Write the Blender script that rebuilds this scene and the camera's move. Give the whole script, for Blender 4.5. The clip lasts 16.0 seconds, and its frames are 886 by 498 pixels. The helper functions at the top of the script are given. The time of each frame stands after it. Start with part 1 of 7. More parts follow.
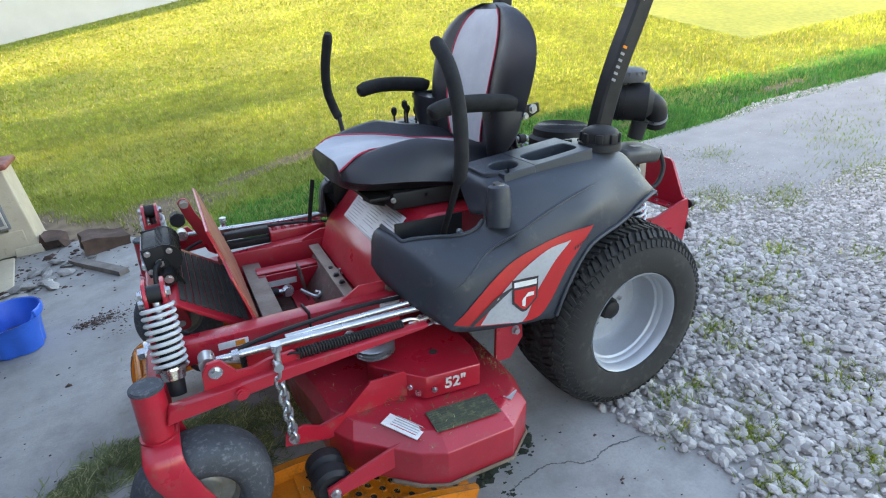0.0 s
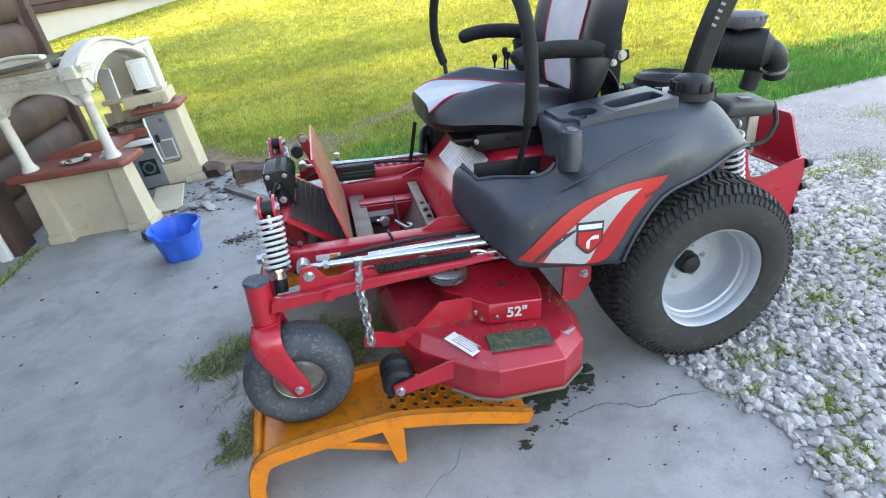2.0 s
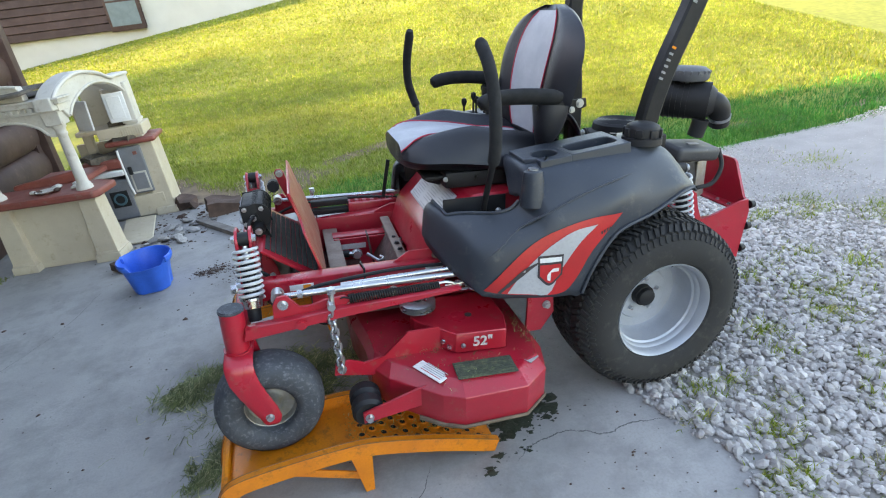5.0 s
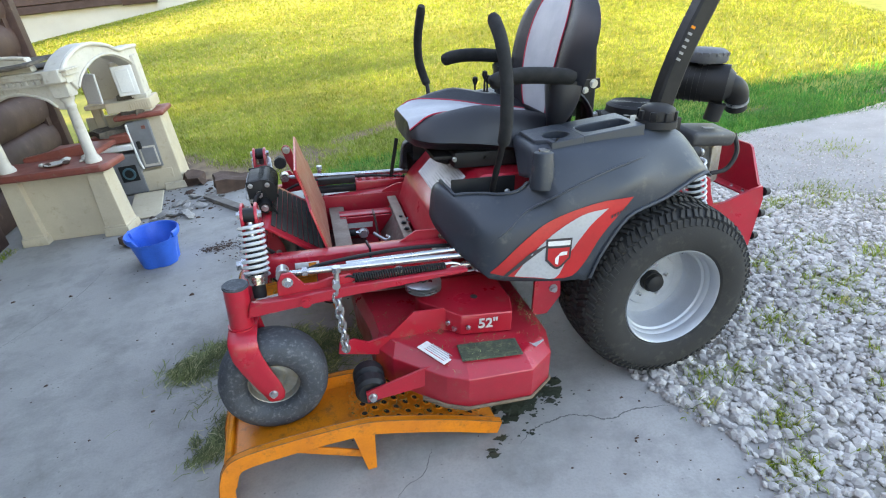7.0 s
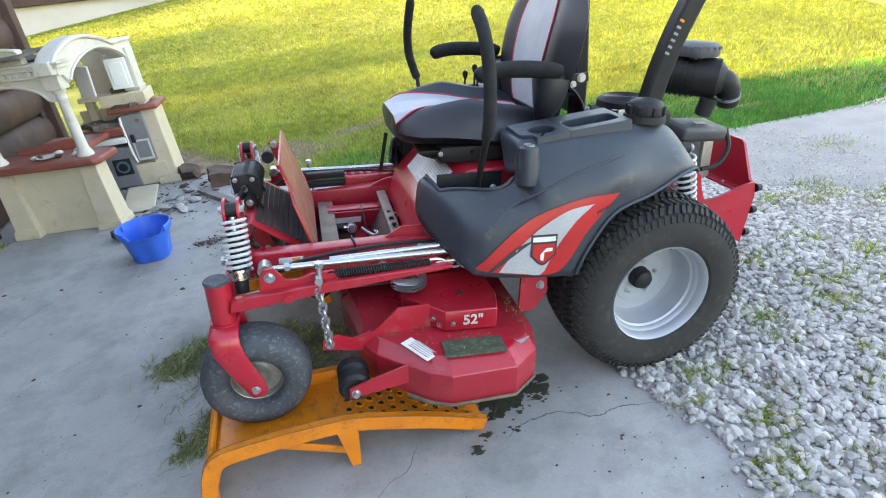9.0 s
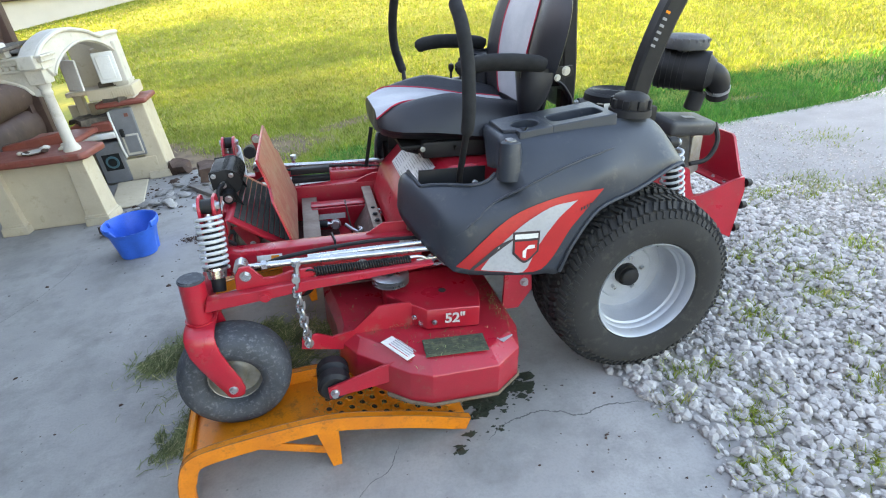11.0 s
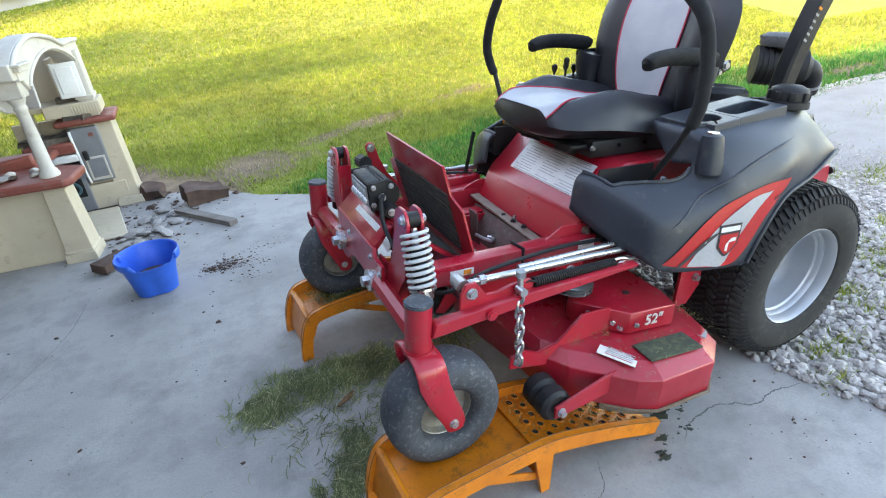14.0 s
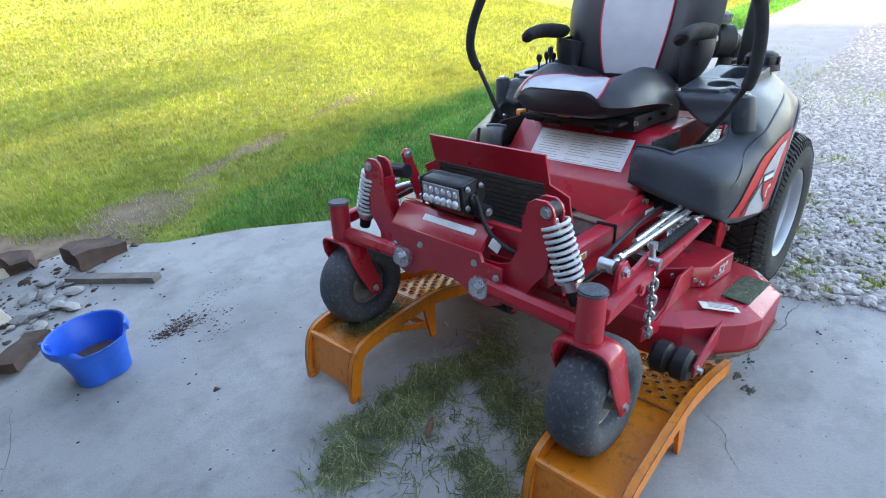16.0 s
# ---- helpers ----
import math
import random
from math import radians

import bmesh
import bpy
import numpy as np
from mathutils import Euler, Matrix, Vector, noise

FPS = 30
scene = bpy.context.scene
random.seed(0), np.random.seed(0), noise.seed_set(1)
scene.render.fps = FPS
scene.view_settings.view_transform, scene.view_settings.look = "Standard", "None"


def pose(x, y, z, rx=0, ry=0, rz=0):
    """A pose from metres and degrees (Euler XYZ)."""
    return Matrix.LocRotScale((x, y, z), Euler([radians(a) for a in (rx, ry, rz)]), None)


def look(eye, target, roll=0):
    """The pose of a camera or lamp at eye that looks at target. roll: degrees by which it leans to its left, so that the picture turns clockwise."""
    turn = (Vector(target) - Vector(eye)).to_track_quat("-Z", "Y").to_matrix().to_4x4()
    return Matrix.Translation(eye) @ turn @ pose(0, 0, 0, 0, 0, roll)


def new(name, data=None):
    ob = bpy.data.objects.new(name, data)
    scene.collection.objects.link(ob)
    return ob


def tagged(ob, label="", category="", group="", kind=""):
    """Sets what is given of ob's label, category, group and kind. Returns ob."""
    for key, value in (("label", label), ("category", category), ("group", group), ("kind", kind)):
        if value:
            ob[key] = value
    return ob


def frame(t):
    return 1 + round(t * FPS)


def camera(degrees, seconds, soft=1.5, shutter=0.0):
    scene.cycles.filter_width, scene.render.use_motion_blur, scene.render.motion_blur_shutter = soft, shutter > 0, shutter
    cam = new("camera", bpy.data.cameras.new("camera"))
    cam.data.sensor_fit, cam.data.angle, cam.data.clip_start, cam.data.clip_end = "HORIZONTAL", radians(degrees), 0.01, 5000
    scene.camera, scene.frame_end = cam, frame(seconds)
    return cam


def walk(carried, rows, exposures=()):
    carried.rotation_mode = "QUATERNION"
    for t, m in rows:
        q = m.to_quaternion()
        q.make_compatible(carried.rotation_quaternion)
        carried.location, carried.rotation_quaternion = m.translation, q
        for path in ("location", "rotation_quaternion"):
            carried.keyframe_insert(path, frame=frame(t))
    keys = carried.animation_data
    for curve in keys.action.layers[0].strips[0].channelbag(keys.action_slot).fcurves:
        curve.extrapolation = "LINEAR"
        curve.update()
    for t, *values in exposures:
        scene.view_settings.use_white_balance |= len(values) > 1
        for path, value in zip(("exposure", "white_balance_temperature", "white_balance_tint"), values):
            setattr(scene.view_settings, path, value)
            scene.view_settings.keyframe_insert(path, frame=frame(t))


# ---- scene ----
# ---- camera and its walk ----
cam = camera(79.1, 16.0, soft=1.1)
PATH = [
    (0, (-1.018, -1.494, 1.251), (-0.27, 0.141, 0.374), -7.0),
    (0.5, (-0.894, -1.497, 1.244), (-0.384, 0.205, 0.326), -8.4),
    (1, (-0.766, -1.58, 1.246), (-0.628, 0.171, 0.29), -9.8),
    (1.5, (-0.805, -1.631, 1.246), (-0.706, 0.113, 0.273), -10.0),
    (2, (-0.931, -1.668, 1.246), (-0.665, 0.063, 0.28), -9.7),
    (2.5, (-0.952, -1.717, 1.265), (-0.639, 0.014, 0.315), -9.1),
    (3, (-0.951, -1.733, 1.274), (-0.643, 0.029, 0.379), -9.1),
    (3.5, (-0.951, -1.739, 1.271), (-0.633, 0.035, 0.404), -8.6),
    (4, (-0.938, -1.737, 1.27), (-0.61, 0.037, 0.407), -8.3),
    (4.5, (-0.926, -1.739, 1.271), (-0.565, 0.03, 0.411), -7.9),
    (5, (-0.937, -1.741, 1.269), (-0.542, 0.021, 0.408), -7.4),
    (7.5, (-0.932, -1.726, 1.252), (-0.584, 0.013, 0.327), -6.5),
    (8, (-0.93, -1.726, 1.248), (-0.583, 0.012, 0.322), -6.5),
    (10.5, (-0.815, -1.724, 1.252), (-0.471, 0.003, 0.303), -6.5),
    (11, (-0.83, -1.711, 1.239), (-0.487, 0.013, 0.285), -6.6),
    (11.5, (-0.961, -1.697, 1.239), (-0.636, 0.011, 0.251), -7.4),
    (12, (-1.061, -1.686, 1.243), (-0.723, 0.014, 0.246), -8.2),
    (12.5, (-1.112, -1.645, 1.23), (-0.693, 0.047, 0.248), -6.6),
    (13, (-1.179, -1.494, 1.228), (-0.668, 0.199, 0.295), -5.5),
    (13.5, (-1.324, -1.412, 1.226), (-0.743, 0.252, 0.281), -5.2),
    (14, (-1.549, -1.364, 1.249), (-0.847, 0.254, 0.306), -5.2),
    (14.5, (-1.679, -1.257, 1.24), (-0.925, 0.333, 0.289), -5.4),
    (15, (-1.771, -1.092, 1.249), (-0.927, 0.451, 0.297), -7.1),
    (15.5, (-1.901, -1.005, 1.242), (-0.804, 0.368, 0.287), -5.8),
    (16, (-2.076, -0.911, 1.248), (-0.869, 0.365, 0.292), -6.8),
]
EXPOSURE = [(0.0, 2.9, 7800), (1.5, 3.3, 8000), (3.5, 3.1, 8100), (5.0, 2.95, 8000), (7.5, 3.17, 8100), (11.0, 3.22, 8200), (14.0, 3.28, 8100), (15.0, 3.27, 7700), (16.0, 3.2, 7300)]
walk(cam, [(t, look(eye, target, roll)) for t, eye, target, roll in PATH],
     [(t, stops, kelvin, 16) for t, stops, kelvin in EXPOSURE])


# ---- daylight: low sun behind the log garage, open shade in front of it ----
SUN_FROM = Vector((-1.0, 0.15, 0.31)).normalized()
world = bpy.data.worlds.new("sky")
scene.world = world
world.use_nodes = True
wn = world.node_tree.nodes
sky = wn.new("ShaderNodeTexSky")
sky.sky_type, sky.sun_disc = "NISHITA", False
sky.sun_elevation = math.asin(SUN_FROM.z)
sky.sun_rotation = math.atan2(SUN_FROM.x, SUN_FROM.y)
world.node_tree.links.new(sky.outputs["Color"], wn["Background"].inputs["Color"])
wn["Background"].inputs["Strength"].default_value = 0.15
sun = new("sun", bpy.data.lights.new("sun", "SUN"))
sun.data.energy, sun.data.angle, sun.data.color = 3.25, radians(2.0), (1.0, 0.79, 0.43)
sun.matrix_world = look((0, 0, 0), -SUN_FROM)

# ---- building helpers ----
def finish(bm, name, material, parent=None, label="", smooth=38):
    me = bpy.data.meshes.new(name)
    bmesh.ops.recalc_face_normals(bm, faces=bm.faces)
    bm.to_mesh(me)
    bm.free()
    for m in material if isinstance(material, (list, tuple)) else [material]:
        me.materials.append(m)
    if smooth:
        me.shade_smooth()
        me.set_sharp_from_angle(angle=radians(smooth))
    ob = new(name, me)
    if parent:
        ob.parent = parent
    if label:
        ob["label"] = label
    return ob


def part(name, bm, material, parent, label="", smooth=38):
    return finish(bm, name, material, parent, label, smooth)


def thing(name, label, category, m=None, group="", kind=""):
    ob = new(name)
    ob.empty_display_size = 0.1
    if m is not None:
        ob.matrix_basis = m
    return tagged(ob, label, category, group, kind)


def moved(bm, verts, m):
    bmesh.ops.transform(bm, matrix=m, verts=verts)


def box(bm, c, s, rot=(0, 0, 0), bevel=0.0, seg=2):
    made = bmesh.ops.create_cube(bm, size=1.0)["verts"]
    moved(bm, made, pose(*c, *rot) @ Matrix.Diagonal((*s, 1)))
    if bevel:
        edges = list({e for v in made for e in v.link_edges})
        bmesh.ops.bevel(bm, geom=edges, offset=bevel, segments=seg, affect="EDGES", profile=0.5)
    return bm


def cyl(bm, a, b, r, r2=None, seg=20, caps=True):
    a, b = Vector(a), Vector(b)
    d = b - a
    m = Matrix.Translation((a + b) / 2) @ d.to_track_quat("Z", "Y").to_matrix().to_4x4()
    bmesh.ops.create_cone(bm, cap_ends=caps, segments=seg, radius1=r, radius2=r if r2 is None else r2, depth=d.length, matrix=m)
    return bm


def smooth_path(pts, n=6):
    p = [Vector(q) for q in pts]
    p = [p[0] * 2 - p[1]] + p + [p[-1] * 2 - p[-2]]
    out = []
    for i in range(1, len(p) - 2):
        a, b, c, d = p[i - 1:i + 3]
        for k in range(n):
            t = k / n
            out.append(0.5 * (2 * b + (c - a) * t + (2 * a - 5 * b + 4 * c - d) * t * t + (3 * b - a - 3 * c + d) * t ** 3))
    return out + [p[-2]]


def sweep(bm, pts, r, seg=12, n=6, caps=True, flat=1.0):
    """A round bar along a smooth path; r may be a function of 0..1."""
    path = smooth_path(pts, n) if n > 1 else [Vector(q) for q in pts]
    rings, side = [], None
    for i, q in enumerate(path):
        d = (path[min(i + 1, len(path) - 1)] - path[max(i - 1, 0)]).normalized()
        if side is None:
            side = d.orthogonal().normalized()
        side = (side - d * side.dot(d)).normalized()
        up = d.cross(side)
        rad = r(i / (len(path) - 1)) if callable(r) else r
        rings.append([bm.verts.new(q + side * (rad * math.cos(a)) + up * (rad * flat * math.sin(a))) for a in [2 * math.pi * k / seg for k in range(seg)]])
    for a, b in zip(rings, rings[1:]):
        for k in range(seg):
            bm.faces.new((a[k], a[(k + 1) % seg], b[(k + 1) % seg], b[k]))
    if caps:
        bm.faces.new(rings[0][::-1]), bm.faces.new(rings[-1])
    return bm


def plate(bm, outline, axis, a, b, bevel=0.0):
    """A flat plate: an outline in the two other axes, between a and b along axis."""
    def at(u, v, w):
        return {"x": (w, u, v), "y": (u, w, v), "z": (u, v, w)}[axis]
    lo = [bm.verts.new(at(u, v, a)) for u, v in outline]
    hi = [bm.verts.new(at(u, v, b)) for u, v in outline]
    n = len(lo)
    fs = [bm.faces.new(lo[::-1]), bm.faces.new(hi)] + [bm.faces.new((lo[i], lo[(i + 1) % n], hi[(i + 1) % n], hi[i])) for i in range(n)]
    if bevel:
        bmesh.ops.bevel(bm, geom=list({e for f in fs for e in f.edges}), offset=bevel, segments=1, affect="EDGES")
    return bm


def lathe(bm, profile, m=None, seg=40, close=False, cap_below=0.13):
    """Turns a profile of (radius, along) round the local Y axis."""
    m = m or Matrix()
    rings = []
    for r, a in profile:
        rings.append([bm.verts.new(m @ Vector((r * math.cos(t), a, r * math.sin(t)))) for t in [2 * math.pi * k / seg for k in range(seg)]])
    pairs = list(zip(rings, rings[1:])) + ([(rings[-1], rings[0])] if close else [])
    for p, q in pairs:
        for k in range(seg):
            bm.faces.new((p[k], p[(k + 1) % seg], q[(k + 1) % seg], q[k]))
    if not close:
        for ring in (rings[0], rings[-1]):
            if 1e-4 < (ring[0].co - ring[seg // 2].co).length < cap_below:
                bm.faces.new(ring)
    return bm


def bolt(bm, c, d, r=0.011, h=0.008):
    c, d = Vector(c), Vector(d).normalized()
    cyl(bm, c, c + d * h * 0.25, r * 1.1, seg=16)
    cyl(bm, c + d * h * 0.25, c + d * h * 1.1, r * 0.8, seg=6)
    return bm


def grid_surface(bm, rows, nu=6, nv=6):
    """A smooth sheet through rows of points. Returns the dense grid of places."""
    cols = [smooth_path(r, nv) for r in rows]
    dense = list(zip(*[smooth_path([c[j] for c in cols], nu) for j in range(len(cols[0]))]))
    vs = [[bm.verts.new(p) for p in row] for row in dense]
    for i in range(len(vs) - 1):
        for j in range(len(vs[0]) - 1):
            bm.faces.new((vs[i][j], vs[i][j + 1], vs[i + 1][j + 1], vs[i + 1][j]))
    return dense


def solid(ob, t, offset=-1):
    mod = ob.modifiers.new("thickness", "SOLIDIFY")
    mod.thickness, mod.offset = t, offset
    return ob


def bevelled(ob, w, seg=2):
    mod = ob.modifiers.new("edges", "BEVEL")
    mod.width, mod.segments, mod.limit_method = w, seg, "ANGLE"
    return ob


# ---- materials ----
def material(name, base, base2=None, rough=0.5, metal=0.0, scale=8.0, fine=120.0, bump=0.1, dirt=None, dirt_amount=0.35, spots=None, coat=0.0, by_piece=0.0, rough2=None):
    """Two scales of variation in colour and relief; dirt: a second stain colour; by_piece: brightness spread from piece to piece."""
    m = bpy.data.materials.new(name)
    m.use_nodes = True
    nt = m.node_tree
    bsdf = nt.nodes["Principled BSDF"]

    def node(kind, **kw):
        n = nt.nodes.new(kind)
        for k, v in kw.items():
            n.inputs[k].default_value = v
        return n
    link = nt.links.new
    co = node("ShaderNodeTexCoord").outputs["Object"]
    big = node("ShaderNodeTexNoise", Scale=scale, Detail=6.0, Roughness=0.6)
    small = node("ShaderNodeTexNoise", Scale=fine, Detail=3.0, Roughness=0.6)
    link(co, big.inputs["Vector"]), link(co, small.inputs["Vector"])

    def mix(fac, a, b, lo=0.35, hi=0.65):
        r = node("ShaderNodeMapRange")
        r.inputs["From Min"].default_value, r.inputs["From Max"].default_value = lo, hi
        link(fac, r.inputs["Value"])
        x = nt.nodes.new("ShaderNodeMix")
        x.data_type = "RGBA"
        link(r.outputs[0], x.inputs[0])
        for sock, v in ((x.inputs[6], a), (x.inputs[7], b)):
            if isinstance(v, tuple):
                sock.default_value = (*v, 1)
            else:
                link(v, sock)
        return x.outputs[2], r.outputs[0]
    base2 = base2 or tuple(c * 0.82 for c in base)
    col, f1 = mix(big.outputs["Fac"], base, base2)
    col, _ = mix(small.outputs["Fac"], col, tuple(0.5 * (a + b) * 0.86 for a, b in zip(base, base2)), 0.45, 0.85)
    if dirt:
        dn = node("ShaderNodeTexNoise", Scale=scale * 2.7, Detail=8.0, Roughness=0.72)
        link(co, dn.inputs["Vector"])
        lo = 0.72 - dirt_amount * 0.55
        col, _ = mix(dn.outputs["Fac"], col, dirt, lo, lo + 0.22)
    if spots:
        sp = node("ShaderNodeTexVoronoi", Scale=spots[1])
        link(co, sp.inputs["Vector"])
        col, _ = mix(sp.outputs["Distance"], spots[0], col, 0.05, 0.05 + spots[2])
    if by_piece:
        oi, geo = node("ShaderNodeObjectInfo"), node("ShaderNodeNewGeometry")
        ad = node("ShaderNodeMath")
        link(oi.outputs["Random"], ad.inputs[0]), link(geo.outputs["Random Per Island"], ad.inputs[1])
        fr = node("ShaderNodeMath")
        fr.operation = "FRACT"
        link(ad.outputs[0], fr.inputs[0])
        hs = node("ShaderNodeHueSaturation")
        rr = node("ShaderNodeMapRange")
        rr.inputs["To Min"].default_value, rr.inputs["To Max"].default_value = 1 - by_piece, 1 + by_piece
        link(fr.outputs[0], rr.inputs["Value"]), link(rr.outputs[0], hs.inputs["Value"]), link(col, hs.inputs["Color"])
        col = hs.outputs["Color"]
    link(col, bsdf.inputs["Base Color"])
    rg = node("ShaderNodeMapRange")
    rg.inputs["To Min"].default_value, rg.inputs["To Max"].default_value = rough, rough2 if rough2 is not None else min(1.0, rough + 0.18)
    link(f1, rg.inputs["Value"]), link(rg.outputs[0], bsdf.inputs["Roughness"])
    bsdf.inputs["Metallic"].default_value = metal
    bsdf.inputs["Coat Weight"].default_value = coat
    bsdf.inputs["Coat Roughness"].default_value = 0.15
    if bump:
        b1 = node("ShaderNodeBump", Strength=bump, Distance=0.004)
        link(small.outputs["Fac"], b1.inputs["Height"])
        link(b1.outputs[0], bsdf.inputs["Normal"])
    return m


RED = material("red_paint", (0.44, 0.011, 0.028), (0.36, 0.01, 0.022), rough=0.26, scale=9, fine=300, bump=0.03, dirt=(0.26, 0.1, 0.07), dirt_amount=0.27, coat=0.3)
DECK_RED = material("dusty_deck_paint", (0.42, 0.013, 0.03), (0.34, 0.015, 0.028), rough=0.27, scale=9, fine=260, bump=0.04, dirt=(0.24, 0.1, 0.06), dirt_amount=0.28, coat=0.25)
WORN_RED = material("sun_bleached_scuffed_red_paint", (0.38, 0.12, 0.075), (0.33, 0.085, 0.055), rough=0.5, scale=7, fine=160, bump=0.12, dirt=(0.36, 0.23, 0.15), dirt_amount=0.42)
PLASTIC = material("dark_grey_moulded_plastic", (0.029, 0.036, 0.047), (0.037, 0.044, 0.056), rough=0.34, scale=6, fine=500, bump=0.12, dirt=(0.1, 0.1, 0.09), dirt_amount=0.28)
PLASTIC.node_tree.nodes["Principled BSDF"].inputs["Specular IOR Level"].default_value = 0.4
BLACK = material("black_plastic", (0.012, 0.012, 0.013), (0.02, 0.02, 0.022), rough=0.48, scale=20, fine=400, bump=0.08)
GRIP = material("black_foam_grip", (0.017, 0.018, 0.02), rough=0.75, scale=30, fine=500, bump=0.2)
STEEL_BLACK = material("black_powder_coated_steel", (0.011, 0.011, 0.012), rough=0.5, scale=14, fine=400, bump=0.05, dirt=(0.06, 0.055, 0.05), dirt_amount=0.12)
for m_ in (BLACK, GRIP, STEEL_BLACK):
    m_.node_tree.nodes["Principled BSDF"].inputs["Specular IOR Level"].default_value = 0.3
RUBBER = material("tyre_rubber", (0.018, 0.018, 0.018), (0.026, 0.0255, 0.025), rough=0.78, scale=9, fine=260, bump=0.25, dirt=(0.062, 0.058, 0.05), dirt_amount=0.33)
CASTER_RUBBER = material("worn_caster_rubber", (0.032, 0.037, 0.045), (0.06, 0.067, 0.079), rough=0.62, scale=30, fine=260, bump=0.3, dirt=(0.17, 0.18, 0.195), dirt_amount=0.36)
RIM = material("silver_painted_rim", (0.43, 0.45, 0.485), (0.37, 0.39, 0.42), rough=0.32, metal=0.25, scale=9, fine=300, bump=0.03, dirt=(0.33, 0.31, 0.28), dirt_amount=0.18)
CASTER_RIM = material("dusty_caster_rim", (0.33, 0.325, 0.31), (0.25, 0.235, 0.21), rough=0.38, metal=0.5, scale=20, bump=0.05, dirt=(0.25, 0.2, 0.13), dirt_amount=0.4)
CHROME = material("zinc_plated_steel", (0.56, 0.57, 0.58), (0.44, 0.45, 0.46), rough=0.22, metal=0.9, scale=22, bump=0.03)
SPRING = material("pale_grey_spring_coat", (0.52, 0.54, 0.56), (0.45, 0.47, 0.49), rough=0.35, scale=30, bump=0.04, dirt=(0.25, 0.22, 0.18), dirt_amount=0.15)
VINYL = material("black_seat_vinyl", (0.0095, 0.01, 0.0145), (0.014, 0.015, 0.02), rough=0.36, scale=12, fine=420, bump=0.18)
VINYL_GREY = material("grey_seat_vinyl", (0.38, 0.39, 0.42), (0.33, 0.34, 0.37), rough=0.45, scale=12, fine=420, bump=0.18, dirt=(0.2, 0.19, 0.18), dirt_amount=0.12)
PIPING = material("red_piping", (0.45, 0.02, 0.05), rough=0.5, bump=0)
ORANGE = material("orange_ramp_paint", (0.74, 0.215, 0.008), (0.6, 0.16, 0.008), rough=0.36, scale=9, fine=160, bump=0.08, dirt=(0.17, 0.065, 0.022), dirt_amount=0.33, coat=0.15)
AMBER = material("amber_lens", (0.85, 0.26, 0.02), rough=0.15, bump=0)
SILVER_DECAL = material("silver_decal", (0.42, 0.43, 0.45), (0.37, 0.38, 0.4), rough=0.3, metal=0.2, bump=0.02)
RED_DECAL = material("bright_red_decal", (0.5, 0.018, 0.02), rough=0.3, bump=0.02)
DARK_DECAL = material("dark_grey_decal", (0.04, 0.03, 0.035), rough=0.35, bump=0.02)
PLACARD = material("white_metal_placard", (0.8, 0.8, 0.8), (0.72, 0.72, 0.72), rough=0.35, scale=20, bump=0.02, dirt=(0.5, 0.45, 0.4), dirt_amount=0.2)
WHITE_DECAL = material("white_decal", (0.7, 0.7, 0.68), (0.62, 0.62, 0.6), rough=0.4, scale=30, bump=0.02)
WORN_LETTER = material("worn_white_lettering", (0.52, 0.5, 0.49), (0.42, 0.4, 0.39), rough=0.5, scale=60, bump=0.02)
MARK = material("grey_bar_label", (0.26, 0.26, 0.27), rough=0.5, bump=0)
PALE_PRINT = material("pale_grey_print", (0.42, 0.42, 0.43), rough=0.5, bump=0)
PRINT = material("grey_print", (0.16, 0.16, 0.17), rough=0.5, bump=0)
GRIT = material("grip_tape", (0.03, 0.031, 0.03), (0.055, 0.055, 0.05), rough=0.85, scale=20, fine=500, bump=0.5, dirt=(0.14, 0.15, 0.08), dirt_amount=0.3)
RUST = material("bare_dusty_steel", (0.27, 0.21, 0.17), (0.2, 0.14, 0.11), rough=0.6, metal=0.2, scale=14, bump=0.15)
BLUE = material("blue_bucket_plastic", (0.01, 0.135, 0.66), (0.01, 0.115, 0.56), rough=0.36, scale=9, bump=0.05, dirt=(0.1, 0.13, 0.3), dirt_amount=0.2)
CREAM = material("cream_toy_plastic", (0.55, 0.47, 0.345), (0.48, 0.405, 0.3), rough=0.5, scale=6, fine=200, bump=0.1, dirt=(0.34, 0.26, 0.16), dirt_amount=0.28)
PALE = material("weathered_white_toy_plastic", (0.56, 0.525, 0.465), (0.48, 0.445, 0.39), rough=0.55, scale=7, fine=200, bump=0.15, dirt=(0.3, 0.25, 0.19), dirt_amount=0.32)
MOULD = material("rotten_grey_board", (0.15, 0.125, 0.1), (0.08, 0.065, 0.052), rough=0.9, scale=14, fine=90, bump=0.7, dirt=(0.05, 0.045, 0.035), dirt_amount=0.5)
TOY_RED = material("brick_red_toy_plastic", (0.25, 0.062, 0.042), (0.2, 0.05, 0.036), rough=0.45, scale=9, bump=0.08, dirt=(0.2, 0.15, 0.11), dirt_amount=0.3)
TOY_GREY = material("silver_grey_toy_plastic", (0.2, 0.205, 0.22), (0.16, 0.165, 0.175), rough=0.4, scale=9, bump=0.05, dirt=(0.25, 0.22, 0.18), dirt_amount=0.2)
LOG = material("brown_stained_log", (0.07, 0.034, 0.029), (0.048, 0.024, 0.02), rough=0.6, scale=4, fine=60, bump=0.3, dirt=(0.17, 0.11, 0.085), dirt_amount=0.25, by_piece=0.12)
WHITE_PAINT = material("white_painted_wood", (0.74, 0.74, 0.73), (0.66, 0.66, 0.65), rough=0.5, scale=6, bump=0.08, dirt=(0.4, 0.38, 0.34), dirt_amount=0.15)
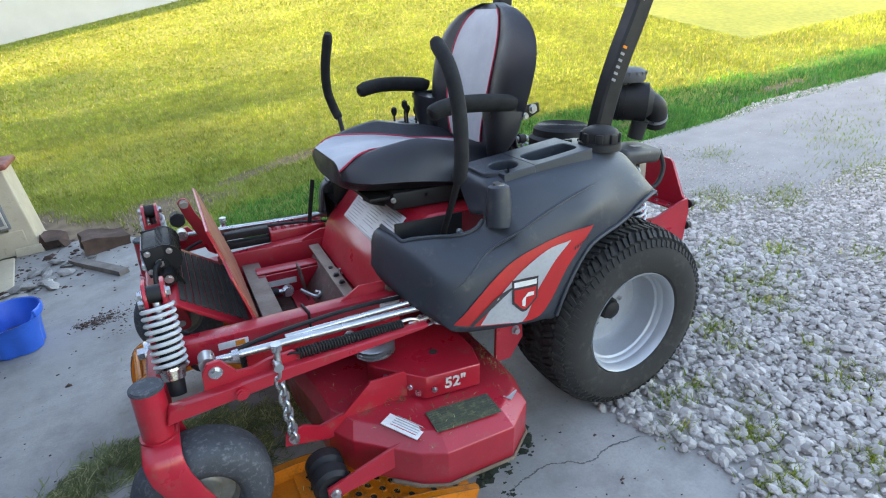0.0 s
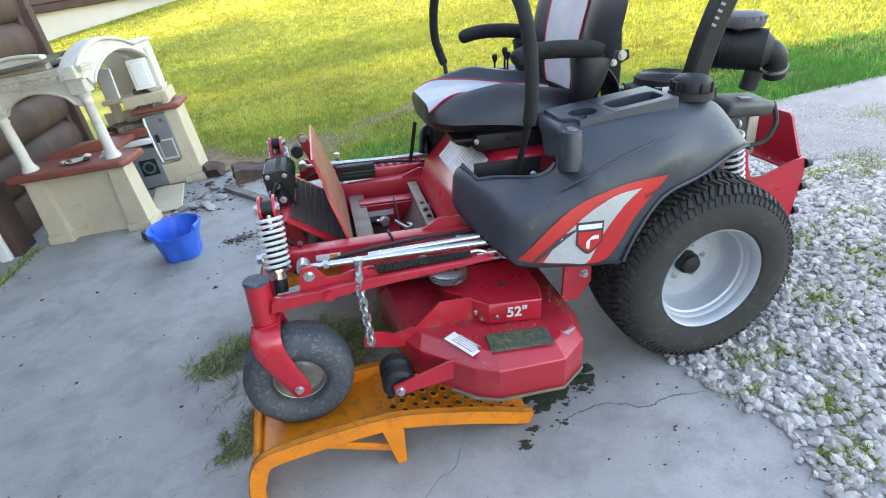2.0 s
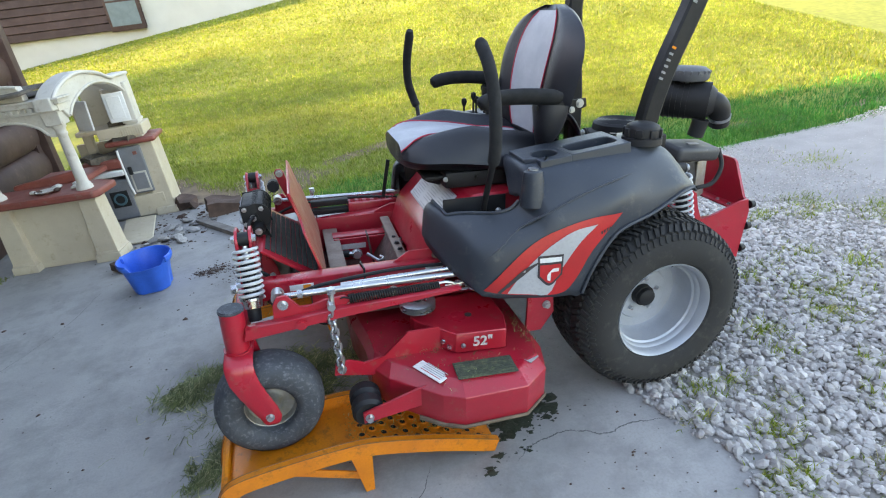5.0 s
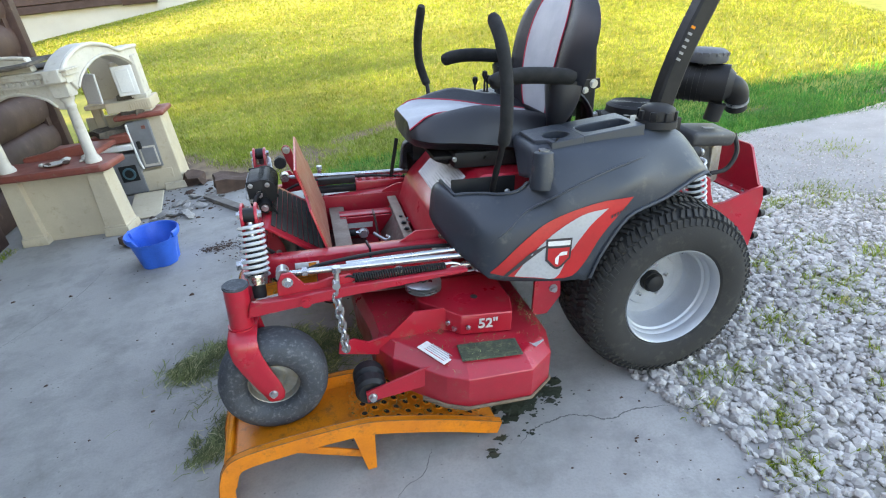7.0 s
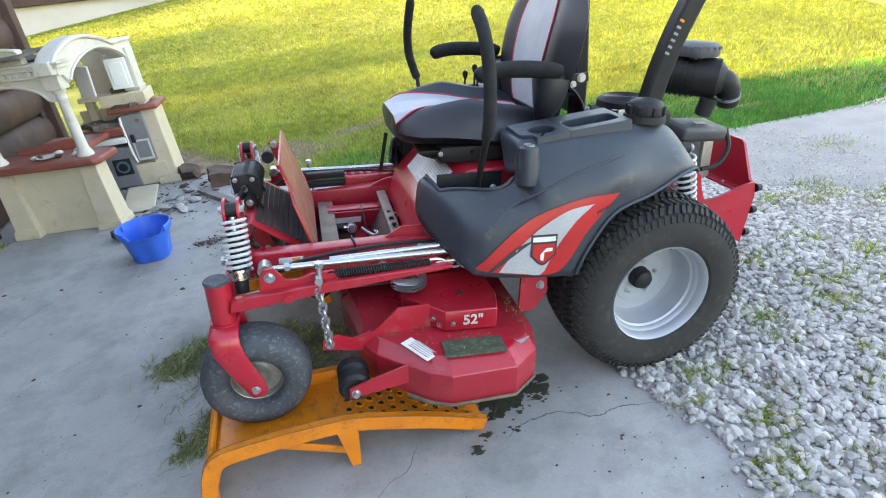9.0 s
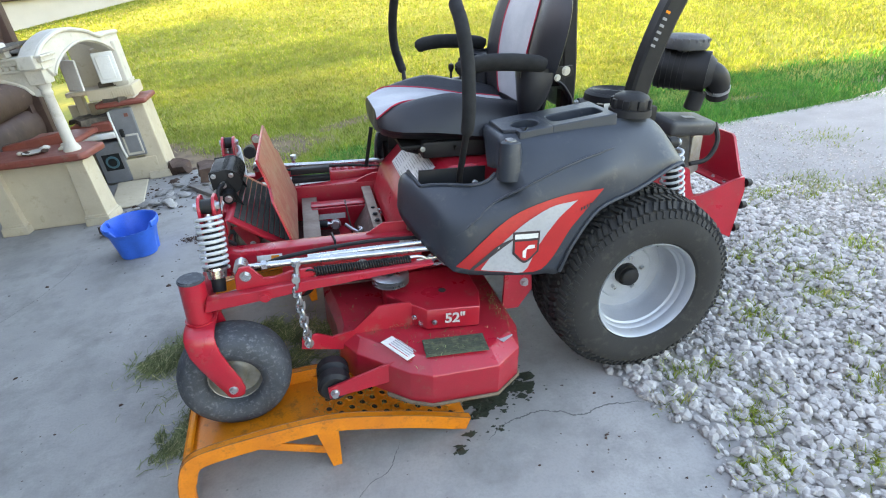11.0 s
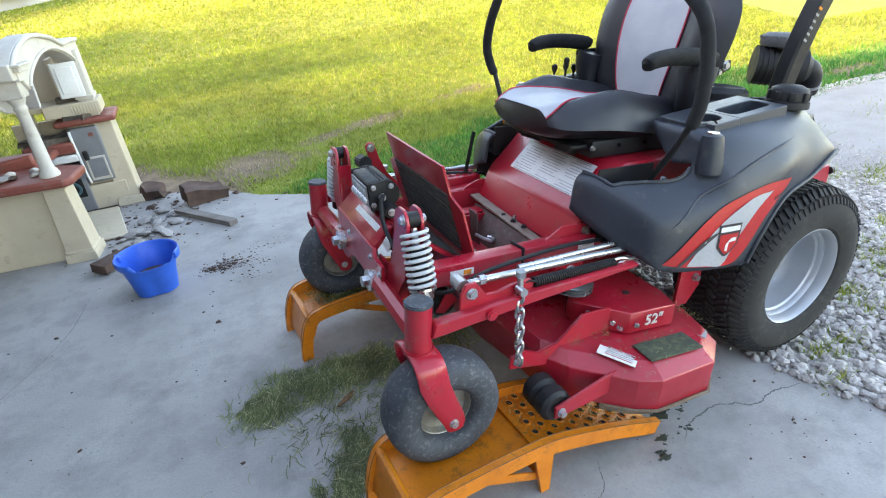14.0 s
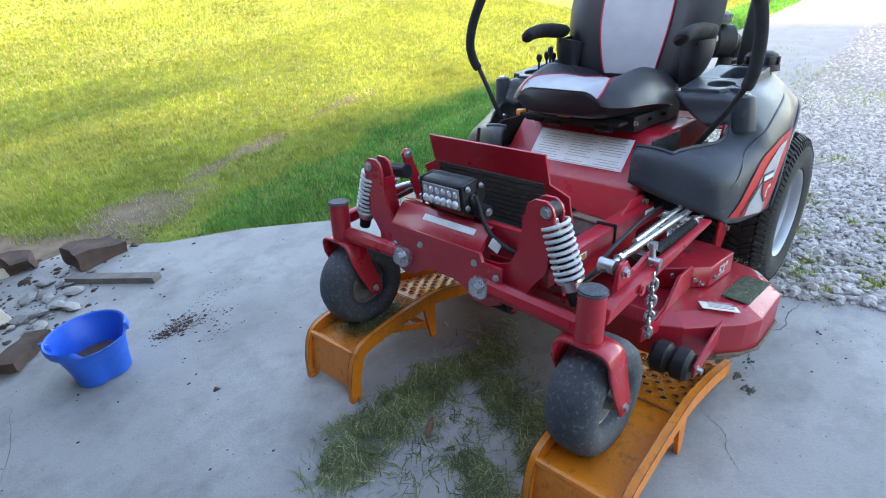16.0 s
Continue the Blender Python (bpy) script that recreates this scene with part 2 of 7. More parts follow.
STUCCO = material("off_white_stucco", (0.581, 0.554, 0.510), (0.528, 0.502, 0.458), rough=0.85, scale=2, fine=80, bump=0.4, dirt=(0.45, 0.42, 0.37), dirt_amount=0.15)
CONCRETE = material("grey_concrete", (0.372, 0.355, 0.336), (0.292, 0.278, 0.264), rough=0.74, scale=1.6, fine=120, bump=0.3, dirt=(0.225, 0.215, 0.203), dirt_amount=0.48, spots=((0.2, 0.19, 0.18), 26.0, 0.05))
STONE = material("crushed_limestone", (0.475, 0.445, 0.42), (0.395, 0.367, 0.342), rough=0.95, scale=40, fine=260, bump=0.35, dirt=(0.33, 0.29, 0.25), dirt_amount=0.2, by_piece=0.24)
STONE.node_tree.nodes["Principled BSDF"].inputs["Specular IOR Level"].default_value = 0.25
SOIL = material("grey_gravel_dust", (0.31, 0.285, 0.255), (0.24, 0.215, 0.185), rough=0.95, scale=6, fine=90, bump=0.6, dirt=(0.2, 0.19, 0.11), dirt_amount=0.38)
RUBBLE = material("dusty_broken_concrete", (0.36, 0.34, 0.32), (0.25, 0.235, 0.22), rough=0.95, scale=30, fine=200, bump=0.4, dirt=(0.16, 0.14, 0.12), dirt_amount=0.3, by_piece=0.3)
GREY_WOOD = material("silvered_weathered_plank", (0.22, 0.195, 0.175), (0.15, 0.13, 0.115), rough=0.85, scale=16, fine=90, bump=0.5)
TIMBER = material("weathered_dark_timber", (0.105, 0.06, 0.044), (0.055, 0.034, 0.026), rough=0.8, scale=10, fine=90, bump=0.5)
# Near black: paints the shade inside holes, also colours the oven window and tap.
DARK = material("hole_shade_and_dark_plastic", (0.015, 0.014, 0.014), rough=0.9, bump=0)
# ---- the ground: lawn rising to the far house, concrete apron, gravel drive ----
def lawn_height(x, y):
    edge = min(1.0, max(0.0, (y - 2.3) / 11.7))
    far = min(max(x, -9.0), 4.0)
    rise = edge * (1.65 + 0.125 * far) + max(0.0, y - 14.0) * 0.09
    return rise


def is_gravel(x, y):
    return x > -0.06 + 0.05 * math.sin(y * 3.1) and y < 1.55 + 0.1 * math.sin(x * 1.7)


# bare or dry places in the lawn: centre, half length, half width, turn, bareness
BARE = [(-1.72, 2.62, 0.42, 0.2, -38, 1.0), (-1.25, 2.7, 0.42, 0.24, 12, 0.95), (-2.15, 3.05, 0.5, 0.2, -35, 0.9), (-0.62, 2.98, 0.36, 0.1, 14, 0.6), (-0.15, 3.1, 0.34, 0.11, 10, 0.72), (0.9, 3.35, 0.6, 0.12, 6, 0.5), (2.6, 2.0, 0.7, 0.14, -4, 0.6), (4.5, 1.9, 0.9, 0.18, 0, 0.7)]


def turf(name):
    m = bpy.data.materials.new(name)
    m.use_nodes = True
    nt = m.node_tree
    b = nt.nodes["Principled BSDF"]
    co = nt.nodes.new("ShaderNodeTexCoord")

    def cloud(sc, lo, hi, p0=0.35, p1=0.65):
        n = nt.nodes.new("ShaderNodeTexNoise")
        n.inputs["Scale"].default_value, n.inputs["Detail"].default_value = sc, 6
        nt.links.new(co.outputs["Object"], n.inputs["Vector"])
        r = nt.nodes.new("ShaderNodeValToRGB")
        r.color_ramp.elements[0].position, r.color_ramp.elements[1].position = p0, p1
        r.color_ramp.elements[0].color, r.color_ramp.elements[1].color = (*lo, 1), (*hi, 1)
        nt.links.new(n.outputs["Fac"], r.inputs[0])
        return r.outputs[0], n.outputs["Fac"]

    def blend(fac, a, c):
        x = nt.nodes.new("ShaderNodeMix")
        x.data_type = "RGBA"
        if isinstance(fac, float):
            x.inputs[0].default_value = fac
        else:
            nt.links.new(fac, x.inputs[0])
        nt.links.new(a, x.inputs[6]), nt.links.new(c, x.inputs[7])
        return x.outputs[2]
    green = blend(0.5, cloud(0.9, (0.14, 0.18, 0.02), (0.215, 0.245, 0.03))[0], cloud(14.0, (0.12, 0.145, 0.02), (0.235, 0.25, 0.038))[0])
    soil, _ = cloud(11.0, (0.22, 0.155, 0.095), (0.12, 0.083, 0.056))
    _, rough_edge = cloud(5.0, (0, 0, 0), (1, 1, 1))
    total = None
    for cx, cy, rx, ry, turn, amount in BARE:
        mp, g = nt.nodes.new("ShaderNodeMapping"), nt.nodes.new("ShaderNodeTexGradient")
        mp.vector_type, g.gradient_type = "TEXTURE", "SPHERICAL"
        mp.inputs["Location"].default_value, mp.inputs["Rotation"].default_value, mp.inputs["Scale"].default_value = (cx, cy, 0.05), (0, 0, radians(turn)), (rx * 1.5, ry * 1.5, 2.0)
        nt.links.new(co.outputs["Object"], mp.inputs["Vector"]), nt.links.new(mp.outputs[0], g.inputs["Vector"])
        sc = nt.nodes.new("ShaderNodeMath")
        sc.operation = "MULTIPLY"
        sc.inputs[1].default_value = amount
        nt.links.new(g.outputs["Fac"], sc.inputs[0])
        if total is None:
            total = sc.outputs[0]
        else:
            mx = nt.nodes.new("ShaderNodeMath")
            mx.operation = "MAXIMUM"
            nt.links.new(total, mx.inputs[0]), nt.links.new(sc.outputs[0], mx.inputs[1])
            total = mx.outputs[0]
    ad = nt.nodes.new("ShaderNodeMath")
    nt.links.new(total, ad.inputs[0]), nt.links.new(rough_edge, ad.inputs[1])
    mr = nt.nodes.new("ShaderNodeMapRange")
    mr.inputs["From Min"].default_value, mr.inputs["From Max"].default_value = 0.68, 0.86
    nt.links.new(ad.outputs[0], mr.inputs["Value"])
    nt.links.new(blend(mr.outputs[0], green, soil), b.inputs["Base Color"])
    b.inputs["Roughness"].default_value = 0.9
    return m


TURF = turf("lawn_soil_and_thatch")
bm = bmesh.new()
xs = [-400, -150, -60, -30, -20, -14] + [-10 + 0.5 * i for i in range(41)] + [14, 20, 30, 60, 150, 400]
ys = [-400, -150, -60, -25, -10] + [-4 + 0.5 * i for i in range(45)] + [22, 26, 32, 40, 60, 90, 150, 400]
vs = [[bm.verts.new((x, y, -0.035 + lawn_height(x, y) + 0.012 * noise.noise((x * 0.8, y * 0.8, 0)))) for x in xs] for y in ys]
for i in range(len(ys) - 1):
    for j in range(len(xs) - 1):
        bm.faces.new((vs[i][j], vs[i][j + 1], vs[i + 1][j + 1], vs[i + 1][j]))
ground = tagged(finish(bm, "ground", TURF), "green mown lawn rising gently towards a far house", "lawn", kind="structure")

# concrete apron with a ragged edge to the gravel
edge = [(0.12 + 0.035 * math.sin(9.1 * k) + 0.03 * math.sin(3.7 * k + 1), -6.0 + 0.12 * k) for k in range(0, 57)]
back = [(0.2, 1.0), (-0.28, 1.2), (-0.62, 1.55), (-0.95, 1.9), (-1.3, 2.15), (-1.55, 2.45), (-1.95, 2.85), (-2.4, 3.25), (-3.0, 3.5), (-9.0, 3.5), (-9.0, -6.0)]
bm = bmesh.new()
plate(bm, edge + back, "z", -0.12, 0.0)
concrete = tagged(finish(bm, "pavement", CONCRETE, smooth=0), "worn pale grey concrete apron with fine cracks", "concrete apron", kind="structure")

# gravel bed, with a packed wheel track laid over it
bm = bmesh.new()
gx = [-0.3 + 0.1 * k for k in range(34)] + [3.3, 4, 6, 9, 14, 20, 40]
gy = [-8, -5, -3.5] + [-2.5 + 0.1 * k for k in range(41)]
vs = [[bm.verts.new((x + 0.1 * math.sin(y * 4), y + (0.12 * math.sin(x * 2) if y > 1.4 else 0), -0.003 + 0.004 * noise.noise((x * 3, y * 3, 2)))) for x in gx] for y in gy]
for i in range(len(gy) - 1):
    for j in range(len(gx) - 1):
        bm.faces.new((vs[i][j], vs[i][j + 1], vs[i + 1][j + 1], vs[i + 1][j]))
def stone_edge(y):
    """Where the loose stones begin on the concrete."""
    return float(np.interp(y, (-2.0, -1.03, -0.97, -0.85, -0.73, -0.66, -0.5, -0.2, 0.0), (-0.05, -0.027, -0.018, 0.014, -0.02, -0.052, -0.077, -0.07, -0.05))) + 0.014 * math.sin(76 * y) + 0.025 * noise.noise((y * 5.2, 0, 3)) + (0.0 if y < 0 else 0.16 * y)


def packed(x, y):
    """How far the wheels have packed the gravel: 0 loose, 1 fine and flat."""
    near = 0.5 - 0.75 * min(0.6, max(0.0, x - 1.35)) + 0.1 * noise.noise((x * 2.3, y * 2.3, 9.0))
    return min(1.0, max(0.0, (y - near) / 0.22)) * min(1.0, max(0.0, (x - 1.1) / 0.25)) * min(1.0, max(0.0, (1.52 - y) / 0.16))


gravel = tagged(finish(bm, "gravel_drive", SOIL), "drive of crushed pale limestone gravel with weeds", "gravel", kind="structure")


# ---- log garage with its open bay ----
LOGX = -2.98
bm = bmesh.new()
box(bm, (LOGX - 0.2, 2.68, 1.4), (0.16, 1.6, 2.8))
box(bm, (-6.0, 3.4, 1.4), (5.9, 0.16, 2.8))
box(bm, (LOGX - 0.2, -1.0, 2.62), (0.16, 5.7, 0.36))
box(bm, (LOGX - 0.2, -5.6, 1.4), (0.16, 3.6, 2.8))
box(bm, (-9.0, -1.9, 1.4), (0.16, 10.8, 2.8))
box(bm, (-6.0, -7.4, 1.4), (6.0, 0.16, 2.8))
garage = tagged(finish(bm, "wall_garage", LOG, smooth=0), "brown stained log wall of an open garage", "wall", kind="structure")
nlog = 11
for i in range(nlog):
    z = 0.12 + 0.25 * i
    bm = bmesh.new()
    rows = []
    for k in range(9):
        a = math.pi * (k / 8 - 0.5)
        rows.append([(LOGX - 0.11 + 0.06 * math.cos(a), y, z + 0.123 * math.sin(a)) for y in (1.93, 2.4, 2.9, 3.42)])
    vs = [[bm.verts.new(p) for p in r] for r in rows]
    for a, b in zip(vs, vs[1:]):
        for j in range(3):
            bm.faces.new((a[j], a[j + 1], b[j + 1], b[j]))
    part("log", bm, LOG, garage)
bm = bmesh.new()
box(bm, (LOGX - 0.08, 3.44, 1.4), (0.14, 0.1, 2.8), bevel=0.008)
part("corner_board", bm, LOG, garage)
bm = bmesh.new()
box(bm, (LOGX - 0.06, 1.85, 1.4), (0.13, 0.19, 2.8), bevel=0.006)
part("door_post", bm, LOG, garage)
bm = bmesh.new()
box(bm, (LOGX - 0.075, 1.73, 1.22), (0.06, 0.045, 2.44), bevel=0.006)
part("door_trim", bm, WHITE_PAINT, garage, "white painted door casing")
bm = bmesh.new()
plate(bm, [(LOGX + 0.35, 2.68), (LOGX + 0.35, 2.8), (-6.0, 3.95), (-9.6, 2.75), (-9.6, 2.6), (-6.0, 3.8)], "y", -7.8, 3.9)
tagged(finish(bm, "roof_garage", TIMBER, smooth=0), "dark garage roof with an overhanging eave", "roof", kind="structure")

# ---- far house ----
HY = 14.0
bm = bmesh.new()
box(bm, (0.45, HY + 2.6, 2.2), (9.2, 5.0, 4.0))
box(bm, (-8.6, HY + 2.65, 2.2), (10.0, 5.0, 4.0))
house = tagged(finish(bm, "wall_house", STUCCO, smooth=0), "off-white stucco house wall across the lawn", "house wall", kind="structure")
for i in range(12):
    bm = bmesh.new()
    z = 1.42 + 0.18 * i
    box(bm, (-8.45 - 0.19, HY + 0.06, z), (9.1, 0.08, 0.172), (-6, 0, 0), bevel=0.01, seg=1)
    part("siding_board", bm, LOG, house)
bm = bmesh.new()
box(bm, (-4.5, HY + 0.045, 1.95), (0.78, 0.14, 1.3), bevel=0.01)
win = tagged(finish(bm, "window_1", LOG), "brown framed house window with two panes", "window", kind="structure")
GLASS = material("dim_window_glass", (0.2, 0.24, 0.25), rough=0.08, bump=0)
for k in range(2):
    bm = bmesh.new()
    box(bm, (-4.5, HY - 0.03, 1.68 + 0.56 * k), (0.66, 0.012, 0.52))
    part("pane", bm, GLASS, win)


# ---- trees west of the lawn, whose shade falls across it ----
BARK = material("tree_bark", (0.13, 0.1, 0.075), (0.08, 0.06, 0.045), rough=0.9, scale=12, fine=60, bump=0.6)
LEAF = material("tree_leaf", (0.06, 0.1, 0.02), (0.09, 0.13, 0.03), rough=0.6, bump=0, by_piece=0.2)


def tree(x, y, h, spread, seed, leaves=900):
    r = random.Random(seed)
    root = thing("tree", "broad leafy shade tree beside the lawn", "tree", pose(x, y, lawn_height(x, y) - 0.05), "shade trees")
    bm = sweep(bmesh.new(), [(0, 0, 0), (0.05, 0.03, h * 0.25), (-0.04, 0.05, h * 0.5), (0.03, 0, h * 0.8)], lambda u: 0.2 * (1 - 0.75 * u), seg=10, n=3)
    tips = []
    for k in range(9):
        a, z = k * 2.4 + r.uniform(-.3, .3), h * r.uniform(0.3, 0.7)
        tip = Vector((spread * r.uniform(0.5, 0.9) * math.cos(a), spread * r.uniform(0.5, 0.9) * math.sin(a), z + h * r.uniform(0.08, 0.25)))
        sweep(bm, [(0, 0, z), tip * 0.45 + Vector((0, 0, z * 0.55 + 0.1)), tip], lambda u: 0.07 * (1 - 0.8 * u), seg=7, n=3)
        tips.append(tip)
    part("trunk", bm, BARK, root)
    bm = bmesh.new()
    for k in range(leaves):
        c = r.choice(tips) + Vector((r.gauss(0, 0.5), r.gauss(0, 0.5), r.gauss(0, 0.4)))
        q = Euler((r.uniform(0, 6), r.uniform(0, 6), r.uniform(0, 6))).to_matrix()
        s = r.uniform(0.09, 0.2)
        bm.faces.new([bm.verts.new(c + q @ Vector(p) * s) for p in ((-1, 0, 0), (0, -0.5, 0.1), (1, 0, 0), (0, 0.5, 0.1))])
    part("crown", bm, LEAF, root, smooth=0)


for k, (x, y, h, sp) in enumerate(((-13, 7.6, 5.5, 2.0), (-16, 11.0, 6.0, 2.4), (-18, 15.5, 6.5, 2.6), (-11.5, 4.9, 4.4, 1.0))):
    tree(x, y, 0.8 * h, sp, 30 + k)
# ---- the mower: level coordinates, tipped back because its casters stand on ramps ----
TIP = Matrix.Translation((0, 0, 0.305)) @ pose(0, 0, 0, 0, 6.2, 0) @ Matrix.Translation((0, 0, -0.305))
mower = thing("riding_mower", "red zero-turn riding mower with dark grey fenders, parked on ramps", "riding mower", TIP)


def power(c, p):
    return math.copysign(abs(c) ** p, c)


def mirrored(p):
    return (p[0], -p[1], p[2])


# rear wheels
def rear_wheel(side):
    w = part("rear_wheel", lathe(bmesh.new(), [(0.035, -0.02), (0.035, 0.1)], seg=16), STEEL_BLACK, mower)
    w.matrix_basis = pose(0.008, side * 0.412, 0.299) @ pose(0, 0, 0, 0, 0, 0 if side < 0 else 180)
    # local: outer side towards -y
    prof = [(0.158, -0.118), (0.168, -0.13), (0.19, -0.138), (0.218, -0.14), (0.243, -0.134), (0.262, -0.121), (0.275, -0.1), (0.282, -0.06), (0.284, 0.0),
            (0.282, 0.06), (0.275, 0.1), (0.262, 0.121), (0.243, 0.134), (0.218, 0.14), (0.19, 0.138), (0.168, 0.13), (0.158, 0.118), (0.15, 0.0)]
    part("tyre", lathe(bmesh.new(), prof, seg=96, close=True), RUBBER, w, "black turf tyre with a block tread", 30)
    # turf tread: seven rows of small skewed blocks, and short ribs running down the shoulders
    block = [(sx, sy, sz) for sz in (-0.5, 0.5) for sx, sy in ((-0.5, -0.5), (0.5, -0.5), (0.5, 0.5), (-0.5, 0.5))]
    quads = np.array(((0, 1, 5, 4), (1, 2, 6, 5), (2, 3, 7, 6), (3, 0, 4, 7), (4, 5, 6, 7)))
    vs_t, fs_t = [], []

    def lug(m, size):
        taper_ = [0.84 if z > 0 else 1.0 for _, _, z in block]
        fs_t.append(quads + 8 * len(vs_t))
        vs_t.append(np.array([tuple(m @ Vector((x * size[0] * k, y * size[1] * k, z * size[2]))) for (x, y, z), k in zip(block, taper_)]))
    around = 78
    for row, (a0, r, tilt) in enumerate(((-0.109, 0.2715, 30), (-0.075, 0.2815, 8), (-0.0375, 0.285, 3), (0.0, 0.286, 0), (0.0375, 0.285, -3), (0.075, 0.2815, -8), (0.109, 0.2715, -30))):
        for k in range(around):
            turn = 360 * (k + 0.5 * (row % 2) + 0.12 * math.sin(k * 2.3)) / around
            skew = (26 if row % 2 else -26) + 6 * math.sin(k * 1.7 + row)
            lug(pose(0, 0, 0, 0, turn, 0) @ Matrix.Translation((0, a0, r)) @ pose(0, 0, 0, tilt, 0, 0) @ pose(0, 0, 0, 0, 0, skew), (0.0128, 0.036, 0.012))
    for k in range(around):
        for sgn in (-1, 1):
            lug(pose(0, 0, 0, 0, 360 * (k + (0.5 if sgn > 0 else 0)) / around, 0) @ Matrix.Translation((0, sgn * 0.1285, 0.2535)) @ pose(0, 0, 0, -sgn * 58, 0, 0) @ pose(0, 0, 0, 0, 0, sgn * 16), (0.0085, 0.024, 0.005))
    me = bpy.data.meshes.new("tread")
    me.from_pydata(np.concatenate(vs_t).tolist(), [], np.concatenate(fs_t).tolist())
    me.materials.append(RUBBER)
    tread = new("tread", me)
    tread.parent = w
    tagged(tread, kind="stuff")
    bm = lathe(bmesh.new(), [(0.156, -0.112), (0.162, -0.122), (0.16, -0.127), (0.155, -0.122), (0.15, -0.106), (0.1495, -0.094), (0.144, -0.0885), (0.1425, -0.077), (0.1365, -0.072), (0.1345, -0.02), (0.13, -0.004), (0.124, 0.004), (0.092, 0.004),
                             (0.088, -0.002), (0.07, -0.005), (0.05, -0.001), (0.034, 0.0), (0.034, 0.006), (0.1, 0.014), (0.135, 0.02), (0.15, 0.1)], seg=72)
    part("rim", bm, RIM, w, "silver painted steel rim", 40)
    bm = lathe(bmesh.new(), [(0.001, -0.04), (0.022, -0.039), (0.0285, -0.034), (0.03, -0.004), (0.036, -0.001), (0.036, 0.01)], seg=24)
    part("hub_cap", bm, BLACK, w, "black hub cap")
    for k in range(5):
        a = 2 * math.pi * (k + 0.2) / 5
        part("lug_nut", bolt(bmesh.new(), (0.058 * math.cos(a), -0.002, 0.058 * math.sin(a)), (0, -1, 0), 0.0085, 0.011), CHROME, w)
    part("valve", cyl(bmesh.new(), (0.078, -0.002, 0.108), (0.075, -0.034, 0.105), 0.005, seg=8), BLACK, w)
    return w


rear_wheel(-1)
rear_wheel(1)


# front casters: axle, fork, tyre
def caster(side):
    c = part("caster_wheel", cyl(bmesh.new(), (0, -0.082, 0), (0, 0.082, 0), 0.008, seg=10), CHROME, mower)
    c.matrix_basis = pose(-1.187, side * 0.445, 0.167)
    prof = [(0.91 * r, a) for r, a in ((0.078, -0.045), (0.09, -0.056), (0.11, -0.062), (0.135, -0.06), (0.152, -0.048), (0.161, -0.025), (0.163, 0.0), (0.161, 0.025), (0.152, 0.048), (0.135, 0.06),
            (0.11, 0.062), (0.09, 0.056), (0.078, 0.045), (0.076, 0.0))]
    part("tyre", lathe(bmesh.new(), prof, seg=64, close=True), CASTER_RUBBER, c, "smooth worn caster tyre", 60)
    bm = lathe(bmesh.new(), [(0.079, -0.047), (0.086, -0.05), (0.087, -0.045), (0.08, -0.04), (0.076, -0.03), (0.068, -0.026), (0.064, -0.008), (0.04, -0.004), (0.03, -0.012), (0.026, -0.03), (0.019, -0.055), (0.001, -0.056)], seg=40)
    lathe(bm, [(0.079, 0.047), (0.086, 0.05), (0.087, 0.045), (0.076, 0.035), (0.07, 0.02), (0.045, 0.016), (0.03, 0.03), (0.02, 0.055), (0.001, 0.056)], seg=40)
    part("rim", bm, CASTER_RIM, c, "", 50)
    # fork: one bent strip, a rounded bridge over the tyre and two slanting legs
    half = [(0.0, 0.178), (0.03, 0.178), (0.05, 0.175), (0.063, 0.166), (0.07, 0.15), (0.072, 0.12), (0.072, 0.075), (0.072, 0.03), (0.072, 0.0), (0.072, -0.018), (0.072, -0.026)]
    span = [(-0.092, -0.02), (-0.092, -0.02), (-0.092, -0.02), (-0.092, -0.02), (-0.09, -0.018), (-0.085, -0.012), (-0.066, 0.004), (-0.042, 0.023), (-0.025, 0.03), (-0.017, 0.026), (-0.009, 0.014)]
    bm = bmesh.new()
    strip = [(-y, z, a, b) for (y, z), (a, b) in list(zip(half, span))[:0:-1]] + [(y, z, a, b) for (y, z), (a, b) in zip(half, span)]
    rows = [[bm.verts.new((a + (b - a) * k / 3, y, z)) for k in range(4)] for y, z, a, b in strip]
    for p, q in zip(rows, rows[1:]):
        for k in range(3):
            bm.faces.new((p[k], p[k + 1], q[k + 1], q[k]))
    fork = part("fork", bm, RED, c)
    bevelled(solid(fork, 0.008, 0), 0.0015, 1)
    for s in (-1, 1):
        part("axle_bolt", bolt(bmesh.new(), (0, s * 0.074, 0), (0, s, 0), 0.011, 0.009), CHROME, c)
    bm = cyl(bmesh.new(), (-0.058, 0, 0.176), (-0.058, 0, 0.3), 0.031, seg=28)
    cyl(bm, (-0.058, 0, 0.176), (-0.058, 0, 0.186), 0.036, seg=28)
    part("pivot_tube", bm, RED, c)
    bm = cyl(bmesh.new(), (-0.058, 0, 0.296), (-0.058, 0, 0.306), 0.033, seg=28)
    part("pivot_cap", bevelled_cap(bm), CASTER_RUBBER, c, "scuffed black pivot cap")
    return c


def bevelled_cap(bm):
    bmesh.ops.bevel(bm, geom=[e for e in bm.edges if len(e.link_faces) == 2 and e.calc_face_angle() > 1], offset=0.003, segments=2, affect="EDGES")
    return bm


caster(-1)
caster(1)


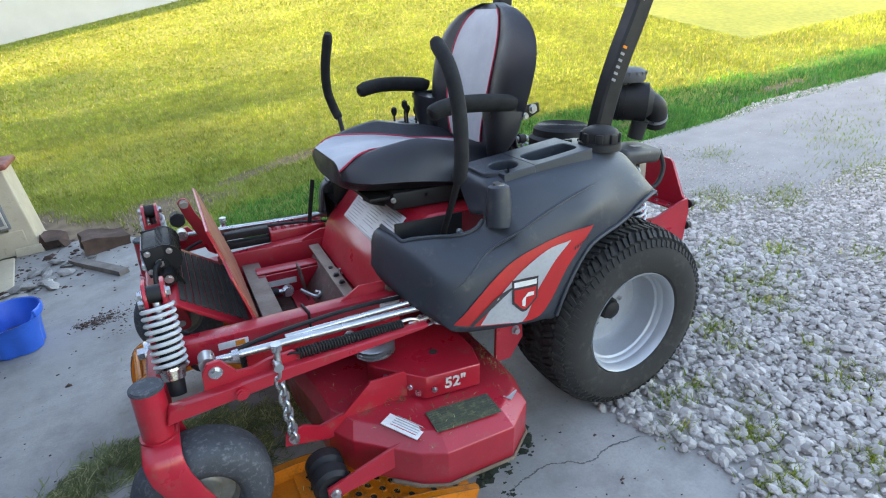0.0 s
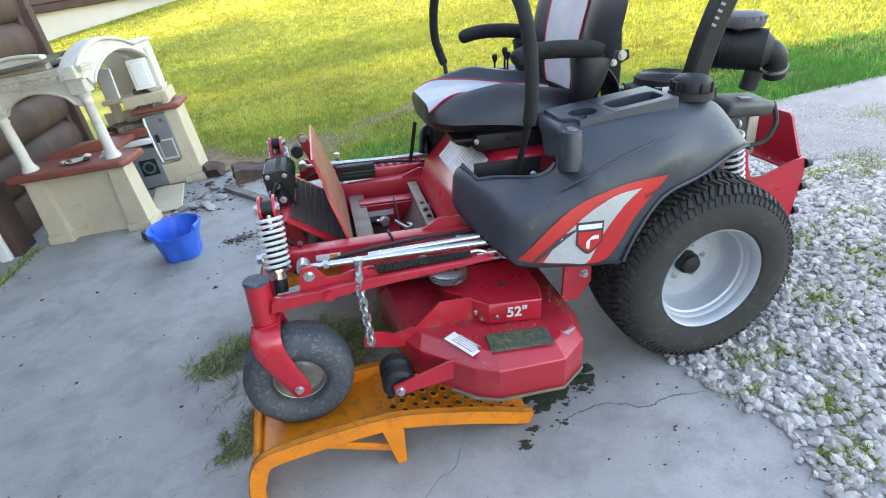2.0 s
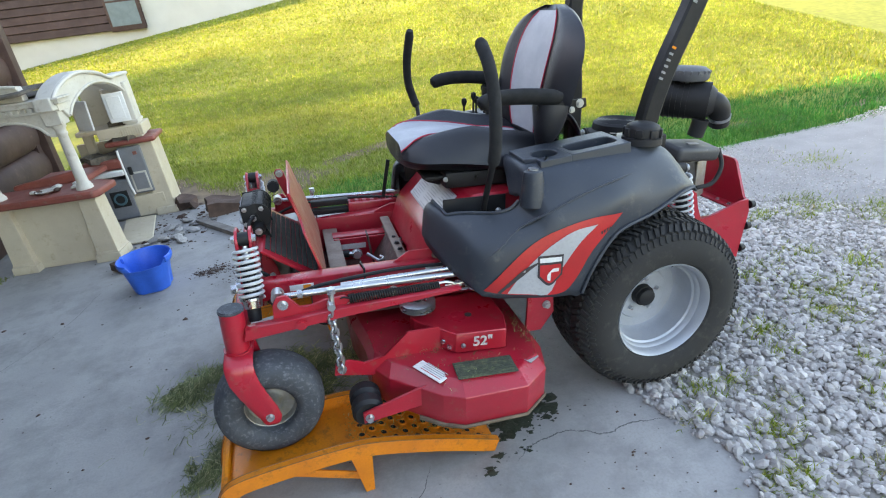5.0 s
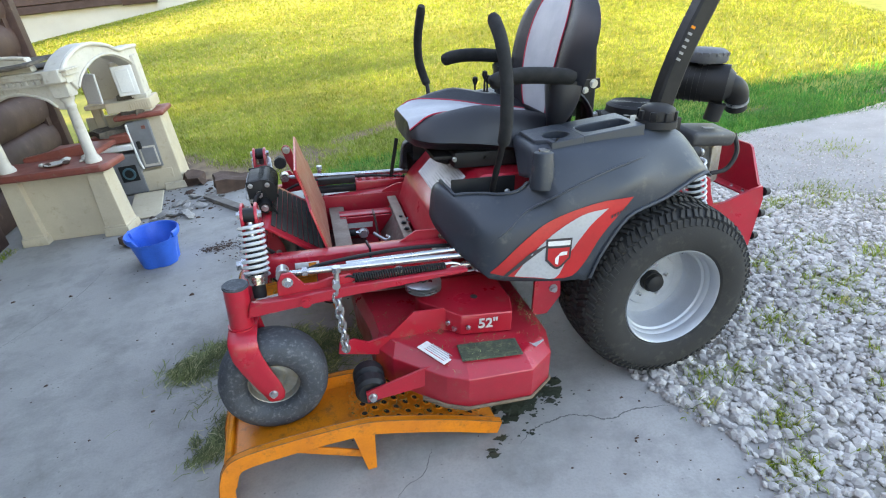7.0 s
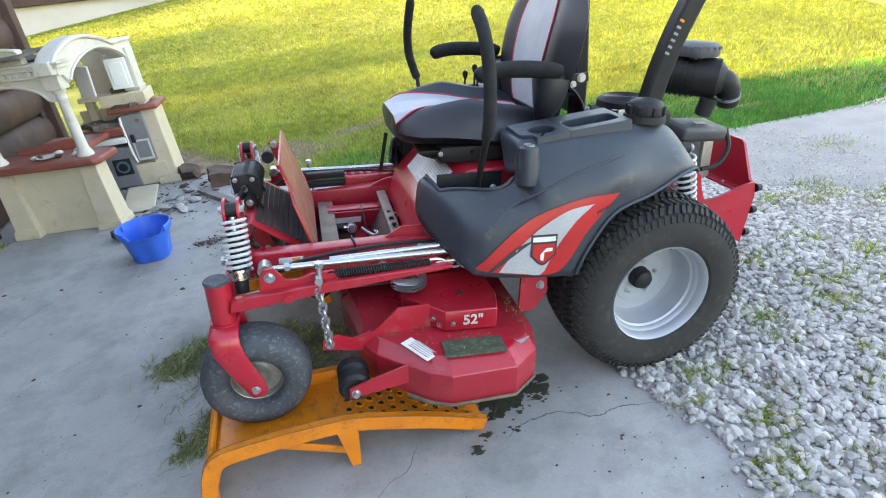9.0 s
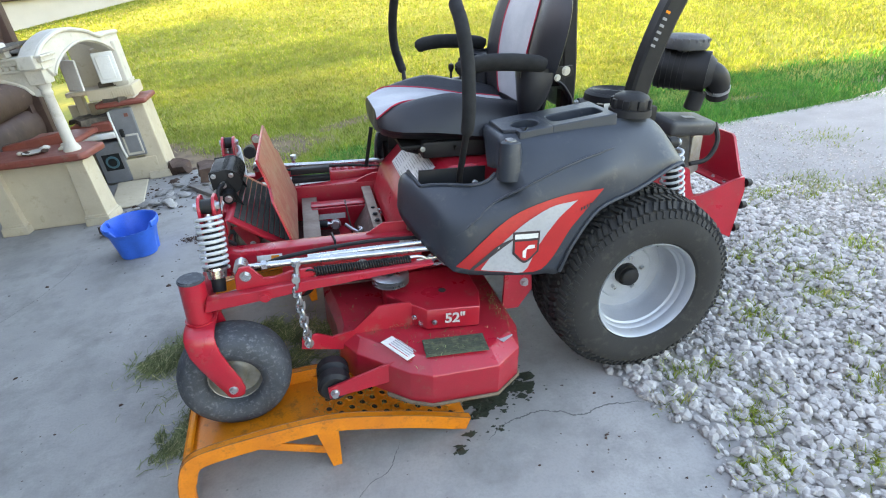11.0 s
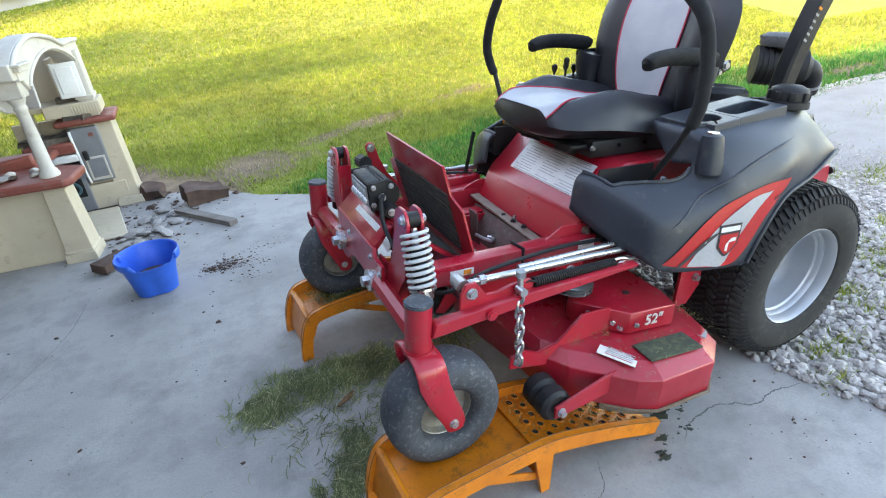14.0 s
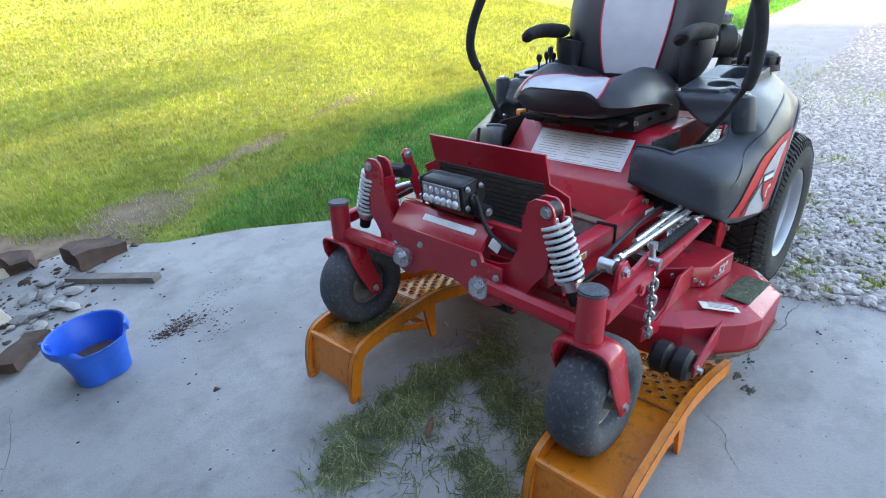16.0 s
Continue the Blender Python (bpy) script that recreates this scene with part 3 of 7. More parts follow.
# front suspension: link arms, shocks, towers
def suspension(s):
    a = part("suspension_arm", plate(bmesh.new(), [(-1.225, 0.383), (-1.215, 0.42), (-0.963, 0.441), (-0.64, 0.453), (-0.63, 0.448), (-0.64, 0.442), (-0.966, 0.415)], "y", s * 0.461 - 0.014, s * 0.461 + 0.014, 0.003), RED, mower)
    part("front_link", sweep(bmesh.new(), [(-1.238, s * 0.43, 0.365), (-1.238, s * 0.155, 0.376)], 0.024, seg=8, n=1), RED, a)
    bm = bmesh.new()
    plate(bm, [(-1.145, 0.4), (-1.142, 0.465), (-1.13, 0.487), (-1.105, 0.489), (-1.092, 0.472), (-1.075, 0.449), (-1.045, 0.449), (-1.01, 0.461), (-0.955, 0.465), (-0.945, 0.455), (-0.955, 0.43)], "y", s * 0.446 - 0.005, s * 0.446 + 0.005, 0.001)
    part("rod_bracket", bm, RED, a)
    part("bolt", bolt(bmesh.new(), (-1.116, s * 0.451, 0.464), (0, s, 0), 0.013, 0.01), CHROME, a)
    part("bolt", bolt(bmesh.new(), (-1.075, s * 0.48, 0.412), (0, s, 0), 0.013, 0.004), RED, a)
    part("pivot_bolt", bolt(bmesh.new(), (-1.255, s * 0.142, 0.375), (-1, 0, 0), 0.02, 0.022), CHROME, a)
    part("pivot_bush", cyl(cyl(bmesh.new(), (-1.25, s * 0.142, 0.375), (-1.2, s * 0.142, 0.375), 0.026, seg=20), (-1.262, s * 0.142, 0.375), (-1.25, s * 0.142, 0.375), 0.03, seg=20), CHROME, a)


def coil(bm, a, b, r, wire, turns, seg=8, per=18):
    a, b = Vector(a), Vector(b)
    d = b - a
    q = d.to_track_quat("Z", "Y")
    pts = [a + d * (i / (turns * per)) + q @ Vector((r * math.cos(2 * math.pi * i / per), r * math.sin(2 * math.pi * i / per), 0)) for i in range(int(turns * per) + 1)]
    return sweep(bm, pts, wire, seg=seg, n=1)


def shock(top, bottom, r=0.031, turns=8):
    top, bottom = Vector(top), Vector(bottom)
    d = (bottom - top).normalized()
    k = part("shock_absorber", cyl(bmesh.new(), top + d * 0.02, bottom - d * 0.03, 0.009, seg=12), CHROME, mower)
    part("coil_spring", coil(bmesh.new(), top + d * 0.028, bottom - d * 0.062, r, 0.0048, turns), SPRING, k, "pale grey coil spring")
    part("damper_body", cyl(bmesh.new(), top + d * 0.06, bottom - d * 0.05, 0.019, seg=16), BLACK, k)
    bm = cyl(bmesh.new(), bottom - d * 0.064, bottom - d * 0.058, 0.033, seg=20)
    cyl(bm, bottom - d * 0.058, bottom - d * 0.036, 0.026, 0.023, seg=20)
    part("spring_seat", bm, CHROME, k)
    bm = cyl(bmesh.new(), bottom - d * 0.038, bottom, 0.019, 0.017, seg=16)
    part("lower_mount", bm, BLACK, k)
    bm = cyl(bmesh.new(), top - Vector((0.024, 0, 0)), top + Vector((0.024, 0, 0)), 0.011, seg=12)
    bolt(bm, top + Vector((-0.022, 0, 0)), (-1, 0, 0), 0.013, 0.009)
    bolt(bm, top + Vector((0.022, 0, 0)), (1, 0, 0), 0.013, 0.009)
    part("upper_bolt", bm, CHROME, k)
    part("upper_eye", cyl(bmesh.new(), top - Vector((0.0135, 0, 0)), top + Vector((0.0135, 0, 0)), 0.019, seg=16), BLACK, k)
    return k


for s in (-1, 1):
    suspension(s)
    shock((-1.2, s * 0.306, 0.604), (-1.196, s * 0.384, 0.392), turns=9)
    bm = bmesh.new()
    for x0 in (-1.218, -1.182):
        plate(bm, [(s * y, z) for y, z in ((0.12, 0.345), (0.12, 0.436), (0.18, 0.438), (0.212, 0.452), (0.232, 0.49), (0.243, 0.545), (0.25, 0.6), (0.258, 0.617), (0.275, 0.628), (0.305, 0.628), (0.32, 0.617), (0.328, 0.6), (0.32, 0.52), (0.312, 0.452), (0.29, 0.43), (0.25, 0.37), (0.2, 0.335))], "x", x0 - 0.004, x0 + 0.004, 0.001)
    plate(bm, [(-1.218, 0.36), (-1.182, 0.36), (-1.182, 0.58), (-1.218, 0.58)], "y", s * 0.242 - 0.003, s * 0.242 + 0.003)
    part("shock_tower", bm, RED, mower)

# front frame box, foot panel, hinged flap
bm = bmesh.new()
plate(bm, [(-0.2, 0.338), (-0.2, 0.437), (-0.14, 0.437), (-0.132, 0.462), (0.2, 0.462), (0.2, 0.338), (0.15, 0.318), (0.105, 0.325), (0.075, 0.352), (0.04, 0.362), (-0.04, 0.362), (-0.075, 0.352), (-0.105, 0.325), (-0.15, 0.318)], "x", -1.242, -1.232, 0.001)
plate(bm, [(-1.238, 0.462), (-1.19, 0.513), (-1.175, 0.513), (-1.185, 0.503), (-1.226, 0.455), (-1.232, 0.44)], "y", -0.128, 0.2, 0.001)
front_panel = part("front_panel", bm, RED, mower)
for y, z in ((0.08, 0.425), (-0.115, 0.43), (0.185, 0.4), (-0.185, 0.41)):
    part("bolt", bolt(bmesh.new(), (-1.242, y, z), (-1, 0, 0), 0.0085, 0.006), CHROME, front_panel)
part("panel_sticker", box(bmesh.new(), (-1.2085, 0.003, 0.495), (0.002, 0.185, 0.018), (0, 43, 0), bevel=0.0004), PLACARD, front_panel)
bm = bmesh.new()
plate(bm, [(-1.178, 0.52), (-1.165, 0.52), (-1.0, 0.408), (-1.01, 0.4)], "y", -0.21, 0.21, 0.001)
plate(bm, [(-1.181, 0.474), (-1.181, 0.52), (-1.176, 0.52), (-1.176, 0.474)], "y", -0.212, -0.09, 0.001)
foot = part("foot_panel", bm, RED, mower)
for k in range(10):
    part("grip_strip", box(bmesh.new(), (-1.152 + 0.0148 * k, 0.0, 0.5135 - 0.0101 * k), (0.0145, 0.36, 0.004), (0, 34.2, 0), bevel=0.001, seg=1), GRIT, foot)
flap_m = pose(-0.99, 0, 0.412, 0, -16.5, 0)
bm = bmesh.new()
plate(bm, [(-0.255, 0.0), (-0.255, 0.175), (-0.2, 0.2), (-0.2, 0.285), (0.2, 0.285), (0.2, 0.2), (0.255, 0.175), (0.255, 0.0)], "x", -0.003, 0.003, 0.001)
flap = part("foot_flap", bm, RED, mower, "raised hinged foot flap")
flap.matrix_basis = flap_m
bm = plate(bmesh.new(), [(-0.25, 0.004), (-0.25, 0.172), (-0.196, 0.196), (-0.196, 0.281), (0.196, 0.281), (0.196, 0.196), (0.25, 0.172), (0.25, 0.004)], "x", 0.0032, 0.0052)
part("flap_back", bm, WORN_RED, flap, "sun-bleached scuffed back face")
for k in range(11):
    part("grip_strip", box(bmesh.new(), (-0.005, 0, 0.03 + k * 0.0165), (0.004, 0.37, 0.0125)), GRIT, flap)

# light bar on the front panel
bar = part("light_bar", box(bmesh.new(), (-1.19, 0.0, 0.585), (0.07, 0.17, 0.078), (0, -6, 0), bevel=0.012, seg=3), BLACK, mower, "black light bar with clear lenses")
bar.matrix_basis = Matrix.Translation((0.004, 0.014, 0.007)) @ Matrix.Diagonal((1, 0.84, 0.98, 1))
LENS = material("clear_lens", (0.75, 0.77, 0.8), (0.6, 0.62, 0.66), rough=0.12, metal=0.4, scale=60, bump=0.02)
part("face_plate", box(bmesh.new(), (-1.2265, 0.0, 0.58), (0.004, 0.152, 0.058), (0, -6, 0), bevel=0.001), MARK, bar)
for r in range(2):
    for k in range(6):
        part("lens", lathe(bmesh.new(), [(0.001, -0.007), (0.008, -0.005), (0.0115, -0.001), (0.012, 0.003)], pose(-1.2298 + 0.003 * r, -0.0625 + 0.025 * k, 0.566 + 0.027 * r) @ pose(0, 0, 0, 0, 0, -90), seg=14), LENS, bar)
for k in range(15):
    y = -0.077 + 0.011 * k
    part("cooling_fin", cyl(bmesh.new(), (-1.179, y - 0.002, 0.586), (-1.179, y + 0.002, 0.586), 0.041, seg=20), BLACK, bar)
for s in (-1, 1):
    part("end_cap", box(cyl(bmesh.new(), (-1.179, s * 0.085, 0.586), (-1.179, s * 0.091, 0.586), 0.041, seg=24), (-1.2, s * 0.0882, 0.583), (0.05, 0.006, 0.08), (0, -6, 0), bevel=0.002), BLACK, bar)
    part("side_bracket", plate(bmesh.new(), [(-1.205, 0.575), (-1.18, 0.595), (-1.155, 0.54), (-1.14, 0.505), (-1.175, 0.49)], "y", s * 0.096 - 0.003, s * 0.096 + 0.003), STEEL_BLACK, bar)
    for x, z in ((-1.19, 0.58), (-1.16, 0.51), (-1.215, 0.61), (-1.165, 0.61), (-1.215, 0.56)):
        part("bolt", bolt(bmesh.new(), (x, s * 0.0965, z), (0, s, 0), 0.007 if z > 0.54 and x != -1.19 else 0.011, 0.008), CHROME, bar)
part("cable", sweep(bmesh.new(), [(-1.19, -0.1, 0.585), (-1.203, -0.128, 0.575), (-1.208, -0.15, 0.538), (-1.205, -0.178, 0.503), (-1.203, -0.215, 0.485), (-1.2, -0.262, 0.471), (-1.16, -0.29, 0.45)], 0.0062, seg=8), BLACK, bar)
part("mount_boss", cyl(bmesh.new(), (-1.178, -0.1, 0.548), (-1.178, -0.142, 0.548), 0.021, 0.017, seg=20), STEEL_BLACK, bar)
part("bolt", bolt(bmesh.new(), (-1.178, -0.142, 0.548), (0, -1, 0), 0.01, 0.007), CHROME, bar)
part("cable_tag", box(bmesh.new(), (-1.212, -0.2, 0.479), (0.004, 0.034, 0.026), (28, 10, 14)), WHITE_DECAL, bar)

# main rails and cross members
RAILZ = {-1: 0.436, 1: 0.405}
for s in (-1, 1):
    bm = box(bmesh.new(), (-0.83, s * 0.282, RAILZ[s]), (0.74, 0.05, 0.058), (0, -4 if s > 0 else -0.5, 0), bevel=0.006)
    box(bm, (0.0, s * 0.2, 0.4), (0.98, 0.04, 0.09), bevel=0.005)
    part("frame_rail", bm, RED, mower)
bm = box(bmesh.new(), (-0.945, 0, 0.385), (0.055, 0.5, 0.012), bevel=0.002)
part("cross_member", bm, RUST, mower, "bare scuffed cross member")
part("cross_member", box(bmesh.new(), (-0.732, -0.005, 0.412), (0.034, 0.47, 0.008), (2.5, 0, 0), bevel=0.002), RUST, mower, "dusty narrow cross strap")
for y in (-0.09, -0.03, 0.03):
    part("bolt", bolt(bmesh.new(), (-0.732, y, 0.416 + 0.04 * -y), (0, 0, 1), 0.009, 0.006), STEEL_BLACK, mower)
part("bolt", bolt(bmesh.new(), (-0.715, -0.01, 0.41), (0, 0, 1), 0.007, 0.016), CHROME, mower)
# Dusty red steel, its colour darkened for the shade down in the frame pit.
PIT_SHADE = material("dusty_pit_shade_steel", (0.1, 0.035, 0.03), (0.06, 0.04, 0.035), rough=0.6, scale=20, bump=0.3, dirt=(0.12, 0.1, 0.075), dirt_amount=0.4)
part("floor_pan", box(bmesh.new(), (-0.84, 0.0, 0.296), (0.36, 0.52, 0.006)), PIT_SHADE, mower)
for s in (-1, 1):
    part("inner_wall", box(bmesh.new(), (-0.83, s * 0.252, 0.365), (0.42, 0.006, 0.14), bevel=0.001), RED, mower)
part("pan_wall", box(bmesh.new(), (-1.005, 0, 0.34), (0.006, 0.5, 0.1), (0, 12, 0)), RED, mower)
part("center_roller", cyl(bmesh.new(), (-1.0, -0.07, 0.2), (-1.0, 0.07, 0.2), 0.045, seg=24), BLACK, mower)
part("roller_bracket", plate(bmesh.new(), [(-1.03, 0.18), (-1.0, 0.17), (-0.9, 0.26), (-0.9, 0.3), (-0.96, 0.3)], "y", -0.085, -0.078), RED, mower)
arm = part("clamp_arm", plate(bmesh.new(), [(-1.122, 0.626), (-1.112, 0.638), (-1.098, 0.638), (-1.088, 0.626), (-1.078, 0.59), (-1.05, 0.53), (-1.008, 0.492), (-1.004, 0.452), (-1.04, 0.44), (-1.062, 0.456), (-1.09, 0.535), (-1.108, 0.58)], "y", 0.265, 0.275, 0.0015), RED, mower)
part("clamp_knob", bevelled_cap(cyl(bmesh.new(), (-1.13, 0.238, 0.581), (-1.13, 0.3, 0.573), 0.0235, seg=6)), BLACK, arm, "black rubber clamp")
for x, z in ((-1.104, 0.622), (-1.031, 0.47), (-1.016, 0.452)):
    part("bolt", bolt(bmesh.new(), (x, 0.265, z), (0, -1, 0), 0.0125, 0.011), CHROME, arm)
part("rail_gusset", plate(bmesh.new(), [(-0.805, 0.44), (-0.796, 0.463), (-0.742, 0.497), (-0.662, 0.495), (-0.64, 0.48), (-0.64, 0.44)], "y", -0.283, -0.277, 0.001), RED, mower)
part("rail_gusset", plate(bmesh.new(), [(-0.79, 0.38), (-0.786, 0.416), (-0.758, 0.445), (-0.72, 0.461), (-0.699, 0.468), (-0.66, 0.467), (-0.648, 0.456), (-0.648, 0.364)], "y", 0.253, 0.261, 0.001), RED, mower)
part("bolt", bolt(bmesh.new(), (-0.658, -0.283, 0.474), (0, -1, 0), 0.012, 0.012), RUST, mower)
decal_ = part("rail_sticker", box(bmesh.new(), (-0.669, -0.3085, 0.444), (0.056, 0.002, 0.027), bevel=0.0005), WHITE_DECAL, mower)
part("text_bar", box(bmesh.new(), (-0.669, -0.31, 0.444), (0.03, 0.001, 0.007)), PALE_PRINT, decal_)
decal_ = part("rail_sticker", box(bmesh.new(), (-1.065, -0.3085, 0.437), (0.068, 0.002, 0.018), bevel=0.0005), WHITE_DECAL, mower)
part("text_bar", box(bmesh.new(), (-1.05, -0.31, 0.437), (0.022, 0.001, 0.013)), AMBER, decal_)
part("cable_tie", box(bmesh.new(), (-0.885, -0.284, 0.44), (0.006, 0.058, 0.066), (0, 0, 6), bevel=0.003), BLACK, mower)
part("upright_strap", box(bmesh.new(), (-0.812, 0.075, 0.355), (0.006, 0.05, 0.15), (0, -8, 0), bevel=0.0015), PIT_SHADE, mower)
bm = box(bmesh.new(), (-0.83, 0.135, 0.345), (0.22, 0.006, 0.1), (14, 0, 0), bevel=0.002)
part("inner_web", bm, RED, mower)
part("inner_web", box(bmesh.new(), (-0.83, 0.16, 0.395), (0.22, 0.05, 0.005), bevel=0.001), RED, mower)
part("web_sticker", box(bmesh.new(), (-0.872, 0.13, 0.358), (0.1, 0.003, 0.024), (14, 0, 0)), WHITE_DECAL, mower)
part("inner_web", plate(bmesh.new(), [(-0.8, 0.3), (-0.745, 0.4), (-0.735, 0.4), (-0.745, 0.3)], "y", -0.2, 0.2, 0.001), PIT_SHADE, mower)
# damper and linkage under the floor
part("damper", cyl(bmesh.new(), (-0.95, 0.09, 0.35), (-0.89, 0.09, 0.346), 0.013, seg=12), BLACK, mower)
part("damper_rod", cyl(bmesh.new(), (-0.89, 0.09, 0.346), (-0.86, 0.09, 0.344), 0.008, seg=10), CHROME, mower)
part("eye_bolt", bolt(bmesh.new(), (-0.862, 0.088, 0.344), (0, -1, 0.2), 0.018, 0.02), CHROME, mower)
part("hook", sweep(bmesh.new(), [(-0.83, 0.04, 0.36), (-0.81, 0.02, 0.35), (-0.79, 0.0, 0.345), (-0.775, 0.02, 0.345), (-0.785, 0.035, 0.345)], 0.006, seg=8), CHROME, mower)
part("corrugated_hose", coil(bmesh.new(), (-0.87, -0.1, 0.335), (-0.72, -0.16, 0.35), 0.016, 0.004, 16, per=12), BLACK, mower)
for k, (x, y) in enumerate(((-0.9, -0.05), (-0.86, -0.16), (-0.8, -0.2), (-0.92, 0.02))):
    part("bolt", bolt(bmesh.new(), (x, y, 0.3), (0, 0, 1), 0.013, 0.014), CHROME if k % 2 else STEEL_BLACK, mower)
part("brake_lever", plate(bmesh.new(), [(-0.722, 0.46), (-0.708, 0.46), (-0.678, 0.62), (-0.692, 0.624)], "y", 0.335, 0.34, 0.001), STEEL_BLACK, mower)

# steering rods, extension spring and chains beside the rails
for s in (-1, 1):
    bm = cyl(bmesh.new(), (-1.06, s * 0.415, 0.471), (-0.58, s * 0.405, 0.4615), 0.0088, seg=16)
    part("control_rod", bm, CHROME, mower, "zinc plated control rod")
    bm = cyl(bmesh.new(), (-0.96, s * 0.4, 0.473), (-0.58, s * 0.385, 0.474), 0.0072, seg=14)
    part("control_rod", bm, CHROME, mower, "zinc plated control rod")
    part("threaded_end", coil(bmesh.new(), (-1.105, s * 0.415, 0.4715), (-1.06, s * 0.415, 0.471), 0.0062, 0.0016, 14, seg=5, per=10), CHROME, mower)
    bm = cyl(bmesh.new(), (-1.11, s * 0.415, 0.472), (-1.055, s * 0.415, 0.471), 0.0066, seg=12)
    cyl(bm, (-1.078, s * 0.415, 0.4715), (-1.064, s * 0.415, 0.4713), 0.013, seg=6)
    cyl(bm, (-1.128, s * 0.396, 0.474), (-1.128, s * 0.434, 0.474), 0.017, seg=18)
    part("rod_end", bm, CHROME, mower)
    part("adjuster_nut", bolt(bmesh.new(), (-0.82, s * 0.43, 0.448), (0, s, 0.2), 0.014, 0.012), CHROME, mower)
    bm = coil(bmesh.new(), (-0.945, s * 0.447, 0.453), (-0.69, s * 0.444, 0.452), 0.0108, 0.003, 38, seg=6, per=10)
    part("extension_spring", bm, STEEL_BLACK, mower, "black extension spring")
    bm = sweep(bmesh.new(), [(-0.945, s * 0.456, 0.459), (-0.958, s * 0.452, 0.462), (-0.972, s * 0.447, 0.456), (-0.968, s * 0.445, 0.446), (-0.956, s * 0.446, 0.444)], 0.003, seg=8)
    part("spring_hook", bm, STEEL_BLACK, mower)
    bm = sweep(bmesh.new(), [(-0.695, s * 0.444, 0.46), (-0.672, s * 0.446, 0.462), (-0.654, s * 0.448, 0.458), (-0.645, s * 0.448, 0.447), (-0.654, s * 0.448, 0.437), (-0.667, s * 0.447, 0.441), (-0.667, s * 0.446, 0.451), (-0.6, s * 0.44, 0.45)], 0.0042, seg=8)
    part("spring_hook", bm, CHROME, mower)
    part("hose", sweep(bmesh.new(), [(-1.16, s * 0.3, 0.4), (-1.13, s * 0.37, 0.43), (-1.02, s * 0.37, 0.465), (-0.8, s * 0.35, 0.475), (-0.62, s * 0.33, 0.46)], 0.0055, seg=8), BLACK, mower)
    # deck lift chain
    bm = cyl(bmesh.new(), (-0.99, s * 0.457, 0.484), (-0.992, s * 0.462, 0.447), 0.0075, seg=10)
    cyl(bm, (-0.99, s * 0.457, 0.497), (-0.99, s * 0.457, 0.482), 0.0125, seg=6)
    cyl(bm, (-0.994, s * 0.455, 0.452), (-0.994, s * 0.483, 0.452), 0.0105, seg=12)
    part("lift_bolt", bm, CHROME, mower)
    for k in range(9):
        bm = bmesh.new()
        pts = [(0, 0.0098 * power(math.cos(t), 0.8), 0.0165 * power(math.sin(t), 0.8)) for t in [2 * math.pi * i / 14 for i in range(15)]]
        sweep(bm, pts, 0.0042, seg=6, n=1, caps=False)
        link = part("chain_link", bm, CHROME, mower)
        u = k / 8
        link.matrix_basis = pose(-0.997 + 0.014 * u, s * (0.47 + 0.002 * math.sin(3 * u)), 0.437 - 0.187 * u, 4, 4 - 6 * u, 90 * (k % 2) + 25)

for k in range(7):
    bm = bmesh.new()
    sweep(bm, [(0, 0.0095 * math.cos(t), 0.016 * math.sin(t)) for t in [2 * math.pi * i / 12 for i in range(13)]], 0.004, seg=6, n=1, caps=False)
    part("chain_link", bm, CHROME, mower).matrix_basis = pose(-0.63 + 0.018 * k, -0.425 - 0.004 * (k % 3), 0.44 - 0.012 * math.sin(k * 0.9), 70, 40 + 30 * k, 90 * (k % 2))

# ---- cutting deck ----
deck = part("cutting_deck", bmesh.new(), DECK_RED, mower, "dusty red cutting deck")
def deck_shell():
    bm = bmesh.new()
    # outline seen from above, z by a lower and an upper rim
    out = [(-0.905, -0.36), (-0.9, -0.45), (-0.86, -0.52), (-0.735, -0.635), (-0.68, -0.66), (-0.5, -0.66), (-0.42, -0.6), (-0.39, -0.5), (-0.385, 0.5), (-0.45, 0.66), (-0.7, 0.66), (-0.86, 0.52), (-0.905, 0.36), (-0.93, 0.2), (-0.93, -0.2)]
    n = len(out)
    cx, cy = -0.65, 0.0
    def ring(f, z, lift=0.0):
        return [bm.verts.new((cx + (x - cx) * f, cy + (y - cy) * f, z)) for x, y in out]
    r = [ring(1.0, 0.13), ring(1.0, 0.222), ring(0.93, 0.252), ring(0.6, 0.256), ring(0.2, 0.256)]
    for a, b in zip(r, r[1:]):
        for i in range(n):
            bm.faces.new((a[i], a[(i + 1) % n], b[(i + 1) % n], b[i]))
    bm.faces.new(r[-1])
    return bm
tmp = finish(deck_shell(), "deck_shell", DECK_RED, smooth=12)
deck.data = tmp.data
bpy.data.objects.remove(tmp)
solid(deck, 0.006)
bevelled(deck, 0.0035)
LIP = [(-0.79, -0.59), (-0.735, -0.638), (-0.68, -0.664), (-0.5, -0.664), (-0.42, -0.604), (-0.4, -0.54)]
MUD = material("mud_caked_steel", (0.12, 0.075, 0.05), (0.2, 0.15, 0.11), rough=0.8, scale=18, fine=120, bump=0.5, dirt=(0.07, 0.06, 0.035), dirt_amount=0.4)
part("skirt_lip", sweep(bmesh.new(), [(x, y, 0.1305) for x, y in LIP], 0.0045, seg=8, n=1), MUD, deck, "worn muddy skirt edge")
bm = bmesh.new()
ins = [(x * 0.985 - 0.01, y * 0.97) for x, y in LIP]
plate(bm, ins + [(x + 0.004, y + 0.012) for x, y in ins[::-1]], "z", 0.104, 0.2)
part("baffle", bm, MUD, deck, "muddy inner baffle")
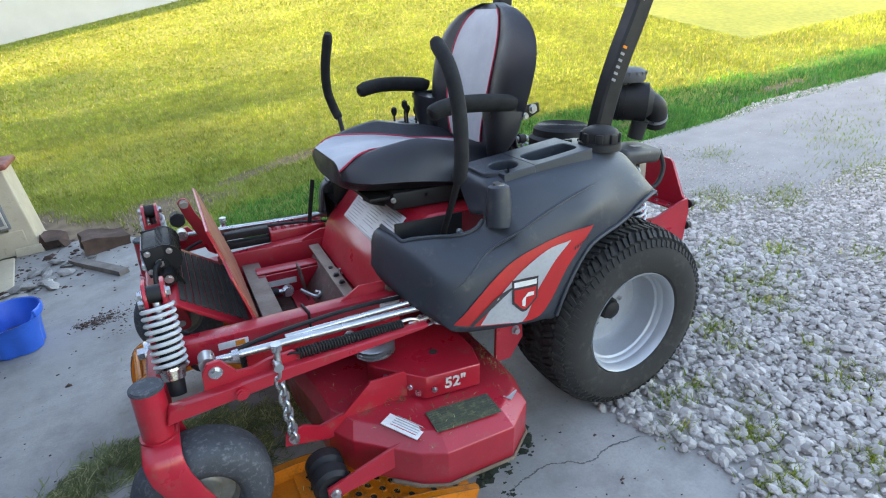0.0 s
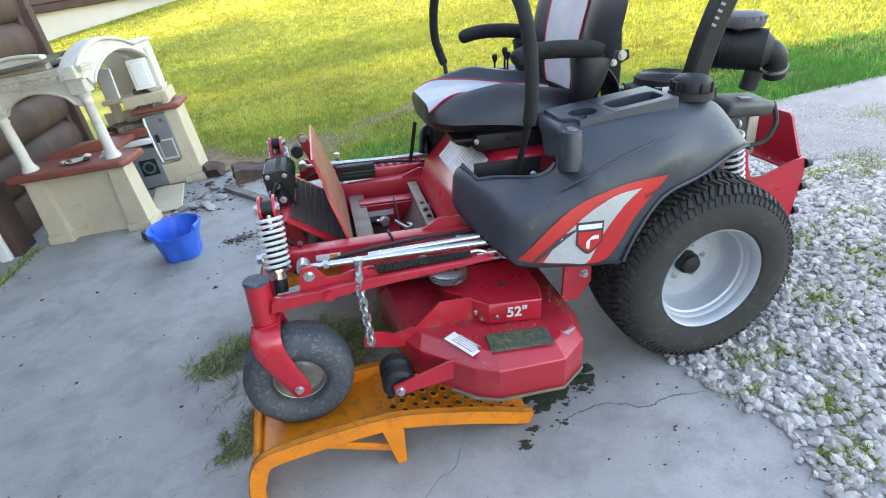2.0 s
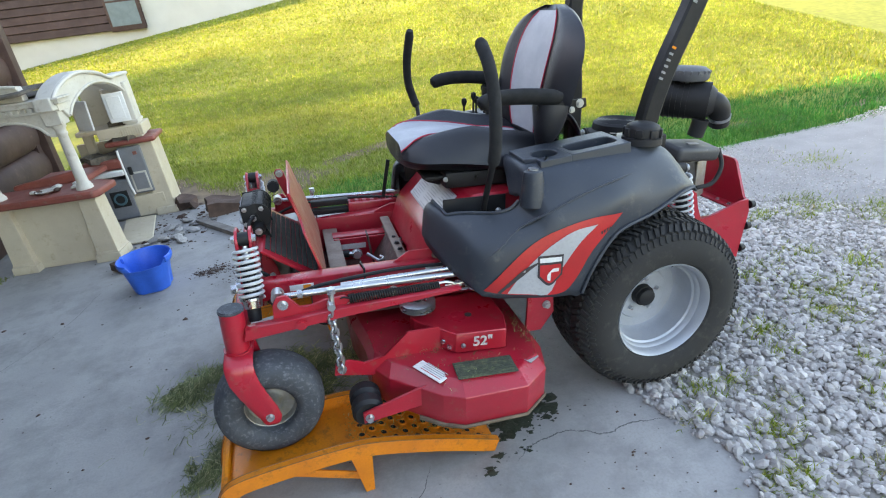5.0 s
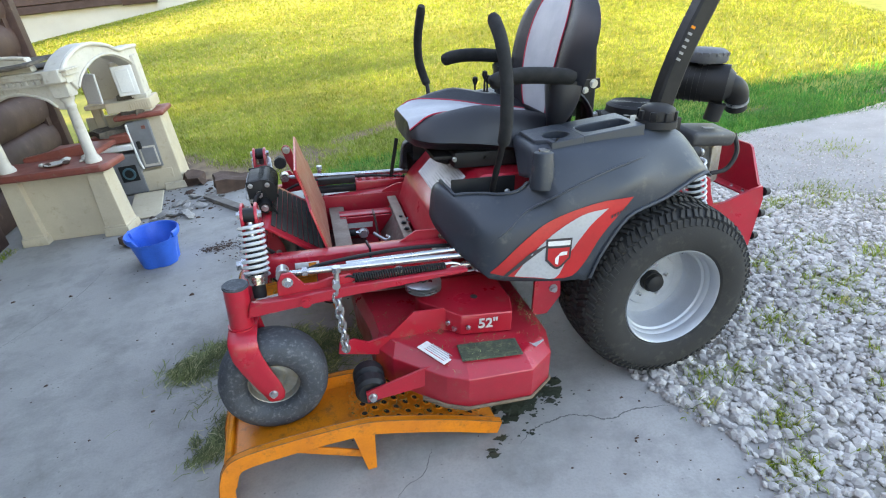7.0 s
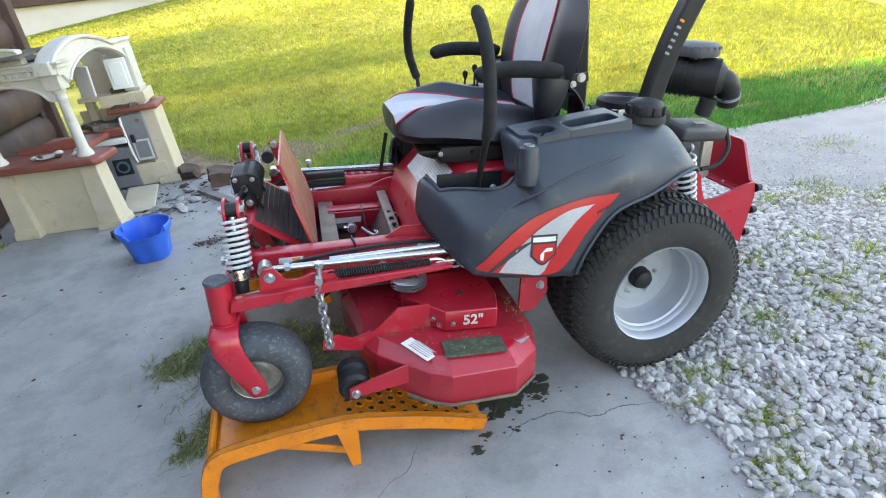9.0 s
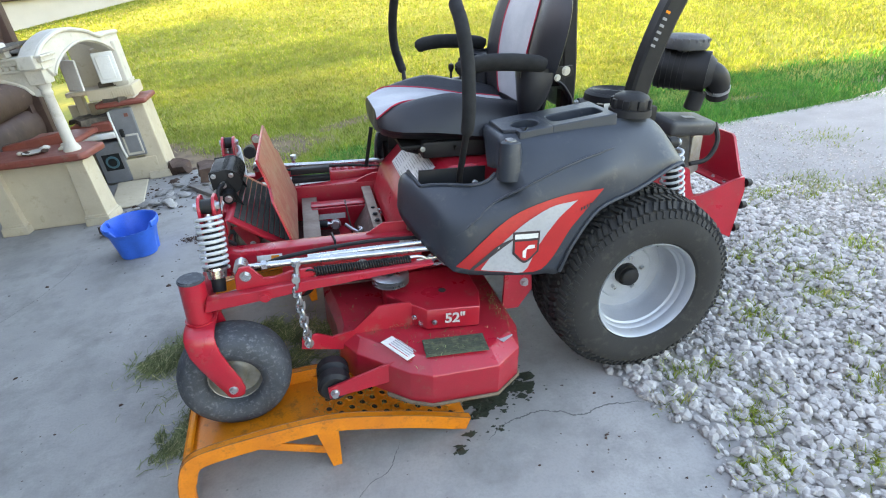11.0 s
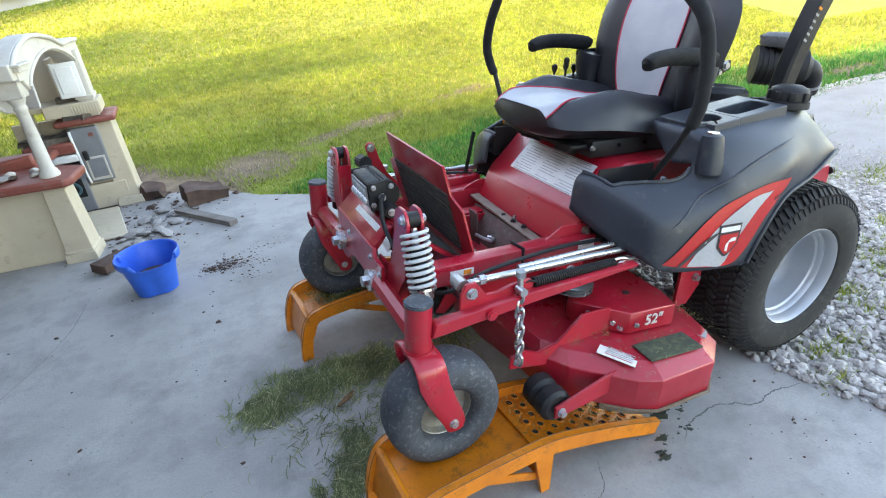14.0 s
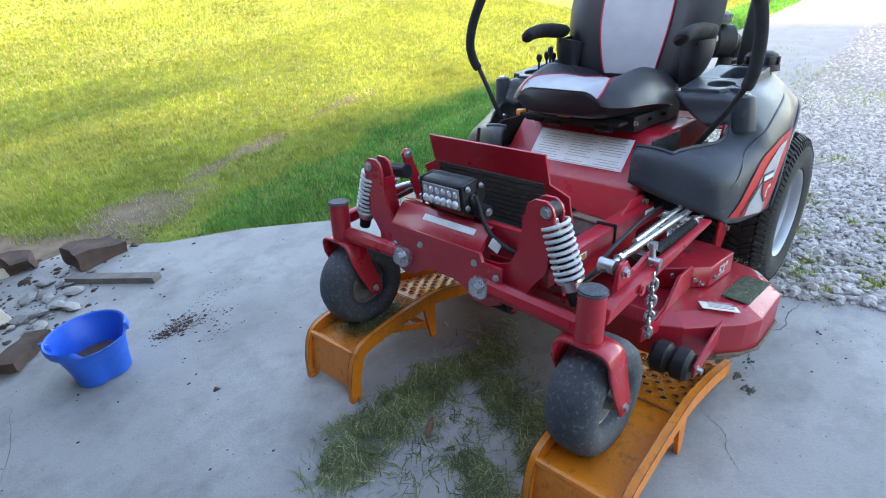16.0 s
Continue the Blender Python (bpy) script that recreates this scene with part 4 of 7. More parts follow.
# belt covers with the deck size
for s in (-1, 1):
    bm = bmesh.new()
    outl = [(-0.66, -0.505), (-0.512, -0.518), (-0.49, -0.44), (-0.49, -0.28), (-0.66, -0.28), (-0.765, -0.37), (-0.755, -0.4)]
    plate(bm, [(x, s * -y) for x, y in outl], "z", 0.258, 0.322, 0.0025)
    cover = part("belt_cover", bm, RED, deck, "bright red belt cover")
    for x, y in ((-0.7, -0.452), (-0.672, -0.487)):
        part("bolt", bolt(bmesh.new(), (x, s * -y, 0.272), (-0.6, s, 0), 0.009, 0.008), CHROME, cover) if s < 0 else None
    for x, y in ((-0.735, -0.425), (-0.69, -0.475), (-0.64, -0.512)):
        part("bolt", bolt(bmesh.new(), (x, s * -y, 0.285 if y < -0.45 else 0.3), (-0.6, s, 0), 0.007, 0.006), CHROME, cover)
    # No opening is cut: a dark disc paints the shaded hole.
    part("hole", cyl(bmesh.new(), (-0.594, s * 0.412, 0.3222), (-0.594, s * 0.412, 0.3232), 0.011, seg=16), DARK, cover)
# step pad, warning labels, hanger bracket, front ears
PAD = material("grass_stained_grip", (0.07, 0.085, 0.05), (0.045, 0.05, 0.04), rough=0.85, scale=20, fine=400, bump=0.5, dirt=(0.16, 0.17, 0.09), dirt_amount=0.4)
pad = part("step_pad", box(bmesh.new(), (-0.602, -0.59, 0.2575), (0.17, 0.075, 0.003), (0, 0, -3), bevel=0.001), PAD, deck, "grass stained grip pad")
for k in range(9):
    part("rib", box(bmesh.new(), (-0.602, -0.59 - 0.032 + 0.008 * k, 0.2595), (0.165, 0.004, 0.002), (0, 0, -3)), PAD, pad)
lab = part("warning_label", box(bmesh.new(), (-0.75, -0.565, 0.256), (0.042, 0.098, 0.002), (6, 4, 36)), WHITE_DECAL, deck)
for k in range(5):
    part("text_bar", box(bmesh.new(), (-0.755 + 0.0065 * k, -0.575 + 0.004 * k, 0.2575), (0.0018, 0.07, 0.001), (6, 4, 36)), PALE_PRINT if k else RED_DECAL, lab)
for s in (-1, 1):
    bm = plate(bmesh.new(), [(-1.005, 0.225), (-1.0, 0.262), (-0.96, 0.268), (-0.92, 0.248), (-0.86, 0.262), (-0.79, 0.33), (-0.7, 0.33), (-0.66, 0.25), (-0.9, 0.205)], "y", s * 0.462 - 0.004, s * 0.462 + 0.004, 0.001)
    part("lift_ear", bm, RED, deck)
    part("ear_bolt", bolt(bmesh.new(), (-0.983, s * 0.466, 0.243), (0, s, 0), 0.012, 0.012), CHROME, deck)
    bm = plate(bmesh.new(), [(-0.944, 0.142), (-0.946, 0.176), (-0.76, 0.235), (-0.74, 0.2), (-0.76, 0.17)], "y", s * 0.585 - 0.004, s * 0.585 + 0.004, 0.001)
    part("roller_arm", bm, RED, deck)
    roll = part("anti_scalp_roller", lathe(bmesh.new(), [(0.01, -0.05), (0.035, -0.05), (0.044, -0.04), (0.044, -0.012), (0.034, -0.002), (0.034, 0.002), (0.044, 0.012), (0.044, 0.04), (0.035, 0.05), (0.01, 0.05)], pose(-0.929, s * 0.525, 0.16), seg=28), BLACK, deck, "black double anti-scalp roller")
    part("roller_bolt", bolt(bmesh.new(), (-0.929, s * 0.589, 0.16), (0, s, 0), 0.011, 0.012), CHROME, roll)
    bm = plate(bmesh.new(), [(-0.41, 0.24), (-0.41, 0.36), (-0.33, 0.4), (-0.32, 0.3), (-0.36, 0.24)], "y", s * 0.43 - 0.005, s * 0.43 + 0.005, 0.001)
    part("deck_hanger", bm, RED, deck)
    part("hanger_bolt", bolt(bmesh.new(), (-0.348, s * 0.435, 0.33), (0, s, 0), 0.012, 0.012), CHROME, deck)
for s in (-1, 1):
    for z0 in (0.338, 0.348, 0.359):
        part("idler_pulley", lathe(bmesh.new(), [(0.012, 0), (0.052, 0.0), (0.055, 0.0015), (0.052, 0.003), (0.012, 0.003)], pose(-0.735, s * 0.35, z0, 90, 0, 0), seg=32), CHROME, deck)
    part("pulley_hub", cyl(bmesh.new(), (-0.735, s * 0.35, 0.334), (-0.735, s * 0.35, 0.361), 0.042, seg=24), BLACK, deck)
    part("pulley_post", cyl(bmesh.new(), (-0.735, s * 0.35, 0.26), (-0.735, s * 0.35, 0.374), 0.012, seg=12), STEEL_BLACK, deck)
# ---- fenders ----
FEN = [
    [(-0.69, -0.24, 0.53), (-0.688, -0.29, 0.515), (-0.672, -0.345, 0.495), (-0.65, -0.395, 0.475), (-0.625, -0.44, 0.458), (-0.603, -0.475, 0.443), (-0.582, -0.5, 0.43)],
    [(-0.675, -0.24, 0.622), (-0.672, -0.28, 0.62), (-0.655, -0.335, 0.605), (-0.632, -0.4, 0.578), (-0.608, -0.46, 0.544), (-0.588, -0.485, 0.49), (-0.565, -0.508, 0.428)],
    [(-0.61, -0.25, 0.632), (-0.61, -0.3, 0.634), (-0.6, -0.355, 0.628), (-0.582, -0.422, 0.607), (-0.562, -0.484, 0.564), (-0.545, -0.507, 0.5), (-0.53, -0.518, 0.424)],
    [(-0.535, -0.375, 0.637), (-0.53, -0.39, 0.641), (-0.515, -0.41, 0.638), (-0.495, -0.452, 0.622), (-0.475, -0.505, 0.586), (-0.46, -0.525, 0.51), (-0.445, -0.53, 0.418)],
    [(-0.465, -0.385, 0.655), (-0.462, -0.4, 0.66), (-0.455, -0.418, 0.66), (-0.44, -0.458, 0.645), (-0.42, -0.512, 0.607), (-0.398, -0.532, 0.53), (-0.37, -0.534, 0.412)],
    [(-0.44, -0.3, 0.7), (-0.44, -0.36, 0.705), (-0.435, -0.402, 0.715), (-0.42, -0.458, 0.69), (-0.395, -0.515, 0.629), (-0.365, -0.535, 0.54), (-0.33, -0.535, 0.411)],
    [(-0.425, -0.24, 0.755), (-0.425, -0.35, 0.758), (-0.42, -0.395, 0.755), (-0.4, -0.458, 0.715), (-0.37, -0.517, 0.644), (-0.335, -0.537, 0.55), (-0.292, -0.535, 0.41)],
    [(-0.35, -0.24, 0.768), (-0.35, -0.36, 0.77), (-0.34, -0.41, 0.765), (-0.315, -0.467, 0.735), (-0.29, -0.522, 0.66), (-0.27, -0.537, 0.58), (-0.262, -0.536, 0.49)],
    [(-0.22, -0.24, 0.782), (-0.22, -0.3724, 0.783), (-0.21, -0.4165, 0.775), (-0.195, -0.4675, 0.745), (-0.185, -0.5165, 0.69), (-0.185, -0.5263, 0.635), (-0.19, -0.5253, 0.582)],
    [(-0.09, -0.24, 0.795), (-0.09, -0.38, 0.795), (-0.08, -0.418, 0.778), (-0.07, -0.4512, 0.75), (-0.066, -0.4845, 0.705), (-0.066, -0.5035, 0.665), (-0.07, -0.5092, 0.622)],
    [(0.02, -0.23, 0.79), (0.02, -0.37, 0.785), (0.025, -0.407, 0.765), (0.03, -0.4394, 0.738), (0.03, -0.4699, 0.71), (0.03, -0.4847, 0.69), (0.03, -0.4903, 0.665)],
    [(0.085, -0.23, 0.73), (0.085, -0.366, 0.725), (0.085, -0.4026, 0.718), (0.083, -0.4346, 0.704), (0.08, -0.4575, 0.694), (0.08, -0.4712, 0.685), (0.08, -0.4776, 0.676)],
    [(0.11, -0.23, 0.66), (0.11, -0.366, 0.66), (0.11, -0.4026, 0.658), (0.108, -0.4346, 0.66), (0.106, -0.4529, 0.662), (0.105, -0.4648, 0.664), (0.104, -0.4703, 0.666)],
]


def fender(s):
    bm = bmesh.new()
    rows = FEN if s < 0 else [[mirrored(p) for p in r] for r in FEN]
    dense = grid_surface(bm, rows, 5, 5)
    bm.faces.ensure_lookup_table()
    wide = len(dense[0]) - 1
    gone = [bm.faces[i * wide + j] for i in range(7, 22) for j in range(10)]
    gone += [bm.faces[i * wide + j] for i in range(31, 44) for j in range(8)]
    bmesh.ops.delete(bm, geom=gone, context="FACES")
    f = part("fender", bm, PLASTIC, mower, "dark grey moulded plastic fender")
    solid(f, 0.007)
    rim = [Vector(dense[7][j]) for j in range(0, 11, 2)] + [Vector(dense[i][10]) for i in range(9, 22, 3)]
    part("well_rim", sweep(bmesh.new(), [p + Vector((0, 0, 0.001)) for p in rim], 0.0052, seg=8, n=3), PLASTIC, f)
    # rolled lip along the wheel arch and the lower edge
    edge = [r[-1] for r in rows]
    lip = sweep(bmesh.new(), [(x, y + s * 0.003, z + 0.004) for x, y, z in edge[6:-1]], 0.0055, seg=8, n=5)
    part("arch_lip", lip, PLASTIC, f)
    # moulded console with a cup well and a tray
    top = bmesh.new()
    for x0, x1, cx, rx, ry, p in ((-0.415, -0.29, -0.345, 0.038, 0.04, 1.0), (-0.29, -0.105, -0.2, 0.076, 0.036, 0.35)):
        n, cy = 32, s * 0.345
        y0, y1 = s * 0.25, s * 0.412
        def rim(z, k, inner):
            a = 2 * math.pi * k / n
            if inner:
                return (cx + rx * power(math.cos(a), p), cy + ry * power(math.sin(a), p), z)
            f_ = 1 / max(abs(math.cos(a)), abs(math.sin(a)))
            ux, uy = math.cos(a) * f_, math.sin(a) * f_
            yy = (max(y0, y1) + min(y0, y1)) / 2 + uy * abs(y1 - y0) / 2
            xx = (x0 + x1) / 2 + ux * (x1 - x0) / 2
            return (xx + (0.03 if x0 < -0.4 and ux < -0.5 and abs(yy) > 0.37 else 0), yy, z)
        def top_z(x):
            return 0.772 + 0.125 * (x + 0.415)
        rings = []
        for kind in ("base", "out", "in", "deep", "floor"):
            ring = []
            for k in range(n):
                q = rim(0, k, kind in ("in", "deep", "floor"))
                z = {"base": top_z(q[0]) - 0.045, "out": top_z(q[0]), "in": top_z(q[0]), "deep": top_z(q[0]) - 0.085, "floor": top_z(q[0]) - 0.086}[kind]
                if kind == "floor":
                    q = (cx + (q[0] - cx) * 0.9, cy + (q[1] - cy) * 0.9, 0)
                if kind == "base":
                    q = (q[0] + (q[0] - (x0 + x1) / 2) * 0.02, q[1] * 1.012, 0)
                ring.append(top.verts.new((q[0], q[1], z)))
            rings.append(ring)
        for a_, b_ in zip(rings, rings[1:]):
            for k in range(n):
                top.faces.new((a_[k], a_[(k + 1) % n], b_[(k + 1) % n], b_[k]))
        top.faces.new(rings[-1])
    bevelled(part("fender_console", top, PLASTIC, f, "moulded console with cup well and tray", 30), 0.004)
    # Added black block: the dark of the lever opening, put in as a solid.
    part("lever_well", box(bmesh.new(), (-0.535, s * 0.325, 0.5), (0.2, 0.13, 0.1)), STEEL_BLACK, f)
    return f, [p for row in dense for p in row]


left_fender, skin = fender(-1)
right_fender, _ = fender(1)
skin_xz = np.array([(p.x, p.z) for p in skin])
skin_y = np.array([p.y for p in skin])


def on_skin(x, z, lift):
    d = np.hypot(skin_xz[:, 0] - x, skin_xz[:, 1] - z) + np.where(skin_y > -0.4, 1.0, 0.0)
    i = np.argsort(d)[:6]
    w = 1 / (d[i] ** 2 + 1e-6)
    return (x, float((skin_y[i] * w).sum() / w.sum()) - lift, z)


def decal(name, low, high, material_, lift, n=16, m=5, label=""):
    """A sticker on the fender between two lines given in x and z."""
    lo, hi = smooth_path([(x, 0, z) for x, z in low], 8), smooth_path([(x, 0, z) for x, z in high], 8)
    def pick(path, t):
        u = t * (len(path) - 1)
        i = min(int(u), len(path) - 2)
        return path[i].lerp(path[i + 1], u - i)
    bm = bmesh.new()
    g = [[bm.verts.new(on_skin(*[(pick(lo, i / n).lerp(pick(hi, i / n), j / m))[k] for k in (0, 2)], lift)) for j in range(m + 1)] for i in range(n + 1)]
    for i in range(n):
        for j in range(m):
            bm.faces.new((g[i][j], g[i + 1][j], g[i + 1][j + 1], g[i][j + 1]))
    return part(name, bm, material_, left_fender, label)


decal("decal", [(-0.578, 0.446), (-0.47, 0.432), (-0.36, 0.424), (-0.315, 0.468), (-0.275, 0.545), (-0.21, 0.618)], [(-0.578, 0.448), (-0.52, 0.512), (-0.455, 0.572), (-0.38, 0.613), (-0.28, 0.64), (-0.185, 0.645)], RED_DECAL, 0.004, label="red fender decal")
decal("decal_swoosh", [(-0.515, 0.44), (-0.45, 0.433), (-0.395, 0.429), (-0.365, 0.5), (-0.315, 0.575), (-0.265, 0.62)], [(-0.515, 0.442), (-0.475, 0.5), (-0.425, 0.55), (-0.375, 0.588), (-0.325, 0.612), (-0.262, 0.622)], SILVER_DECAL, 0.0055, label="silver swoosh")
decal("decal_stripe", [(-0.535, 0.441), (-0.5, 0.47), (-0.46, 0.503), (-0.43, 0.526)], [(-0.545, 0.443), (-0.51, 0.476), (-0.47, 0.511), (-0.43, 0.53)], DARK_DECAL, 0.006)
decal("logo_shield", [(-0.434, 0.484), (-0.398, 0.455), (-0.362, 0.487)], [(-0.434, 0.546), (-0.398, 0.547), (-0.362, 0.548)], DARK_DECAL, 0.007, label="dark shield badge")
decal("logo_field", [(-0.428, 0.488), (-0.398, 0.463), (-0.368, 0.49)], [(-0.428, 0.52), (-0.398, 0.52), (-0.368, 0.521)], RED_DECAL, 0.0078)
decal("logo_band", [(-0.429, 0.527), (-0.398, 0.527), (-0.367, 0.528)], [(-0.429, 0.54), (-0.398, 0.541), (-0.367, 0.542)], WHITE_DECAL, 0.0085, 8, 2)
decal("logo_corner", [(-0.406, 0.474), (-0.404, 0.494), (-0.374, 0.499)], [(-0.397, 0.47), (-0.394, 0.505), (-0.374, 0.509)], WHITE_DECAL, 0.0088)
for k in range(6):
    decal("text_bar", [(-0.252 + 0.0085 * k, 0.592 + 0.003 * k), (-0.247 + 0.0085 * k, 0.5935 + 0.003 * k)], [(-0.252 + 0.0085 * k, 0.601 + 0.003 * k), (-0.247 + 0.0085 * k, 0.6025 + 0.003 * k)], DARK_DECAL, 0.006, 2, 2)

ridge = [on_skin(x, z, 0.001) for x, z in ((-0.575, 0.53), (-0.53, 0.568), (-0.47, 0.613), (-0.4, 0.655), (-0.33, 0.687), (-0.26, 0.71), (-0.19, 0.728), (-0.12, 0.738))]
part("body_crease", sweep(bmesh.new(), ridge, lambda u: 0.0032 * min(1, 6 * u, 6 * (1 - u)) + 0.0006, seg=8, n=4), PLASTIC, left_fender)
# ---- seat, console, controls ----
def loft(bm, loops):
    rings = [[bm.verts.new(p) for p in loop] for loop in loops]
    n = len(rings[0])
    for a, b in zip(rings, rings[1:]):
        for k in range(n):
            bm.faces.new((a[k], a[(k + 1) % n], b[(k + 1) % n], b[k]))
    bm.faces.new(rings[0][::-1]), bm.faces.new(rings[-1])
    return bm


console = part("seat_console", plate(bmesh.new(), [(-0.705, 0.4), (-0.672, 0.5), (-0.657, 0.517), (-0.541, 0.643), (-0.525, 0.65), (-0.15, 0.655), (-0.15, 0.4)], "y", -0.27, 0.25, 0.006), RED, mower)
plac_m = pose(-0.598, -0.02, 0.5805, 0, -47.4, 0)
plc = part("instruction_placard", box(bmesh.new(), (0, 0, 0.0022), (0.115, 0.342, 0.002), bevel=0.0005), PLACARD, console, "pale instruction placard with small print")
plc.matrix_basis = plac_m
for col in range(3):
    for k in range(11):
        y = 0.112 - 0.112 * col
        if (k * 7 + col * 3) % 11 == 0:
            continue
        part("text_bar", box(bmesh.new(), (0.048 - 0.0094 * k, y - 0.008 * ((k * 5 + col) % 3) * 0.4, 0.0036), (0.0022, 0.092 - 0.012 * ((k + col) % 3), 0.0004)), PALE_PRINT, plc)
for x in (-0.054, 0.054):
    part("placard_edge", box(bmesh.new(), (x, 0, 0.0036), (0.0025, 0.3, 0.0004)), PALE_PRINT, plc)

seat = part("seat", box(bmesh.new(), (-0.46, 0, 0.684), (0.4, 0.36, 0.012), bevel=0.003), STEEL_BLACK, mower, "black and grey vinyl seat with red piping")
part("seat_base", box(bmesh.new(), (-0.43, 0, 0.678), (0.34, 0.4, 0.05), bevel=0.006), BLACK, seat)
for s in (-1, 1):
    bm = box(bmesh.new(), (-0.46, s * 0.12, 0.67), (0.36, 0.03, 0.018), bevel=0.003)
    part("slide_rail", bm, STEEL_BLACK, seat)
    for k in range(3):
        part("rail_bolt", bolt(bmesh.new(), (-0.6 + 0.1 * k, s * 0.2, 0.684), (0, s, 0), 0.007, 0.009), STEEL_BLACK if k else CHROME, seat)
    part("front_bracket", box(bmesh.new(), (-0.62, s * 0.09 - 0.02, 0.668), (0.05, 0.05, 0.03), (0, 20, 10), bevel=0.004), STEEL_BLACK, seat)
FR = [1.0, 0.97, 0.9, 0.8, 0.7, 0.62, 0.5, 0.36, 0.2, 0.0]
FR = FR + [-f for f in FR[-2::-1]]


def padded(sections, border, first, last, names, labels, axis, power_=3):
    """A pad from closed sections, with an insert and piping along the fraction border of its upper side."""
    bm = bmesh.new()
    loft(bm, sections)
    part(names[0], bm, VINYL, seat, labels[0], 60)
    def at(k, f):
        i = next(q for q in range(len(FR) - 1) if FR[q] >= f >= FR[q + 1])
        u = (FR[i] - f) / (FR[i] - FR[i + 1])
        return Vector(sections[k][i]).lerp(Vector(sections[k][i + 1]), u)
    def wide(k):
        return border[1] + (border[0] - border[1]) * (1 - (k - first) / (last - first)) ** power_
    bm = bmesh.new()
    rows = [[bm.verts.new(at(k, wide(k) * (1 - i / 7)) + axis * 0.0025) for i in range(15)] for k in range(first, last + 1)]
    for a, b in zip(rows, rows[1:]):
        for i in range(len(a) - 1):
            bm.faces.new((a[i], a[i + 1], b[i + 1], b[i]))
    part(names[1], bm, VINYL_GREY, seat, labels[1], 70)
    for i in (-1, 1):
        part("piping", sweep(bmesh.new(), [at(k, wide(k) * i) + axis * 0.0028 for k in range(first, last + 1)], 0.0026, seg=6, n=2), PIPING, seat)


def edge_fall(t, soft):
    return min(1.0, (max(0.0, math.sin(math.pi * t))) ** soft)


sections = []
for i in range(23):
    t = i / 22
    x = -0.722 + 0.48 * t
    e = edge_fall(0.012 + 0.976 * t, 0.15 if t < 0.5 else 0.3)
    w = (0.243 - 0.03 * (1 - t) ** 2) * min(1.0, 0.55 + 0.45 * e) * (1.0 if t > 0.12 else 0.86 + 0.14 * t / 0.12)
    zt = 0.797 + 0.014 * math.sin(math.pi * min(1.0, t * 1.5)) - 0.02 * t
    h = 0.12 * e
    sec = []
    for f in FR:
        side = (1 - abs(f) ** 5)
        q = min(1.0, max(0.0, (abs(f) - 0.36) / 0.4))
        bol = 0.07 * q * q * (3 - 2 * q) * min(1.0, 0.12 + 2.0 * t)
        sec.append((x, w * f, zt - 0.008 - h * 0.5 + (h * 0.5 + bol * e) * side - 0.018 * (1 - e)))
    for f in FR[1:-1][::-1]:
        sec.append((x, w * f * 0.97, zt - h * 0.5 - h * 0.5 * (1 - abs(f) ** 5) - 0.018 * (1 - e)))
    sections.append(sec)
padded(sections, (0.9, 0.4), 0, 21, ("cushion", "cushion_insert"), ("black vinyl cushion", "grey vinyl insert"), Vector((-0.25, 0, 1)), 5)
sections = []
for i in range(25):
    t = i / 24
    z = 0.765 + 0.41 * t
    xc = -0.222 + 0.075 * t
    e = edge_fall(0.03 + 0.955 * t, 0.33)
    round_top = 1.0 if t < 0.62 else math.sqrt(max(0.03, 1 - ((t - 0.62) / 0.384) ** 2.25))
    w = (0.226 + 0.052 * math.sin(math.pi * min(0.62, t * 0.9))) * round_top
    d = 0.06 * max(e, 0.3)
    sec = []
    for f in FR:
        side = (1 - abs(f) ** 4)
        q = min(1.0, max(0.0, (abs(f) - 0.42) / 0.36))
        bol = 0.038 * q * q * (3 - 2 * q) * (1 - 0.6 * max(0.0, t - 0.6))
        sec.append((xc - (d + bol * e) * side - 0.03 * f * f, w * f, z))
    for f in FR[1:-1][::-1]:
        sec.append((xc + d * 0.6 * (1 - abs(f) ** 4) - 0.03 * f * f, w * f * 0.985, z))
    sections.append(sec)
padded(sections, (0.4, 0.46), 1, 23, ("backrest", "backrest_insert"), ("black vinyl backrest", "grey vinyl centre stripe"), Vector((-1, 0, 0)))
